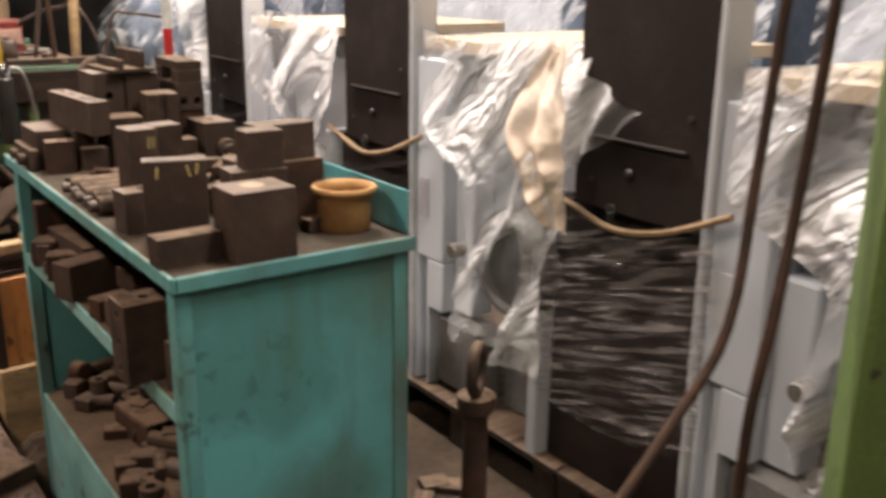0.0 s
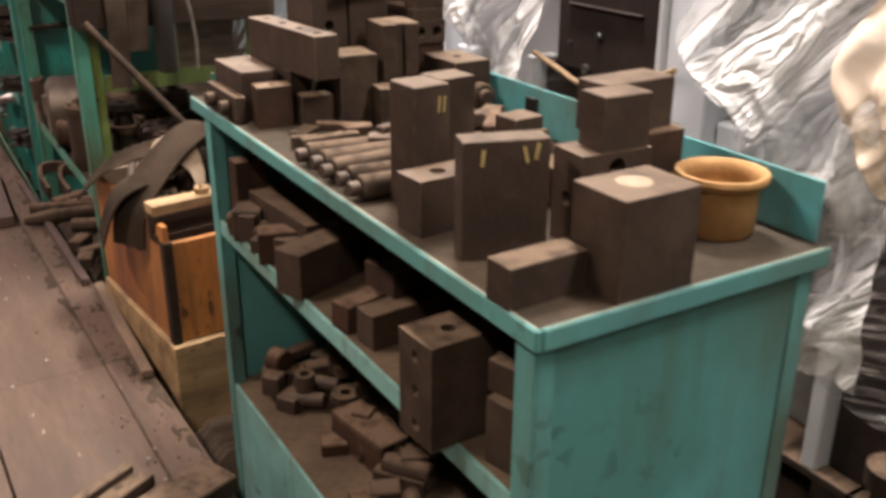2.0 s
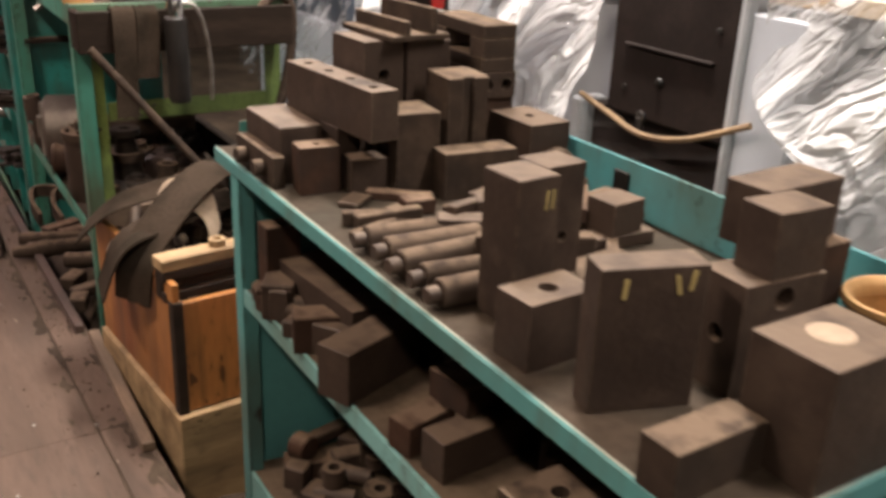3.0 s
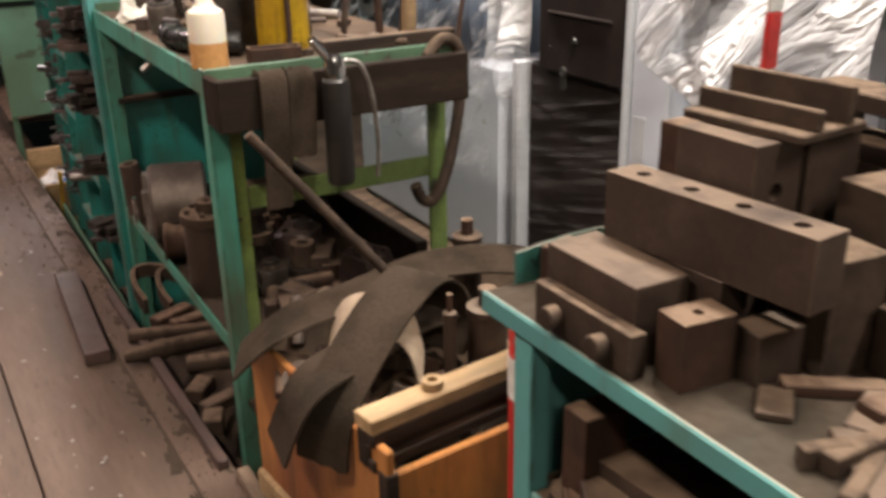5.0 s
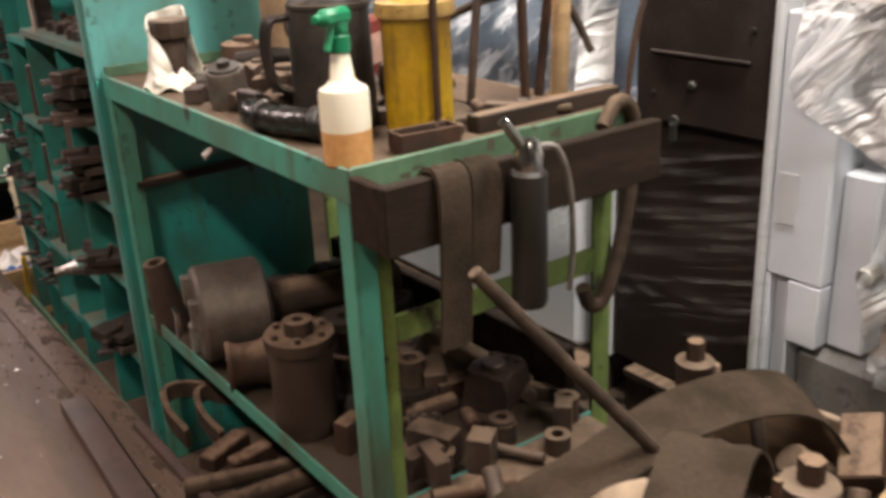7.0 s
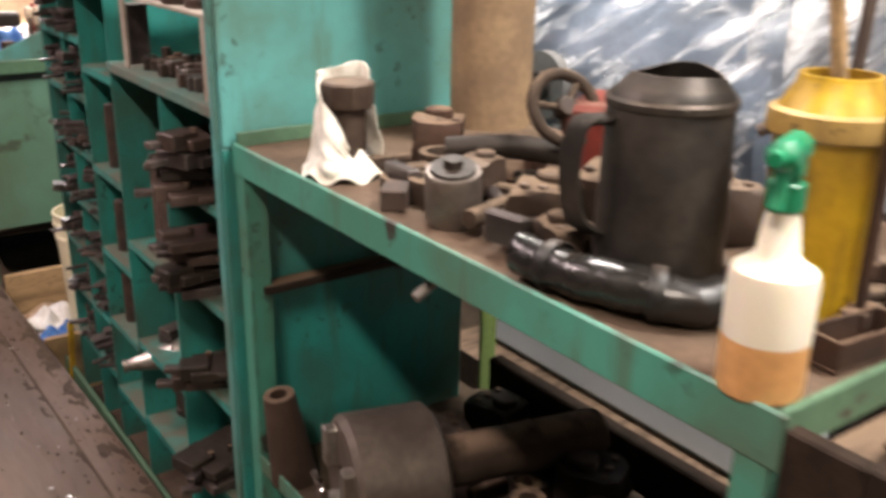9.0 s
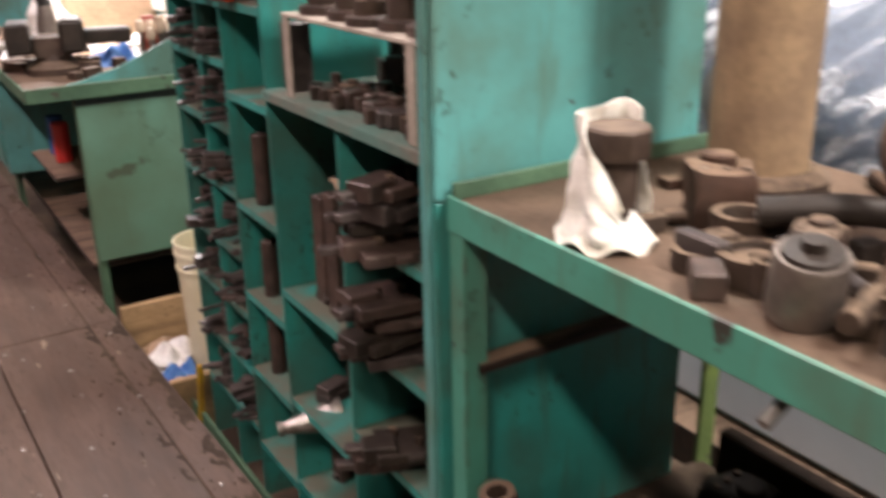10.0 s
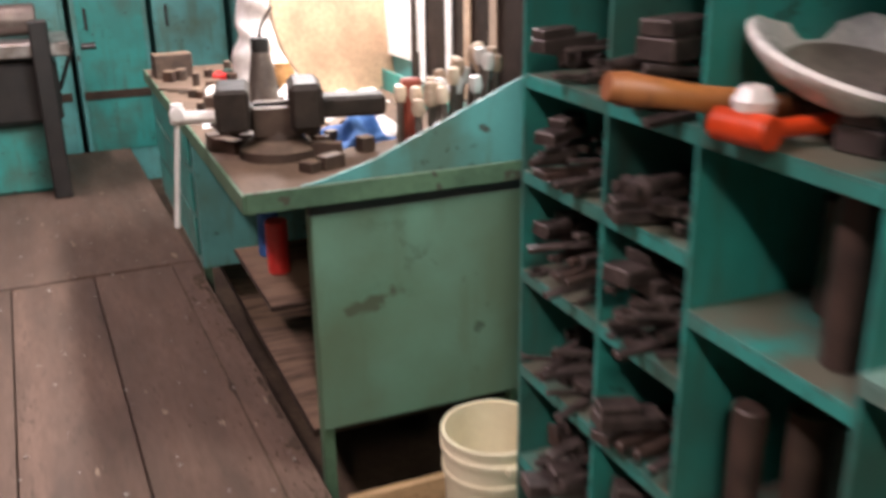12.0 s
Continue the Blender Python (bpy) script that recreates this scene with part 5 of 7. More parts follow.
# Dark cap added on the cup's unseen top so it catches no glare.
part("cap", lathe([(0, 0.0905), (0.038, 0.0905), (0.036, 0.096), (0.016, 0.097), (0.014, 0.110), (0, 0.110)], 24), IRONBLACK, cup, "black cap added over the unseen top", True)
boots = ((0.615, 5.02, 0.055, 0.04), (0.68, 5.10, 0.045, 0.06), (0.58, 5.09, 0.035, 0.03))
for x, y, r, h in boots:
    ringy = thing("bearing_ring", (x, y, T), 0, "dusty bearing ring on the work table", "ring", TB)
    part("ring", lathe([(r * 0.6, 0), (r, 0), (r * 1.02, h * 0.2), (r, h), (r * 0.7, h), (r * 0.6, h * 0.7), (r * 0.6, 0)], 24), DUSTY, ringy, "", True)


def casting(x, y, z, s, seed, mat=DUSTY, turn=0):
    bm = bmesh.new()
    bmesh.ops.create_icosphere(bm, subdivisions=3, radius=1.0)
    for v in bm.verts:
        c = v.co
        d = Vector((max(-0.72, min(0.72, c.x)), max(-0.6, min(0.6, c.y)), max(-0.55, min(0.6, c.z))))
        v.co = (d * (1 + 0.22 * noise.noise(c * 1.7 + Vector((seed, 0, 0))))) * s
    lo = min(v.co.z for v in bm.verts)
    bmesh.ops.translate(bm, vec=(0, 0, -lo), verts=bm.verts)
    t = thing("iron_casting", (x, y, z), turn, "lumpy dusty iron casting with a boss and bolts", "casting", TB)
    part("body", bm, mat, t, "", True)
    part("boss", rod(0.35 * s, 0.5 * s, (0.25 * s, 0, 0.9 * s), seg=16), mat, t, "", True)
    part("flange", box(1.7 * s, 0.5 * s, 0.22 * s, (0, 0.2 * s, 0.1 * s), 0.1 * s, (0, 6, 20 * seed)), mat, t)
    for i in range(3):
        part("bolt", rod(0.10 * s, 0.22 * s, (-0.35 * s, (i - 1) * 0.4 * s, 1.05 * s), seg=6), STEEL, t)
    return t


casting(0.625, 4.75, T, 0.075, 1, turn=30)
casting(0.575, 4.655, T, 0.055, 2, turn=80)
casting(0.74, 4.72, T, 0.085, 3, turn=10)
casting(0.74, 5.20, T, 0.08, 4, RUST, 55)
casting(0.86, 4.62, T, 0.075, 5, STEEL, 70)
casting(0.66, 4.96, T + 0.02, 0.05, 8, STEEL, 20)
for i in range(26):
    x, y = rk.uniform(0.53, 1.1), rk.uniform(4.3, 5.45)
    k = i % 3
    bm = (pipe(0.022, 0.012, rk.uniform(0.015, 0.04), seg=14) if k == 0 else rod(rk.uniform(0.008, 0.016), rk.uniform(0.06, 0.16), (0, 0, 0.014), (90, 0, 0), 10) if k == 1
          else box(rk.uniform(0.03, 0.1), rk.uniform(0.02, 0.05), rk.uniform(0.012, 0.03)))
    solid("small_part", bm, rk.choice((DUSTY, STEEL, RUST, BARE)), (x, y, T), rk.uniform(0, 180), "small dirty machine part on the work table", "machine part", TB, smooth=k < 2)

for i in range(34):
    x, y = rk.uniform(0.52, 0.80), rk.uniform(4.66, 5.14)
    k = i % 4
    bm = (pipe(rk.uniform(0.018, 0.032), 0.011, rk.uniform(0.015, 0.05), seg=14) if k == 0 else rod(rk.uniform(0.009, 0.02), rk.uniform(0.05, 0.13), (0, 0, 0.016), (90, 0, 0), 12) if k == 1
          else box(rk.uniform(0.03, 0.09), rk.uniform(0.02, 0.05), rk.uniform(0.02, 0.055), bevel=0.003))
    solid("small_part", bm, rk.choice((OILYBROWN, OILY, DUSTY, DUSTY, IRONBLACK)), (x, y, T + (0.018 if i > 22 else 0)), rk.uniform(0, 180), "small dirty machine part on the work table", "machine part", TB, smooth=k < 2)
solid("black_bar", hose([(0.66, 5.06, T + 0.075), (0.74, 4.98, T + 0.085), (0.82, 4.90, T + 0.075)], 0.022, 14), IRONBLACK, label="thick round black bar lying across castings", category="bar", smooth=True)

solid("rusty_tray", joined(box(0.13, 0.055, 0.006), box(0.13, 0.005, 0.034, (0, -0.025, 0.006)), box(0.13, 0.005, 0.034, (0, 0.025, 0.006)), box(0.005, 0.045, 0.034, (0.0625, 0, 0.006)), box(0.005, 0.045, 0.034, (-0.0625, 0, 0.006))), RUST, (0.665, 4.262, T), -6, "small rusty tray standing at the table's end", "tray")

# hanging on the end board
ED = BY0 - 0.132
for x0, dz, n in ((0.592, 0.32, 0), (0.662, 0.20, 1)):
    solid("hanging_strap", ribbon([(x0, ED + 0.07, T - 0.03), (x0, ED + 0.03, T + 0.012), (x0, ED - 0.012, T - 0.01), (x0 - 0.004, ED - 0.018, T - dz * 0.5), (x0 - 0.01, ED - 0.016, T - dz)], [(0.033, 0, 0)] * 5, 0.009), WEBBING,
          label="folded brown webbing strap hanging over the table's end", category="strap", group="straps over the table end", smooth=True)
grease = thing("grease_gun", (0.738, ED - 0.036, T - 0.275), 0, "black grease gun with steel head hanging from the table end", "grease gun")
part("barrel", lathe([(0, 0), (0.030, 0), (0.034, 0.01), (0.034, 0.255), (0.028, 0.262), (0, 0.262)], 22), BLACK, grease, "", True)
part("head", joined(lathe([(0, 0.262), (0.026, 0.262), (0.028, 0.29), (0.018, 0.315), (0, 0.315)], 16), rod(0.010, 0.075, (-0.01, 0, 0.30), (0, -38, 0), 10)), CHROME, grease, "bright steel head", True)
part("hose", hose([(0.02, 0, 0.30), (0.06, -0.01, 0.29), (0.085, -0.015, 0.22), (0.10, -0.01, 0.10), (0.10, 0, 0.0)], 0.006, 8), BARE, grease, "thin grey hose", True)
hook = thing("bent_hose", (0, 0, 0), 0, "thick brown bent hose hooked over the table's corner", "hose")
part("hose", hose([(1.06, 4.185, 1.005), (1.11, 4.20, 1.045), (1.155, 4.205, 1.035), (1.175, 4.205, 0.985), (1.17, 4.205, 0.86), (1.135, 4.205, 0.70), (1.09, 4.205, 0.605), (1.05, 4.205, 0.60), (1.025, 4.205, 0.65)], 0.017, 10), DUSTY, hook, "", True)
for x, y, r, h, lx, ly, m in ((1.10, 4.36, 0.021, 0.55, 0, 2, PALEWOOD), (1.02, 4.38, 0.011, 0.5, 1, -3, RUST), (1.13, 4.46, 0.012, 0.52, 3, 5, RUST), (0.96, 4.50, 0.010, 0.45, -4, 10, STEEL)):
    solid("upright_rod", rod(r, h, seg=12), m, (x, y, T), 0, "upright rod standing among tools on the work table", "rod", "rods on the work table", smooth=True, tilt=(lx, ly))
lever = solid("pump_lever", joined(hose([(0.93, 4.62, T + 0.16), (1.02, 4.52, T + 0.22), (1.10, 4.45, T + 0.24)], 0.010, 8), hose([(1.10, 4.45, T + 0.245), (1.15, 4.40, T + 0.22), (1.20, 4.36, T + 0.10)], 0.009, 8)), STEEL,
              label="bent dark steel pump lever on the work table", category="lever", smooth=True)

solid("bent_rod", hose([(1.19, 4.24, 1.032), (1.205, 4.245, 1.12), (1.245, 4.25, 1.24), (1.30, 4.25, 1.245), (1.46, 4.25, 1.225)], 0.007, 8, 4), RUST, label="thin rusty rod with a bent top at a table corner", category="rod", group="rods on the work table", smooth=True)

# low shelf of the work table
L = 0.271
UB = "machine parts under the work table"
chuck = thing("lathe_chuck", (0.585, 5.14, L + 0.141), -104, "heavy grey lathe chuck lying on the low shelf", "chuck", UB)
part("body", lathe([(0, -0.08), (0.10, -0.08), (0.113, -0.07), (0.115, 0.07), (0.105, 0.08), (0.03, 0.08), (0.03, 0.05), (0, 0.05)], 36, (0, 0, 0), (90, 0, 0)), BAREDARK, chuck, "", True)
part("shaft", rod(0.045, 0.34, (0, 0.07, 0), (-90, 0, 0), 20), DUSTY, chuck, "", True)
for a in (20, 140, 260):
    part("jaw", box(0.028, 0.028, 0.07, (0.065 * math.cos(radians(a)), -0.085, 0.065 * math.sin(radians(a)) - 0.03), 0.003), BARE, chuck)
part("key", joined(rod(0.006, 0.09, (0.0, -0.125, -0.05), (0, 20, 0), 8), rod(0.005, 0.06, (-0.02, -0.125, 0.02), (0, 90, 0), 8)), CHROME, chuck)
chuck.scale = (1.2, 1.2, 1.2)
motor = thing("flanged_drum", (0.552, 4.66, L), 0, "dark steel drum with a dusty bolted flange on top", "drum", UB)
part("body", lathe([(0, 0), (0.072, 0), (0.076, 0.01), (0.076, 0.20), (0, 0.20)], 28), STEEL, motor, "", True)
part("flange", pipe(0.083, 0.03, 0.025, (0, 0, 0.20), seg=28), DUSTY, motor, "dusty flange", True)
part("hub", pipe(0.034, 0.014, 0.05, (0, 0, 0.205), seg=20), DUSTY, motor, "", True)
for a in range(6):
    part("bolt", rod(0.008, 0.012, (0.062 * math.cos(a * 1.047), 0.062 * math.sin(a * 1.047), 0.225), seg=6), STEEL, motor)
motor.scale = (1, 1, 1.14)
pulley = thing("turned_pulley", (0.535, 4.93, L + 0.07), 70, "brown turned pulley lying on its side", "pulley", UB)
part("wheel", lathe([(0, -0.06), (0.065, -0.06), (0.07, -0.05), (0.058, -0.03), (0.058, 0.02), (0.07, 0.05), (0.06, 0.07), (0.025, 0.07), (0.025, 0.04), (0, 0.04)], 28, (0, 0, 0), (90, 0, 0)), RUST, pulley, "", True)
sleeve = thing("tapered_sleeve", (0.515, 5.43, L), 0, "dark tapered steel sleeve standing on the low shelf", "sleeve", UB)
part("sleeve", lathe([(0.026, 0.0), (0.054, 0.0), (0.036, 0.215), (0.034, 0.225), (0.020, 0.225), (0.020, 0.05), (0.026, 0)], 24, (0, 0, 0), (0, -8, 0)), STEEL, sleeve, "", True)
for x, y, r in ((0.83, 4.62, 0.07), (0.90, 4.85, 0.06), (0.80, 4.95, 0.065), (0.95, 5.1, 0.07)):
    g = thing("gear_hub", (x, y, L), 0, "dirty gear hub on the low shelf", "gear", UB)
    part("disc", pipe(r, 0.02, 0.04, seg=24), IRONBLACK, g, "", True)
    part("collar", pipe(r * 0.55, 0.02, 0.07, (0, 0, 0.04), seg=20), DUSTY, g, "", True)
for i in range(36):
    x, y = rk.uniform(0.55, 1.08), rk.uniform(4.3, 5.45)
    if i > 22:
        x, y = rk.uniform(0.56, 1.05), rk.uniform(4.12, 4.42)
    k = i % 3
    bm = (pipe(0.03, 0.014, rk.uniform(0.03, 0.07), seg=16) if k == 0 else rod(rk.uniform(0.012, 0.025), rk.uniform(0.06, 0.2), (0, 0, 0.02), (90, 0, 0), 12) if k == 1
          else box(rk.uniform(0.05, 0.13), rk.uniform(0.03, 0.07), rk.uniform(0.03, 0.09)))
    solid("machine_part", bm, rk.choice((STEEL, DUSTY, RUST)), (x, y, L + (0.03 if y < 4.3 else 0)), rk.uniform(0, 180), "dirty machine part lying on the low shelf", "machine part", UB, smooth=k < 2)

# Near-black iron on these castings carries the shade under the table in its colour.
for i, (x, y, s, m) in enumerate(((0.72, 4.93, 0.085, IRONBLACK), (0.86, 4.72, 0.10, OILYBROWN), (0.70, 4.55, 0.07, IRONBLACK), (0.98, 4.95, 0.10, IRONBLACK), (0.82, 5.28, 0.09, OILYBROWN), (0.98, 4.45, 0.09, OILYBROWN), (0.72, 4.40, 0.06, IRONBLACK), (1.0, 5.3, 0.09, IRONBLACK))):
    casting(x, y, L, s, 11 + i, m, 40 * i)
fun = thing("flanged_cone", (0.70, 4.70, L), 0, "dark flanged steel cone standing on the low shelf", "cone", UB)
part("cone", lathe([(0, 0), (0.085, 0), (0.09, 0.012), (0.085, 0.03), (0.06, 0.05), (0.035, 0.20), (0.04, 0.21), (0.055, 0.215), (0.055, 0.24), (0.02, 0.24), (0.02, 0.2), (0, 0.2)], 28), IRONBLACK, fun, "", True)
part("collar", pipe(0.062, 0.036, 0.03, (0, 0, 0.12), seg=20), DUSTY, fun, "dusty collar", True)
# Added plank in near-black: the dark behind the shelf is put into colour.
solid("dark_plank", box(0.04, 1.1, 0.15, bevel=0.004), BOARDBLACK, (1.10, 4.88, L), 1, "near-black plank added along the shelf's back to darken it", "plank")
solid("yellow_lath", box(0.05, 0.95, 0.05, bevel=0.004), PALELATH, (1.045, 4.90, L), 1, "dirty yellowish lath lying on the shelf's back", "lath")

# on the ground by the work table
FG = "pipes and bars by the walkway's edge"
for (x, y), (dx, dy), r, r2, ln in (((0.27, 4.815), (0.30, -0.02), 0.020, 0.036, 0.36), ((0.315, 4.955), (0.30, -0.09), 0.026, 0.026, 0.36), ((0.43, 4.66), (0.3, -0.1), 0.03, 0.03, 0.3)):
    p = thing("steel_shaft", (x, y, 0.036), math.degrees(math.atan2(dy, dx)), "dusty turned steel shaft lying across the walkway's edge", "shaft", FG)
    part("shaft", lathe([(0, 0), (r * 0.8, 0), (r, 0.008), (r2 * 0.95, 0.10), (r2, 0.11), (r2, 0.13), (r2 * 0.85, 0.14), (r2 * 0.85, ln), (0, ln)], 20, (0, 0, 0), (0, 90, 0)), DUSTY, p, "", True)
for k in range(2):
    s = 0.02 + 0.075 * k
    solid("curved_clamp", ribbon([(0.60 + s, 5.30 - s, 0.06), (0.50 + s, 5.42 - s, 0.075), (0.42 + s, 5.44 - s, 0.07), (0.395 + s, 5.36 - s, 0.04), (0.41 + s, 5.26 - s, 0.0)], [(0, 0, 0.028)] * 5, 0.018), DUSTY,
          label="thick curved iron clamp lying on the ground", category="clamp", group=FG, smooth=True)
for x, y, l, w, h, tn, m in ((0.50, 5.12, 0.16, 0.06, 0.05, 25, RUST), (0.54, 5.02, 0.14, 0.05, 0.06, 10, RUST), (0.44, 4.56, 0.10, 0.06, 0.05, 50, DUSTY), (0.47, 4.46, 0.12, 0.05, 0.04, 20, STEEL), (0.42, 4.36, 0.08, 0.06, 0.05, 70, DUSTY)):
    solid("iron_piece", box(l, w, h, bevel=0.005), m, (x, y, -0.03), tn, "dusty iron piece lying on the swarf", "iron piece", FG)
solid("iron_bar", box(0.080, 0.76, 0.045, bevel=0.003), PLANKDARK, (0.213, 5.26, 0.001), -1.8, "flat dark brown iron bar lying on the walkway", "bar")
solid("steel_channel", joined(box(0.20, 0.045, 0.014, (0, 0, 0)), box(0.20, 0.03, 0.034, (0, 0.036, 0), 0.003), box(0.20, 0.03, 0.034, (0, -0.036, 0), 0.003)), DUSTY, (0.165, 2.80, 0.001), 30, "dusty steel channel piece lying on the walkway", "steel channel")
solid("steel_slab", box(0.22, 0.12, 0.05, bevel=0.004), DUSTY, (0.320, 2.69, 0.001), 22, "thick dusty steel slab lying on the walkway's edge", "steel slab")
solid("edge_lath", box(0.035, 0.72, 0.03, bevel=0.004), PALELATH, (0.400, 3.69, 0.001), -1.0, "worn wooden lath along the walkway's edge", "lath")
solid("edge_lath", box(0.03, 1.3, 0.03, bevel=0.004), PLANKDARK, (0.358, 4.75, 0.001), 1.3, "worn wooden lath along the walkway's edge", "lath")


# ---- the blue machine behind the work table ----
bluem = thing("blue_machine", (2.05, 5.75, LOW), 0, "rounded blue machine under shiny clear plastic film", "machine")
part("pallet", span(-0.3, 0.7, -0.75, 0.85, 0, 0.14), DARKWOOD, bluem)
part("base", span(-0.15, 0.6, -0.65, 0.75, 0.14, 1.05, 0.03), MACHINE, bluem)
part("drum", lathe([(0, 0), (0.36, 0), (0.40, 0.05), (0.40, 1.15), (0.36, 1.2), (0, 1.2)], 40, (0.22, 0.7, 1.22), (90, 0, 0)), BLUEGREY, bluem, "blue rounded drum", True)
part("face_plate", lathe([(0, 0), (0.10, 0), (0.115, 0.02), (0.115, 0.06), (0, 0.06)], 28, (-0.2, 0.35, 1.25), (0, -90, 0)), DARKGREY, bluem, "", True)
part("port", rod(0.05, 0.02, (-0.26, 0.35, 1.25), (0, -90, 0), 18), BLACK, bluem, "", True)


part("film_cover", grid(lambda u, v: (0.22 - 0.45 * math.sin(min(1.0, v * 1.3) * 1.571) + 0.035 * noise.noise(Vector((6 * u, 8 * v, 3))) + 0.014 * noise.noise(Vector((26 * u, 13 * v, 5))),
                                      -0.66 + 1.5 * u, 1.22 + 0.45 * math.cos(min(1.0, v * 1.3) * 1.571) - 0.9 * max(0, v - 0.77) * 3), 46, 44), SILVERFILM, bluem, "crumpled clear film", True)

hung = solid("hanging_film", grid(lambda u, v: (1.99 + 0.05 * math.sin(17 * u + 2 * v) + 0.04 * noise.noise(Vector((6 * u, 4 * v, 2))) - 0.05 * v, 5.02 + 0.36 * u + 0.05 * v, 1.55 - 0.95 * v + 0.02 * math.sin(9 * u)), 40, 30), FILM,
             label="crumpled clear film hanging beside a machine", category="plastic film", smooth=True)

# ---- parts in the pigeonhole rack ----
RP = "machine parts in the pigeonholes"
rr = random.Random(23)


def rack_part(kind, s):
    if kind == 0:
        t = thing("clamp_block", label="dark stepped steel clamp block in a pigeonhole", category="clamp block", group=RP)
        part("body", box(0.16 * s, 0.07 * s, 0.035 * s, (0, 0, 0), 0.003), OILY, t)
        part("jaw", box(0.10 * s, 0.06 * s, 0.025 * s, (-0.03 * s, 0, 0.036 * s), 0.003), OILY, t)
    elif kind == 1:
        t = thing("threaded_bush", label="dark turned steel bush in a pigeonhole", category="bush", group=RP)
        part("bush", lathe([(0.012 * s, 0), (0.032 * s, 0), (0.034 * s, 0.01), (0.026 * s, 0.015), (0.026 * s, 0.06 * s), (0.012 * s, 0.06 * s), (0.012 * s, 0)], 18), OILY, t, "", True)
    elif kind == 2:
        t = thing("steel_key", label="flat steel bar jutting from a pigeonhole", category="steel bar", group=RP)
        part("bar", box(0.22 * s, 0.03 * s, 0.016 * s, (0, 0, 0), 0.002), OILY, t)
    elif kind == 3:
        t = thing("bolt_stud", label="steel bolt lying in a pigeonhole", category="bolt", group=RP)
        part("shank", rod(0.010 * s, 0.16 * s, (-0.08 * s, 0, 0.016 * s), (0, 90, 0), 12), OILY, t, "", True)
        part("head", rod(0.018 * s, 0.014 * s, (-0.094 * s, 0, 0.018 * s), (0, 90, 0), 6), OILY, t)
    elif kind == 4:
        t = thing("u_clamp", label="brown forked strap clamp in a pigeonhole", category="clamp", group=RP)
        part("prong", box(0.18 * s, 0.022 * s, 0.022 * s, (0, -0.024 * s, 0), 0.003), OILYBROWN, t)
        part("prong", box(0.18 * s, 0.022 * s, 0.022 * s, (0, 0.024 * s, 0), 0.003), OILYBROWN, t)
        part("bridge", box(0.03 * s, 0.07 * s, 0.022 * s, (0.09 * s, 0, 0), 0.003), OILYBROWN, t)
    elif kind == 6:
        t = thing("ring_spanner", label="dark ring-ended steel tool in a pigeonhole", category="tool", group=RP)
        part("ring", pipe(0.028 * s, 0.016 * s, 0.016 * s, (-0.09 * s, 0, 0), seg=16), OILY, t, "", True)
        part("shank", box(0.15 * s, 0.018 * s, 0.010 * s, (0.01 * s, 0, 0.003), 0.002), OILY, t)
    elif kind == 7:
        t = thing("angle_bracket", label="dirty steel angle bracket in a pigeonhole", category="bracket", group=RP)
        part("foot", box(0.09 * s, 0.05 * s, 0.012 * s, (0, 0, 0), 0.002), OILYBROWN, t)
        part("upright", box(0.012 * s, 0.05 * s, 0.06 * s, (-0.039 * s, 0, 0.012 * s), 0.002), OILYBROWN, t)
    elif kind == 8:
        t = thing("tapered_arbor", label="dark tapered steel arbor lying in a pigeonhole", category="arbor", group=RP)
        part("taper", lathe([(0, 0), (0.012 * s, 0), (0.022 * s, 0.12 * s), (0.028 * s, 0.125 * s), (0.028 * s, 0.14 * s), (0.016 * s, 0.145 * s), (0.016 * s, 0.17 * s), (0, 0.17 * s)], 16, (-0.1 * s, 0, 0.028 * s), (0, 90, 0)), OILY, t, "", True)
    elif kind == 9:
        t = thing("toothed_wheel", label="small dark toothed wheel in a pigeonhole", category="gear", group=RP)
        part("wheel", lathe([(0.01 * s, 0), (0.036 * s, 0), (0.036 * s, 0.022 * s), (0.01 * s, 0.022 * s), (0.01 * s, 0)], 18), OILY, t, "", True)
        for q in range(9):
            part("tooth", box(0.012 * s, 0.010 * s, 0.02 * s, (0.038 * s * math.cos(q * 0.698), 0.038 * s * math.sin(q * 0.698), 0.001), 0.001, (0, 0, 40 * q)), OILY, t)
    else:
        t = thing("steel_slug", label="upright dark steel slug in a pigeonhole", category="steel block", group=RP)
        part("slug", box(0.045 * s, 0.04 * s, 0.13 * s, (0, 0, 0), 0.003), OILYBROWN, t)
    return t


PROTO = []
for k in range(10):
    PROTO.append([rack_part(k, 1.0)])
FIRST = {k: True for k in range(10)}


def place_part(k, x, y, z, turn, size=1.0, lean=0.0):
    m = pose(x, y, z, 0, lean, turn) @ Matrix.Scale(size, 4)
    if FIRST[k]:
        FIRST[k] = False
        PROTO[k][0].matrix_basis = m
        return PROTO[k][0]
    return copy_thing(PROTO[k][0], m)


for c in (2, 3):
    mid = (COLS[c] + COLS[c + 1]) / 2
    for z in (1.287, 1.13, 0.955, 0.775, 0.59, 0.41, 0.23, 0.04):
        heap = rr.choice((3, 4, 5))
        for layer in range(heap):
            for j in range(4 if layer < heap - 1 else 2):
                k = rr.choice((0, 2, 3, 4, 6, 7, 8, 9, 2, 8))
                y = mid + (j - (1.5 if layer < heap - 1 else 0.5)) * 0.038 + rr.uniform(-0.008, 0.008)
                place_part(k, RX0 + 0.05 + rr.uniform(-0.05, 0.05), y, z + 0.002 + 0.022 * layer + rr.uniform(0, 0.004), rr.uniform(-28, 28) + (180 if rr.random() < 0.4 else 0), rr.uniform(0.62, 0.9), rr.uniform(-7, 7))
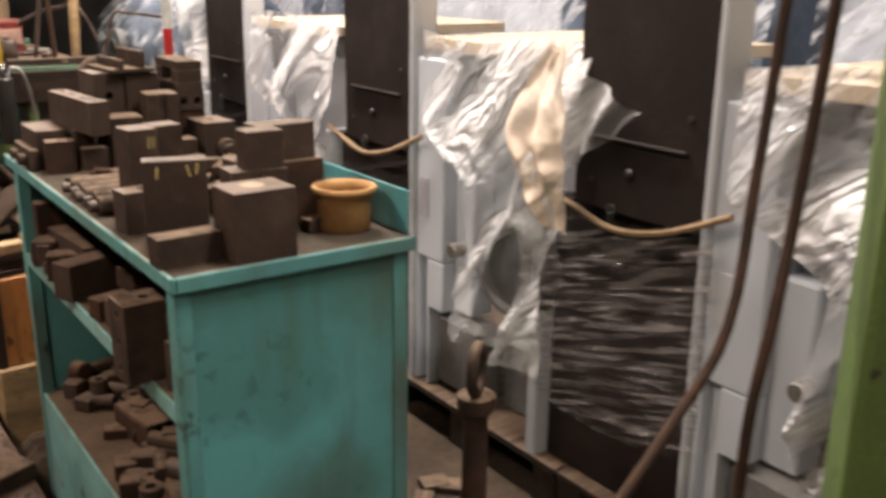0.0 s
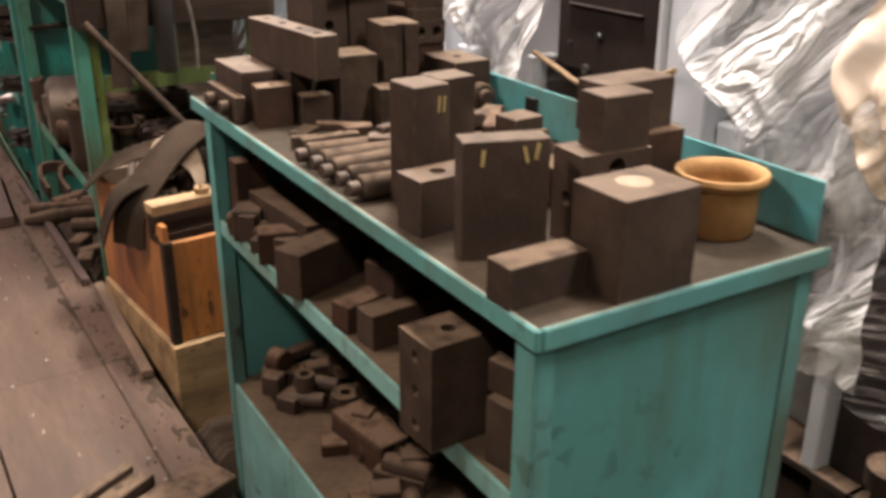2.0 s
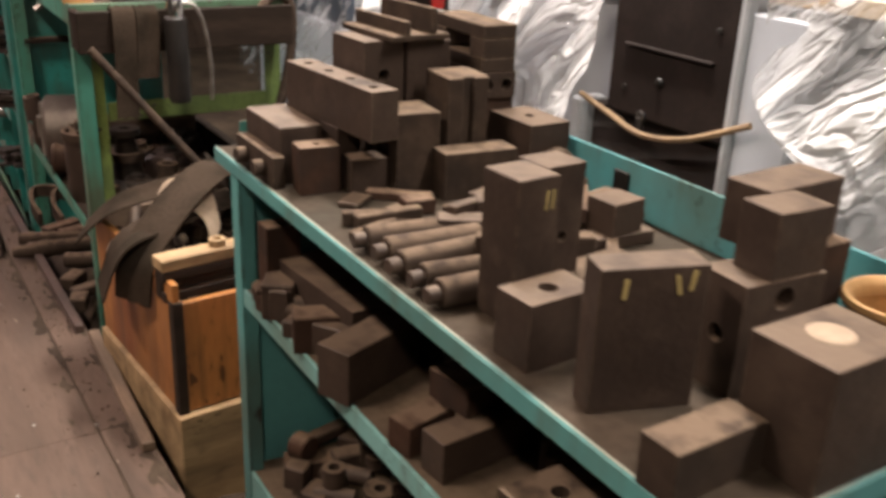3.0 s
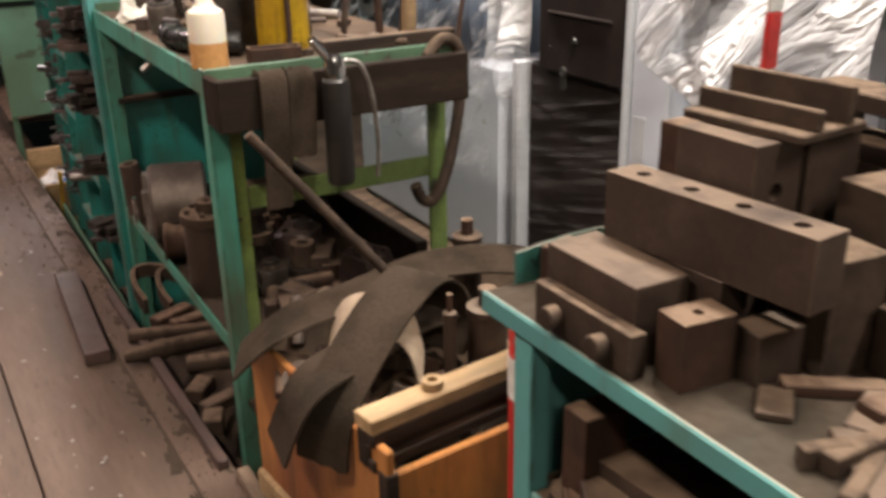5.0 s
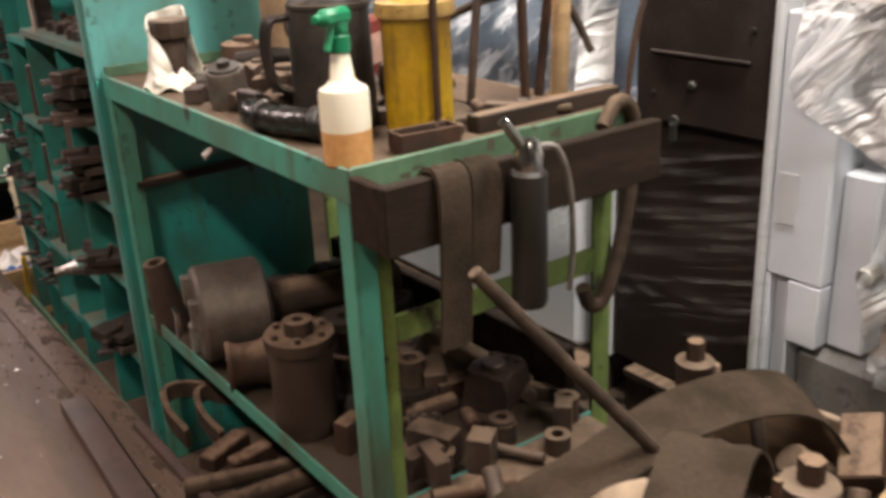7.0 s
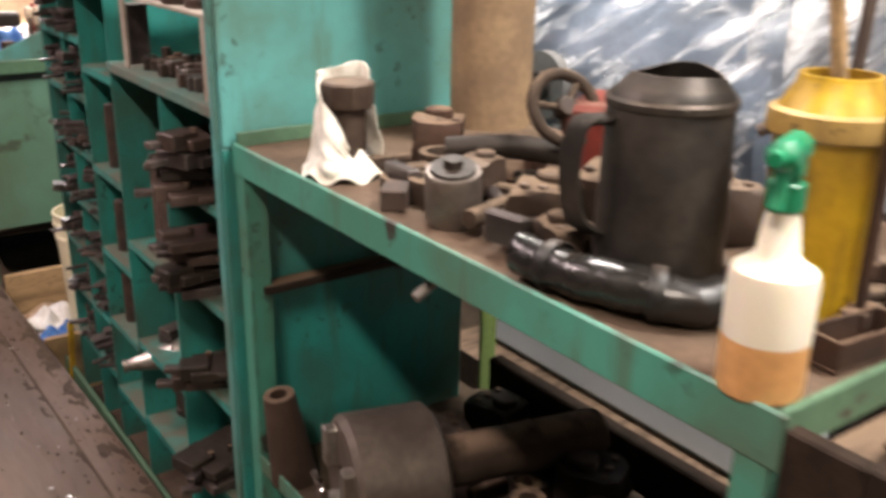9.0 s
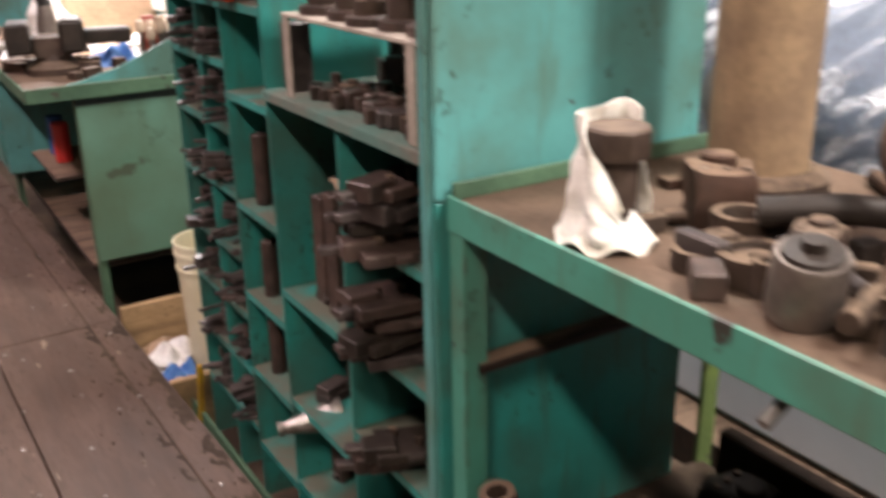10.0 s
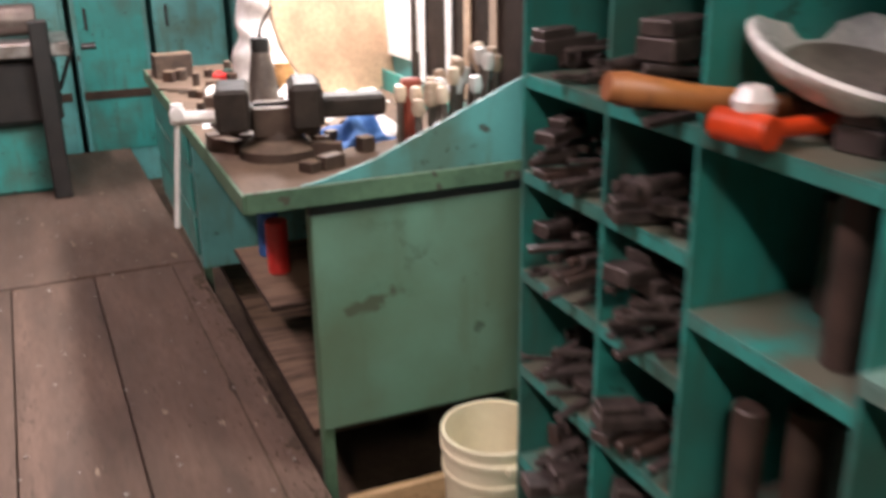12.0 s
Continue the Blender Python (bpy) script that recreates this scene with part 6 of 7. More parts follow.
for z in (1.055, 0.755, 0.49, 0.25, 0.0):
    for j in range(5):
        place_part(rr.choice((5, 5, 1, 0, 7, 9)), RX0 + rr.uniform(0.07, 0.3), COLS[1] + 0.045 + 0.048 * j, z + 0.001, rr.uniform(-10, 10))
for j, (h, r) in enumerate(((0.20, 0.025), (0.17, 0.022), (0.15, 0.03))):
    solid("steel_column", rod(r, h, seg=18), OILYBROWN, (RX0 + 0.06 + 0.05 * j, COLS[1] + 0.08 + 0.055 * j, 1.056), 0, "upright brown steel pin in a pigeonhole", "pin", RP, smooth=True)
for z0, hs in ((0.755, (0.19, 0.21, 0.15)), (0.49, (0.16, 0.12, 0.20)), (0.25, (0.17, 0.13, 0.1))):
    for j, h in enumerate(hs):
        solid("steel_column", rod(0.022 + 0.004 * (j % 2), h, seg=18), (OILYBROWN, DUSTY)[j % 2], (RX0 + 0.05 + 0.035 * j, COLS[1] + 0.20 - 0.065 * j, z0 + 0.001), 0, "upright brown steel pin in a pigeonhole", "pin", RP, smooth=True)
for z in (0.592, 0.28, 0.02):
    for j in range(5):
        place_part(rr.choice((5, 5, 0)), RX0 + rr.uniform(0.1, 0.2), 6.02 + 0.06 * j, z + 0.001, rr.uniform(-20, 20))
    for j in range(6):
        place_part(rr.choice((1, 3, 6, 7, 8, 9)), RX0 + rr.uniform(0.08, 0.3), 5.99 + 0.055 * j, z + 0.001, rr.uniform(-30, 30))
solid("steel_pillar", box(0.05, 0.045, 0.31, bevel=0.003), OILYBROWN, (RX0 + 0.12, 6.03, 0.593), 8, "tall upright steel pillar in a pigeonhole", "pillar", RP)
solid("steel_pillar", box(0.05, 0.045, 0.24, bevel=0.003), OILY, (RX0 + 0.22, 6.08, 0.593), 3, "tall upright steel pillar in a pigeonhole", "pillar", RP)
solid("steel_pillar", box(0.055, 0.05, 0.155, bevel=0.003), OILY, (RX0 + 0.06, 6.265, 1.102), 0, "upright dark steel pillar on the rack shelf", "pillar", RP)
for z in (0.87, 0.62, 0.37, 0.10):
    for layer in range(4):
        w = rr.uniform(0.11, 0.17)
        y = 5.76 + rr.uniform(-0.03, 0.05)
        mt = rr.choice((OILYBROWN, OILY, IRONBLACK))
        jaw = thing("cast_jaw", (RX0 + 0.06 + rr.uniform(-0.04, 0.03), y, z + 0.001 + 0.040 * layer), rr.uniform(-24, 24), "dark cast jaw stacked in a pigeonhole", "cast jaw", RP, tilt=(0, rr.uniform(-2, 2)))
        part("body", box(rr.uniform(0.16, 0.22), w, 0.024, bevel=0.002), mt, jaw)
        part("jaw_block", box(0.07, w * rr.uniform(0.35, 0.6), 0.038, (-0.08, rr.uniform(-0.02, 0.02), 0), 0.003), mt, jaw)
        part("cross_bar", box(0.03, w * 1.12, 0.014, (rr.uniform(-0.05, 0.04), 0, 0.006), 0.002), mt, jaw)
        for q in range(2):
            part("bolt", rod(rr.uniform(0.006, 0.011), 0.02, (-0.045 + 0.05 * q, rr.uniform(-0.03, 0.03), 0.022), seg=6), DUSTY, jaw)
        part("tongue", box(0.05, 0.026, 0.016, (-rr.uniform(0.10, 0.13), rr.uniform(-0.03, 0.03), 0.004), 0.002, (0, 0, rr.uniform(-20, 20))), OILY, jaw)
        if z < 0.5 and layer == 1:
            break
for px, py, ph in ((RX0 + 0.06, 6.10, 0.30), (RX0 + 0.13, 6.12, 0.305), (RX0 + 0.07, 6.19, 0.27), (RX0 + 0.16, 6.20, 0.29)):
    solid("steel_pillar", box(0.05, 0.045, ph, bevel=0.003), OILYBROWN, (px, py, 0.593), 6, "tall upright steel pillar in a pigeonhole", "pillar", RP)
cone = solid("steel_arbor", lathe([(0, 0), (0.020, 0), (0.020, 0.012), (0.016, 0.016), (0.042, 0.14), (0.05, 0.145), (0.05, 0.17), (0, 0.17)], 24), BARE, (RX0 - 0.07, 6.26, 0.235), -14,
             "bright conical steel arbor jutting from the rack", "arbor", smooth=True, tilt=(0, 84))
for j in range(4):
    solid("steel_pillar", box(0.05, 0.045, 0.20 + 0.03 * (j % 2), bevel=0.003), (OILY, OILYBROWN)[j % 2], (RX0 + 0.10 + 0.02 * j, 6.03 + 0.07 * j, 0.281), 5 * j, "tall upright steel pillar in a pigeonhole", "pillar", RP)
solid("oily_rag", grid(lambda u, v: (0.12 * (u - 0.5), 0.17 * (v - 0.5), 0.035 + 0.05 * math.sin(math.pi * u) * math.sin(math.pi * v) + 0.035 * noise.noise(Vector((5 * u, 6 * v, 5)))), 18, 18, 0.004), DRAPE, (RX0 + 0.13, 6.075, 0.868), 0, "crumpled tan rag on steel pillars", "rag", smooth=True)
# the stand and its shelf
FB = "flanged bushes on the stand"
for i, (x, y, r, h, m) in enumerate(((0.52, 6.13, 0.040, 0.105, STEEL), (0.53, 6.00, 0.045, 0.09, DUSTY), (0.51, 5.89, 0.040, 0.04, DUSTY), (0.53, 5.79, 0.042, 0.10, STEEL), (0.545, 5.675, 0.055, 0.30, STEEL),
                                     (0.66, 6.10, 0.035, 0.06, DUSTY), (0.66, 5.97, 0.04, 0.12, STEEL), (0.66, 5.84, 0.04, 0.09, DUSTY), (0.68, 5.72, 0.045, 0.14, STEEL))):
    b = thing("flanged_bush", (x, y, 1.287), 0, "dusty flanged steel bush standing on the stand", "bush", FB)
    part("flange", lathe([(0, 0), (r * 1.3, 0), (r * 1.32, 0.005), (r * 1.3, 0.016), (r, 0.02), (0, 0.02)], 22), OILYBROWN, b, "", True)
    part("barrel", lathe([(0, 0.02), (r * 0.86, 0.02), (r * 0.84, h), (r * 0.78, h + 0.006), (r * 0.5, h + 0.004), (r * 0.48, h - 0.02), (0, h - 0.02)], 22), m, b, "", True)
    if i in (1, 2, 6):
        part("spigot", rod(r * 0.3, 0.07, (0, 0, h - 0.02), seg=12), STEEL, b, "", True)
for i in range(11):
    y = 5.63 + 0.054 * i
    s = solid("shelf_casting", joined(box(rr.uniform(0.07, 0.12), rr.uniform(0.03, 0.046), rr.uniform(0.02, 0.04), bevel=0.003), rod(rr.uniform(0.01, 0.018), rr.uniform(0.035, 0.06), (rr.uniform(-0.02, 0.02), 0, 0.0), seg=12), box(0.03, 0.02, 0.03, (-0.045, 0.008, 0), 0.002)), rr.choice((DUSTY, OILYBROWN, OILY)), (RX0 + 0.085 + rr.uniform(-0.02, 0.03), y, 1.102), rr.uniform(-14, 14),
              "small dusty casting in a row on the shelf", "casting", "castings on the rack shelf")
# Two added rows in near-black so that the shelf's back reads dark.
for i in range(18):
    solid("dark_casting", joined(box(rr.uniform(0.05, 0.1), rr.uniform(0.04, 0.065), rr.uniform(0.05, 0.13), bevel=0.003), rod(0.016, rr.uniform(0.08, 0.14), seg=10)), rr.choice((IRONBLACK, IRONBLACK, OILYBROWN)), (RX0 + 0.27 + 0.11 * (i // 9) + rr.uniform(-0.02, 0.02), 5.65 + 0.066 * (i % 9), 1.102), rr.uniform(-20, 20), "near-black casting added to darken the shelf's back", "casting", "castings on the rack shelf")
for i in range(5):
    solid("flat_casting", box(0.12, 0.05, 0.022, bevel=0.006), DUSTY, (RX0 + 0.20, 5.66 + 0.1 * i, 1.102), rr.uniform(-20, 20), "flat dusty casting on the shelf", "casting", "castings on the rack shelf")
# top shelf of the second column
LINING = material("dull_bowl_lining", (0.24, 0.215, 0.18), 0.5, alt=(0.17, 0.15, 0.125), scale=9, bump=0.05)
pan = thing("enamel_bowl", (0.600, 6.515, 1.320), 0, "wide white enamel bowl with a grey inside, lying tilted", "bowl", tilt=(16, 2))
part("bowl", lathe([(0, 0.02), (0.10, 0.02), (0.16, 0.05), (0.176, 0.078), (0.215, 0.094), (0.226, 0.088), (0.220, 0.074), (0.180, 0.035), (0.10, 0.004), (0, 0.004)], 44), ENAMEL, pan, "", True)
part("lining", lathe([(0, 0.0215), (0.10, 0.0215), (0.150, 0.0465)], 44), LINING, pan, "dull grey lining", True)
pan.scale = (0.66, 0.66, 0.66)
mallet = thing("orange_mallet", (0.432, 6.492, 1.288), 10, "orange plastic mallet head with a white cap", "mallet")
part("head", rod(0.019, 0.075, (0, 0.055, 0.020), (90, 0, 0), 22), ORANGE, mallet, "", True)
part("cap", lathe([(0, 0), (0.022, 0.0), (0.024, 0.012), (0.015, 0.026), (0, 0.03)], 18, (0.015, 0.02, 0.037)), ENAMEL, mallet, "white cap", True)
part("handle", rod(0.011, 0.2, (0.015, 0.0, 0.020), (0, 90, -14), 12), ORANGE, mallet, "", True)
haft = thing("hammer", (0.312, 6.598, 1.289), -10, "hammer with a worn brown wooden handle on a shelf edge", "hammer")
part("handle", lathe([(0, 0), (0.016, 0.0), (0.019, 0.02), (0.015, 0.10), (0.018, 0.18), (0.013, 0.26), (0, 0.26)], 16, (0, 0.0, 0.06), (0, 100, 0)), ORANGEWOOD, haft, "", True)
part("hammer_head", box(0.03, 0.10, 0.03, (0.25, 0, 0.001), 0.005), STEEL, haft)
for j in range(7):
    place_part(rr.choice((1, 3, 0)), RX0 + 0.12 + 0.03 * j, COLS[1] + 0.11 + 0.012 * j, 1.288, rr.uniform(-20, 40))

# ---- below and on the bench ----
tray = thing("wooden_tray", (0, 0, 0), 0, "shallow wooden tray of rags and paper on the ground", "tray")
part("near_board", span(0.36, 0.78, 7.22, 7.245, LOW, -0.06), PALEWOOD, tray)
part("far_board", span(0.36, 0.78, 7.905, 7.93, LOW, -0.03), PALEWOOD, tray)
part("left_board", span(0.335, 0.36, 7.22, 7.93, LOW, -0.10), PALEWOOD, tray)
part("right_board", span(0.78, 0.805, 7.22, 7.93, LOW, -0.06), PALEWOOD, tray)
part("floor_board", span(0.36, 0.78, 7.245, 7.905, LOW, LOW + 0.04), DARKWOOD, tray)


def crumple(x, y, z, sx, sy, h, seed):
    return grid(lambda u, v: (x + sx * (u - 0.5), y + sy * (v - 0.5), z + h * (0.5 + 0.9 * noise.noise(Vector((3.5 * u, 3.5 * v, seed)))) * math.sin(math.pi * u) ** 0.5 * math.sin(math.pi * v) ** 0.5), 18, 18, 0.003)


solid("paper_scrap", crumple(0, 0, 0, 0.24, 0.22, 0.10, 1), PAPERSCRAP, (0.47, 7.72, LOW + 0.10), 20, "crumpled brown paper in the tray", "paper", smooth=True)
solid("paper_scrap", crumple(0, 0, 0, 0.22, 0.18, 0.10, 4), CARD, (0.46, 7.33, LOW + 0.12), -20, "crumpled brown card in the tray", "paper", smooth=True)
solid("paper_scrap", crumple(0, 0, 0, 0.20, 0.16, 0.08, 6), WHITE, (0.47, 7.62, LOW + 0.15), 50, "crumpled white paper in the tray", "paper", smooth=True)
solid("paper_scrap", crumple(0, 0, 0, 0.26, 0.20, 0.07, 14), PAPERSCRAP, (0.48, 7.40, LOW + 0.06), 35, "crumpled brown paper in the tray", "paper", smooth=True)
solid("paper_scrap", crumple(0, 0, 0, 0.16, 0.14, 0.06, 17), WHITE, (0.42, 7.58, LOW + 0.10), 70, "crumpled white paper in the tray", "paper", smooth=True)
solid("blue_rag", crumple(0, 0, 0, 0.15, 0.14, 0.09, 8), BLUE, (0.46, 7.47, LOW + 0.12), 10, "crumpled blue rag in the tray", "rag", smooth=True)
bucket = thing("cream_bucket", (0.652, 7.57, LOW + 0.041), 0, "cream plastic bucket with ribbed collar, standing in the tray", "bucket")
part("body", lathe([(0, 0.004), (0.105, 0.004), (0.108, 0.012), (0.128, 0.47), (0.134, 0.47), (0.134, 0.482), (0.129, 0.484), (0.130, 0.53), (0.136, 0.53), (0.136, 0.542), (0.131, 0.545), (0.131, 0.565), (0.135, 0.568), (0.135, 0.578), (0.125, 0.578), (0.118, 0.30), (0.098, 0.02), (0, 0.02)], 40), CREAM, bucket, "", True)
part("lug", box(0.03, 0.02, 0.03, (-0.02, -0.142, 0.52), 0.004), CREAM, bucket)
solid("yellow_stick", box(0.02, 0.02, 0.34, bevel=0.002), YELLOW, (0.415, 7.13, LOW), 0, "short yellow stick standing by the tray", "stick", tilt=(4, 3))

vise = thing("bench_vise", (0.34, 8.36, NZ), -12, "black bench vise with a bright screw handle", "vise")
part("base", joined(lathe([(0, 0), (0.085, 0), (0.085, 0.02), (0.055, 0.04), (0.05, 0.06), (0, 0.06)], 20), box(0.10, 0.10, 0.06, (0, 0, 0.05))), STEEL, vise, "", True)
part("fixed_jaw", box(0.07, 0.15, 0.10, (0.06, 0, 0.06), 0.012), IRONBLACK, vise)
part("moving_jaw", joined(box(0.07, 0.15, 0.09, (-0.09, 0, 0.065), 0.008), box(0.20, 0.06, 0.05, (0, 0, 0.06), 0.006)), IRONBLACK, vise)
part("anvil", box(0.14, 0.07, 0.045, (0.16, 0, 0.08), 0.008), IRONBLACK, vise)
part("screw", rod(0.014, 0.10, (-0.12, 0, 0.09), (0, -90, 0), 12), BRIGHTSTEEL, vise)
part("handle", joined(rod(0.006, 0.25, (-0.205, 0, 0.10), (0, 186, 0), 10), rod(0.013, 0.02, (-0.205, 0, 0.10), seg=10), rod(0.016, 0.03, (-0.205, -0.015, 0.10), (-90, 0, 0), 12)), BRIGHTSTEEL, vise, "bright handle hanging down")
vise.scale = (1.35, 1.35, 1.35)
flask = thing("oil_flask", (0.44, 9.0, NZ), 0, "grey metal flask with a black cap", "flask")
part("body", lathe([(0, 0), (0.048, 0), (0.050, 0.01), (0.050, 0.10), (0.034, 0.20), (0.032, 0.21), (0, 0.21)], 24), BAREDARK, flask, "", True)
part("cap", rod(0.033, 0.05, (0, 0, 0.21), seg=20), BLACK, flask, "", True)
part("spout", hose([(0, 0, 0.26), (0.01, 0.0, 0.30), (0.05, 0, 0.36)], 0.006, 8), STEEL, flask)
redb = thing("red_case", (0.46, 9.70, NZ), -20, "small red plastic case with a green lid strip", "case")
part("case", box(0.15, 0.11, 0.04, bevel=0.008), RED, redb)
part("strip", box(0.12, 0.06, 0.006, (0.02, 0.03, 0.04), 0.002), GREEN, redb)
part("tag", box(0.05, 0.035, 0.004, (0.03, 0.0, 0.046), 0.001), WHITE, redb)
solid("wood_block", box(0.16, 0.09, 0.10), DUSTY, (0.25, 9.95, NZ), 5, "dusty block at the bench's far end", "block")
for i in range(5):
    solid("file", joined(box(0.012, 0.26, 0.010, (0, 0, 0.002)), rod(0.012, 0.08, (0, -0.13, 0.012), (90, 0, 0), 10)), (STEEL, DUSTY)[i % 2], (0.26 + 0.04 * i, 9.55 - 0.03 * i, NZ), 60 + 14 * i, "file lying on the bench", "file", "files on the bench")
for i, (x, y, sx, sy, m) in enumerate(((0.60, 8.85, 0.30, 0.24, WHITE), (0.55, 8.70, 0.24, 0.2, WHITE), (0.66, 8.66, 0.20, 0.16, PAPERSCRAP), (0.60, 8.52, 0.16, 0.12, WHITE), (0.25, 8.55, 0.13, 0.10, WHITE), (0.70, 8.20, 0.18, 0.14, WHITE), (0.52, 8.30, 0.16, 0.14, CARD), (0.68, 9.0, 0.22, 0.2, WHITE), (0.36, 9.1, 0.12, 0.10, WHITE), (0.80, 8.75, 0.2, 0.2, WHITE))):
    solid("paper_sheet", crumple(0, 0, 0, sx, sy, 0.05, 10 + i), m, (x, y + 0.32, NZ + 0.002), 20 * i, "crumpled paper lying on the bench", "paper", "papers on the bench", smooth=True)
solid("blue_rag", crumple(0, 0, 0, 0.20, 0.18, 0.10, 21), BLUE, (0.60, 8.46, NZ + 0.001), 15, "crumpled blue rag on the bench", "rag", smooth=True)
bag = solid("white_bag", grid(lambda u, v: ((0.13 + 0.03 * noise.noise(Vector((4 * u, 5 * v, 1)))) * math.cos(6.2832 * u) * (1.02 - 0.45 * v), (0.17 + 0.05 * noise.noise(Vector((4 * u, 5 * v, 7)))) * math.sin(6.2832 * u) * (1.02 - 0.35 * v), 0.36 * v + 0.02 * noise.noise(Vector((9 * u, 9 * v, 3))) * v), 36, 22), WHITE,
            (0.58, 9.62, NZ + 0.002), 0, "crumpled white bag standing on the bench", "bag", smooth=True)
cupo = thing("amber_jar", (0.62, 9.45, NZ), 0, "small amber jar on the bench", "jar")
part("jar", lathe([(0, 0), (0.04, 0), (0.045, 0.01), (0.045, 0.07), (0.035, 0.085), (0.035, 0.10), (0, 0.10)], 20), COPPER, cupo, "", True)
brush = thing("red_brush", (0.71, 8.25, NZ), 0, "red-handled brush standing on the bench", "brush")
part("handle", box(0.06, 0.04, 0.21, bevel=0.008), BRICKRED, brush)
disc = thing("card_disc", (0.93, 9.25, NZ), 0, "round beige card disc leaning on the bench's back", "card disc", tilt=(0, 0))
part("rim", lathe([(0.34, -0.001), (0.346, -0.001), (0.346, 0.013), (0.34, 0.013)], 44, (-0.10, 0.0, 0.325), (82, 0, 22)), PAPERSCRAP, disc, "frayed card rim")
part("disc", lathe([(0, 0), (0.34, 0), (0.34, 0.012), (0, 0.012)], 44, (-0.10, 0.0, 0.325), (82, 0, 22)), CARD, disc)
TL = "tools standing along the bench's side board"
for i in range(26):
    x, y = 0.66 + 0.0115 * i + rr.uniform(-0.01, 0.01), 8.05 + rr.uniform(0, 0.25)
    h = 0.055 + 0.38 * (x - 0.5) + rr.uniform(0.0, 0.05)
    tl = thing("hand_tool", (min(x, 0.92), y, NZ), rr.uniform(0, 360), "upright hand tool with a knobbed grip on the bench", "tool", TL, tilt=(rr.uniform(-8, 8), rr.uniform(-8, 8)))
    part("shaft", rod(0.010, h, seg=10), BAREDARK, tl, "", True)
    part("grip", lathe([(0, h), (0.014, h), (0.020, h + 0.02), (0.016, h + 0.045), (0, h + 0.05)], 14), rr.choice((DRAPE, BRIGHTSTEEL, SLAB)), tl, "", True)
for i in range(48):
    solid("bench_part", rr.choice((0, 1)) and box(rr.uniform(0.04, 0.1), rr.uniform(0.02, 0.06), rr.uniform(0.015, 0.05)) or rod(rr.uniform(0.01, 0.03), rr.uniform(0.02, 0.06), seg=14), rr.choice((STEEL, DUSTY, RUST)),
          (rr.uniform(0.2, 0.58), rr.uniform(8.08, 8.6) if i < 20 else rr.uniform(8.6, 10.0), NZ), rr.uniform(0, 180), "dirty small part lying on the bench", "machine part", "parts on the bench")
solid("red_bottle", rod(0.035, 0.17, seg=16), RED, (0.33, 8.45, 0.476), 0, "red bottle on the shelf under the bench", "bottle", smooth=True)
solid("blue_bottle", rod(0.035, 0.17, seg=16), BLUE, (0.34, 8.62, 0.476), 0, "blue bottle on the shelf under the bench", "bottle", smooth=True)
board = thing("paper_board", (1.02, 9.0, 0), 0, "white papers pinned on the wall panel behind the bench", "notice papers")
for i, (y, z, sy, sz) in enumerate(((10.15, 0.93, 0.5, 0.8), (9.62, 0.95, 0.44, 0.7), (9.18, 1.0, 0.34, 0.6), (8.82, 1.05, 0.26, 0.5))):
    part("paper", box(0.003, sy, sz, (0, y - 9.0, z), 0.0005, (0, 0, 2 * i)), WHITE, board)
# Added board: stands for the dark brown background beside the card disc.
backboard = thing("tool_board", (0, 0, 0), 0, "dark board added behind the bench, with pale strips", "board")
part("board", span(1.006, 1.015, 8.02, 9.02, 0.88, 1.75), BOARDBLACK, backboard)
for y, z1, m in ((8.86, 1.70, WHITE), (8.62, 1.70, WHITE), (8.47, 1.55, PAPERSCRAP), (8.28, 1.70, DRAPE)):
    part("strip", span(0.998, 1.004, y, y + 0.05, 0.95, z1, 0.001), m, backboard, "pale hanging strip")
structure("wall_panel", span(1.03, 1.06, 7.7, 13.2, LOW, 2.3, 0.004), PALEGREEN, "green painted sheet wall behind the bench")
# Housing for the added bench lamp.
strip2 = thing("bench_strip_light", (0.78, 9.4, 2.07), 0, "white strip light added over the bench, out of view", "lamp")
part("housing", span(-0.06, 0.075, -0.5, 0.5, 0, 0.05), ENAMEL, strip2)
for by in (-0.4, 0.4):
    part("bracket", span(0.0, 0.27, by - 0.02, by + 0.02, 0.05, 0.07), ENAMEL, strip2)

# ---- far end of the walkway ----
lathe_m = thing("old_lathe", (-0.42, 11.35, 0.004), 0, "black old machine tool with grey slides", "machine tool")
part("pedestal", span(-0.30, 0.16, 0.2, 0.9, 0, 0.42, 0.02), GREEN, lathe_m, "dark green pedestal")
part("body", span(-0.55, 0.22, 0.1, 1.0, 0.42, 0.78, 0.03), BLACK, lathe_m)
part("slide", span(-0.6, 0.30, 0.05, 0.6, 0.80, 0.88, 0.01), BARE, lathe_m)
part("spindle", rod(0.09, 0.7, (-0.55, 0.35, 0.98), (0, 90, 0), 24), BAREDARK, lathe_m, "", True)
part("crank", joined(rod(0.012, 0.3, (0.22, 0.2, 0.60), (30, 20, 0), 10), rod(0.02, 0.08, (0.36, 0.1, 0.84), (0, 90, 0), 12)), BLACK, lathe_m)
part("column", span(0.10, 0.20, 0.0, 0.12, 0.0, 1.0, 0.01), BLACK, lathe_m)
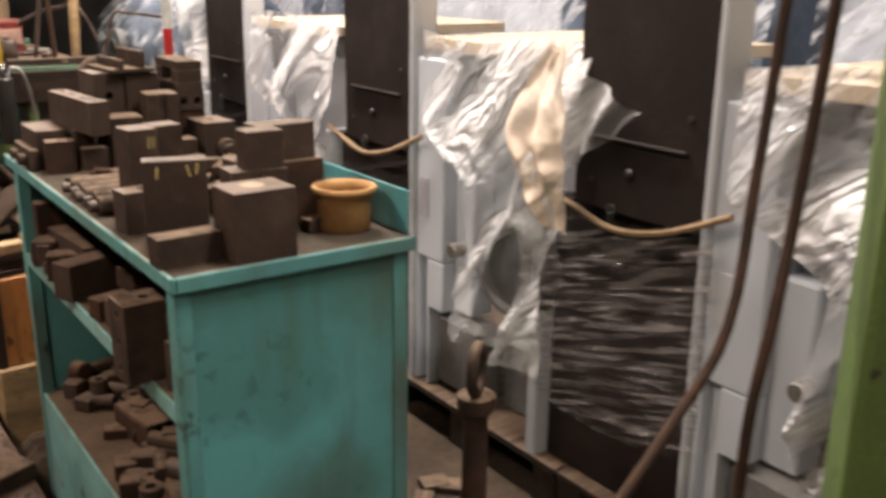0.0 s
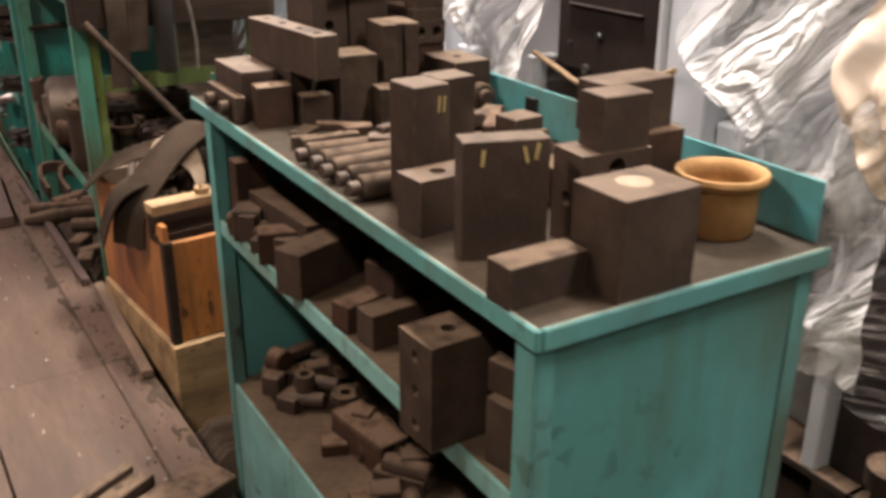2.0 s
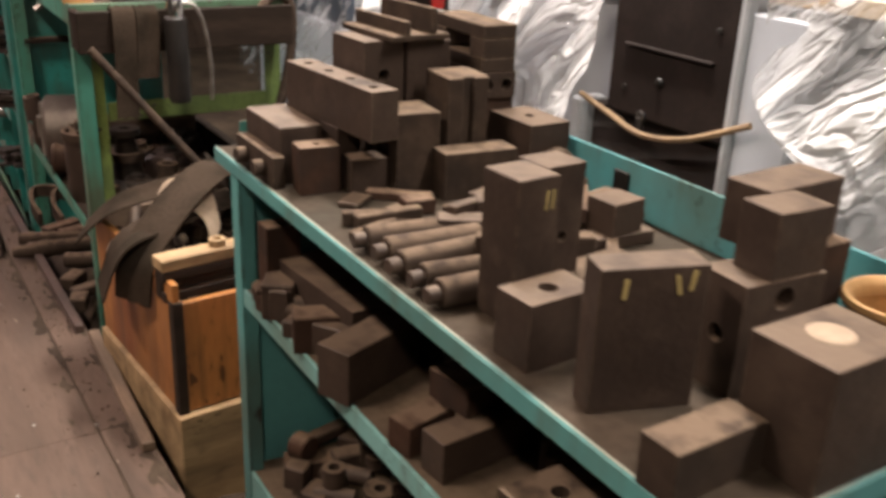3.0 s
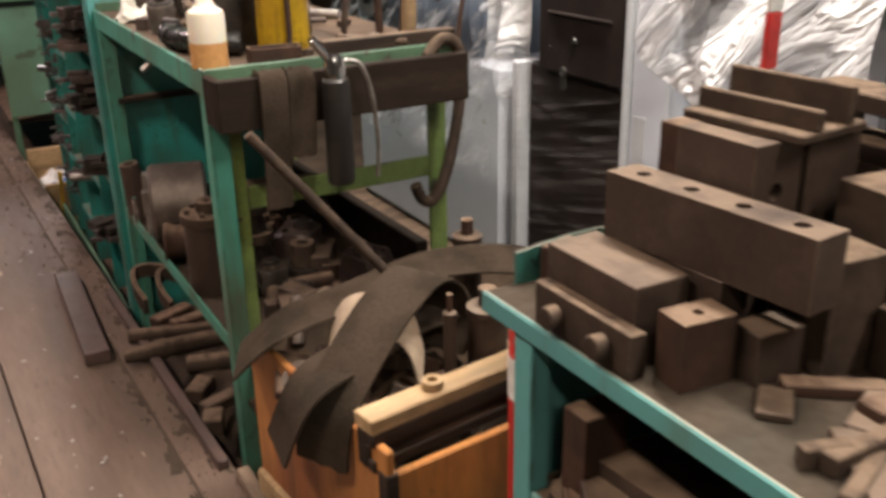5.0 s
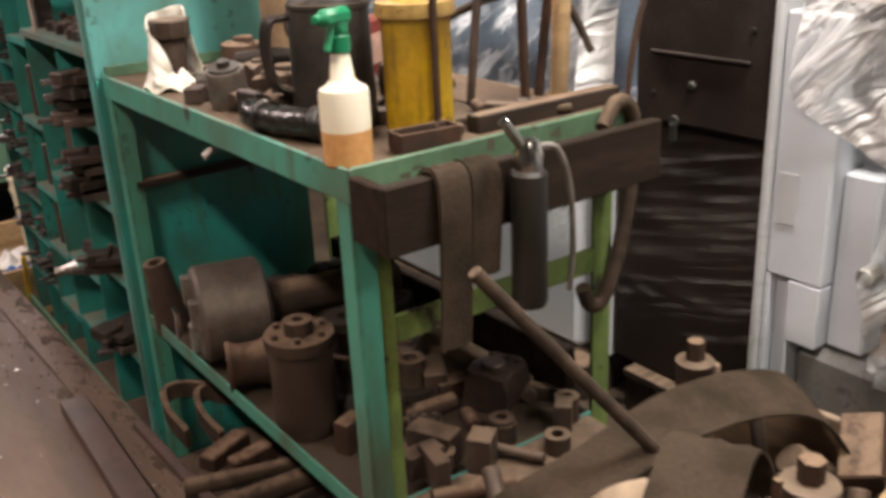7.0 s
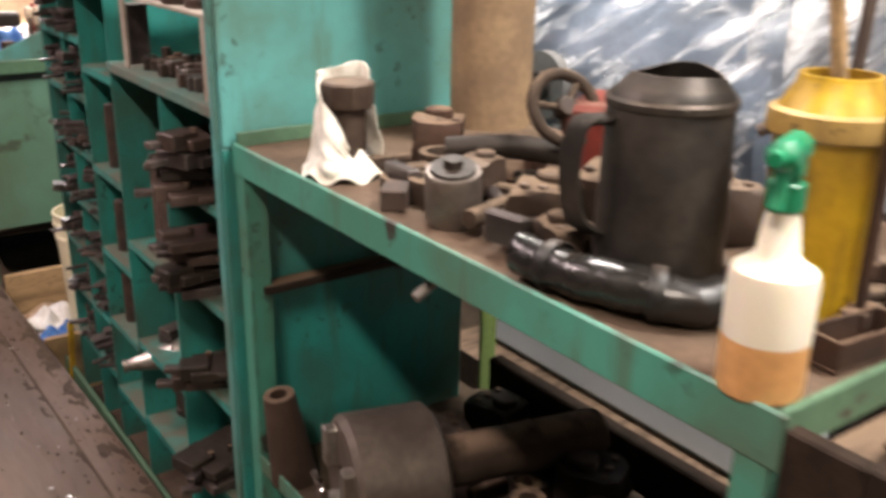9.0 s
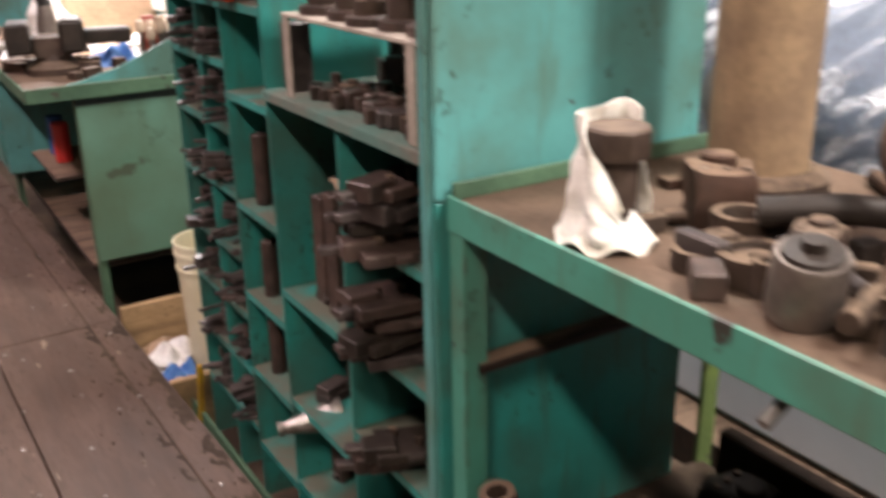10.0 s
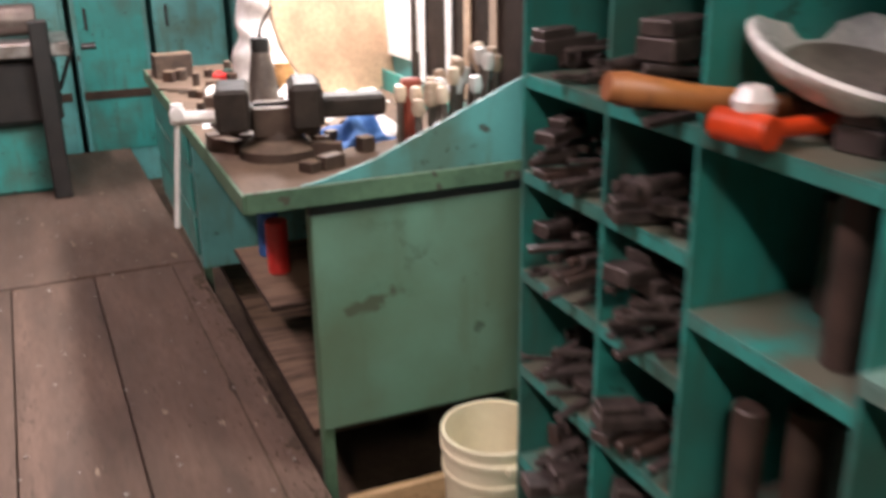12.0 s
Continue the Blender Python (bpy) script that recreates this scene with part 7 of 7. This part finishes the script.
for i, (x0, x1) in enumerate(((-0.75, -0.10), (-0.06, 0.44), (0.48, 0.98))):
    cb = thing("green_locker", (0, 12.72, LOW), 0, "green painted steel locker at the walkway's end", "locker", "lockers at the far end")
    part("carcass", span(x0, x1, 0, 0.5, 0, 2.2, 0.006), PALEGREEN, cb)
    part("locker_door", span(x0 + 0.03, x1 - 0.03, -0.012, -0.002, 0.25, 2.1, 0.004), GREEN if i % 2 else PALEGREEN, cb)
    part("kick_board", span(x0 + 0.02, x1 - 0.02, -0.02, -0.002, 0.62, 0.68, 0.002), DUSTY, cb)
    part("locker_handle", span(x0 + 0.08, x0 + 0.10, -0.03, -0.013, 1.1, 1.25, 0.003), BLACK, cb)
structure("wall_far", span(-6.2, 1.03, 13.5, 13.6, LOW, 4.6, 0), WALLPAINT, "plain grey wall past the lockers")

# ---- metal chips scattered on the walkway ----
chips = bmesh.new()
rc = random.Random(9)
for i in range(420):
    x, y = rc.uniform(-1.2, 0.36), rc.uniform(1.0, 11.5)
    if x > 0.47 - 0.0233 * y:
        continue
    s, a, t = rc.uniform(0.003, 0.010), rc.uniform(0, 6.28), rc.uniform(0.001, 0.004)
    p = [chips.verts.new((x + s * math.cos(a + k), y + s * 0.8 * math.sin(a + k), 0.003 + t * (1 + (k > 3)))) for k in (0, 1.3, 2.6, 4.4)]
    chips.faces.new(p)
solid("metal_chips", chips, BARE, label="scattered bright metal chips on the walkway boards", category="metal chips", kind="stuff")
grit = bmesh.new()
for i in range(700):
    y = rc.uniform(1.2, 9.5)
    x = 0.49 - 0.0233 * y - abs(rc.gauss(0, 0.11))
    s, a = rc.uniform(0.002, 0.006), rc.uniform(0, 6.28)
    c = [grit.verts.new((x + s * math.cos(a + 2.09 * k), y + s * math.sin(a + 2.09 * k), 0.0)) for k in range(3)] + [grit.verts.new((x, y, s * 1.1))]
    for f in ((0, 1, 3), (1, 2, 3), (2, 0, 3)):
        grit.faces.new([c[k] for k in f])


def edge_dirt(u, v):
    y = 1.0 + 8.8 * v
    off = 0.17 * u
    n = noise.noise(Vector((off * 14, y * 7, 4))) + 0.7 * noise.noise(Vector((off * 40, y * 22, 8))) + 0.5 * noise.noise(Vector((off * 70, y * 40, 1)))
    return (0.493 - 0.0233 * y - off, y, 0.0010 + 0.0045 * (-0.10 + 1.0 * n - 9.0 * off) - 0.006 * (u < 0.001))


solid("edge_dirt", grid(edge_dirt, 30, 420), EARTH, label="oily dirt trodden along the walkway's edge", category="dirt", kind="stuff", smooth=True)
solid("floor_grit", grit, DUSTY, label="crumbs of dirt along the walkway's edge", category="grit", kind="stuff")


# ---- the raised walkway of boards (its edge runs 1.3 degrees off the tables) ----
walkway = tagged(new("walkway_floor"), "raised walkway of brown trodden boards scattered with metal chips", kind="structure")
walkway.matrix_basis = pose(0.497, 0, 0, 0, 0, 1.335)
BOARDS = [(-0.112, 0.0), (-0.455, -0.115), (-0.80, -0.458), (-1.16, -0.803), (-1.55, -1.164), (-1.95, -1.554), (-2.6, -1.954)]
CUTS = [-5.5, -2.4, 0.55, 3.50, 7.75, 9.99, 12.5]
_rb = random.Random(5)
SHIFT = {(b, c): 0.0 if b < 2 or c in (-5.5, 9.99, 12.5) else _rb.uniform(-0.25, 0.25) for b in range(len(BOARDS)) for c in CUTS}
for bi, (u0, u1) in enumerate(BOARDS):
    for c0, c1 in zip(CUTS, CUTS[1:]):
        if c0 == 9.99 and bi > 0:
            continue
        lift = 0.0 if bi == 0 else _rb.uniform(-0.004, 0.0)
        part("board", span(u0, u1 - 0.003, c0 + SHIFT[bi, c0], c1 + SHIFT[bi, c1] - 0.006, -0.045 + lift, lift, 0.002), PLANK, walkway)
part("board", span(-2.6, -0.002, 9.997, 12.5, -0.04, 0.004, 0.004), PLANK, walkway)
part("bearer", span(-0.16, -0.08, -5.5, 12.45, LOW, -0.052), DARKWOOD, walkway)
part("bearer", span(-1.7, -1.6, -5.5, 12.45, LOW, -0.052), DARKWOOD, walkway)
part("bearer", span(-2.6, -2.5, -5.5, 12.45, LOW, -0.052), DARKWOOD, walkway)
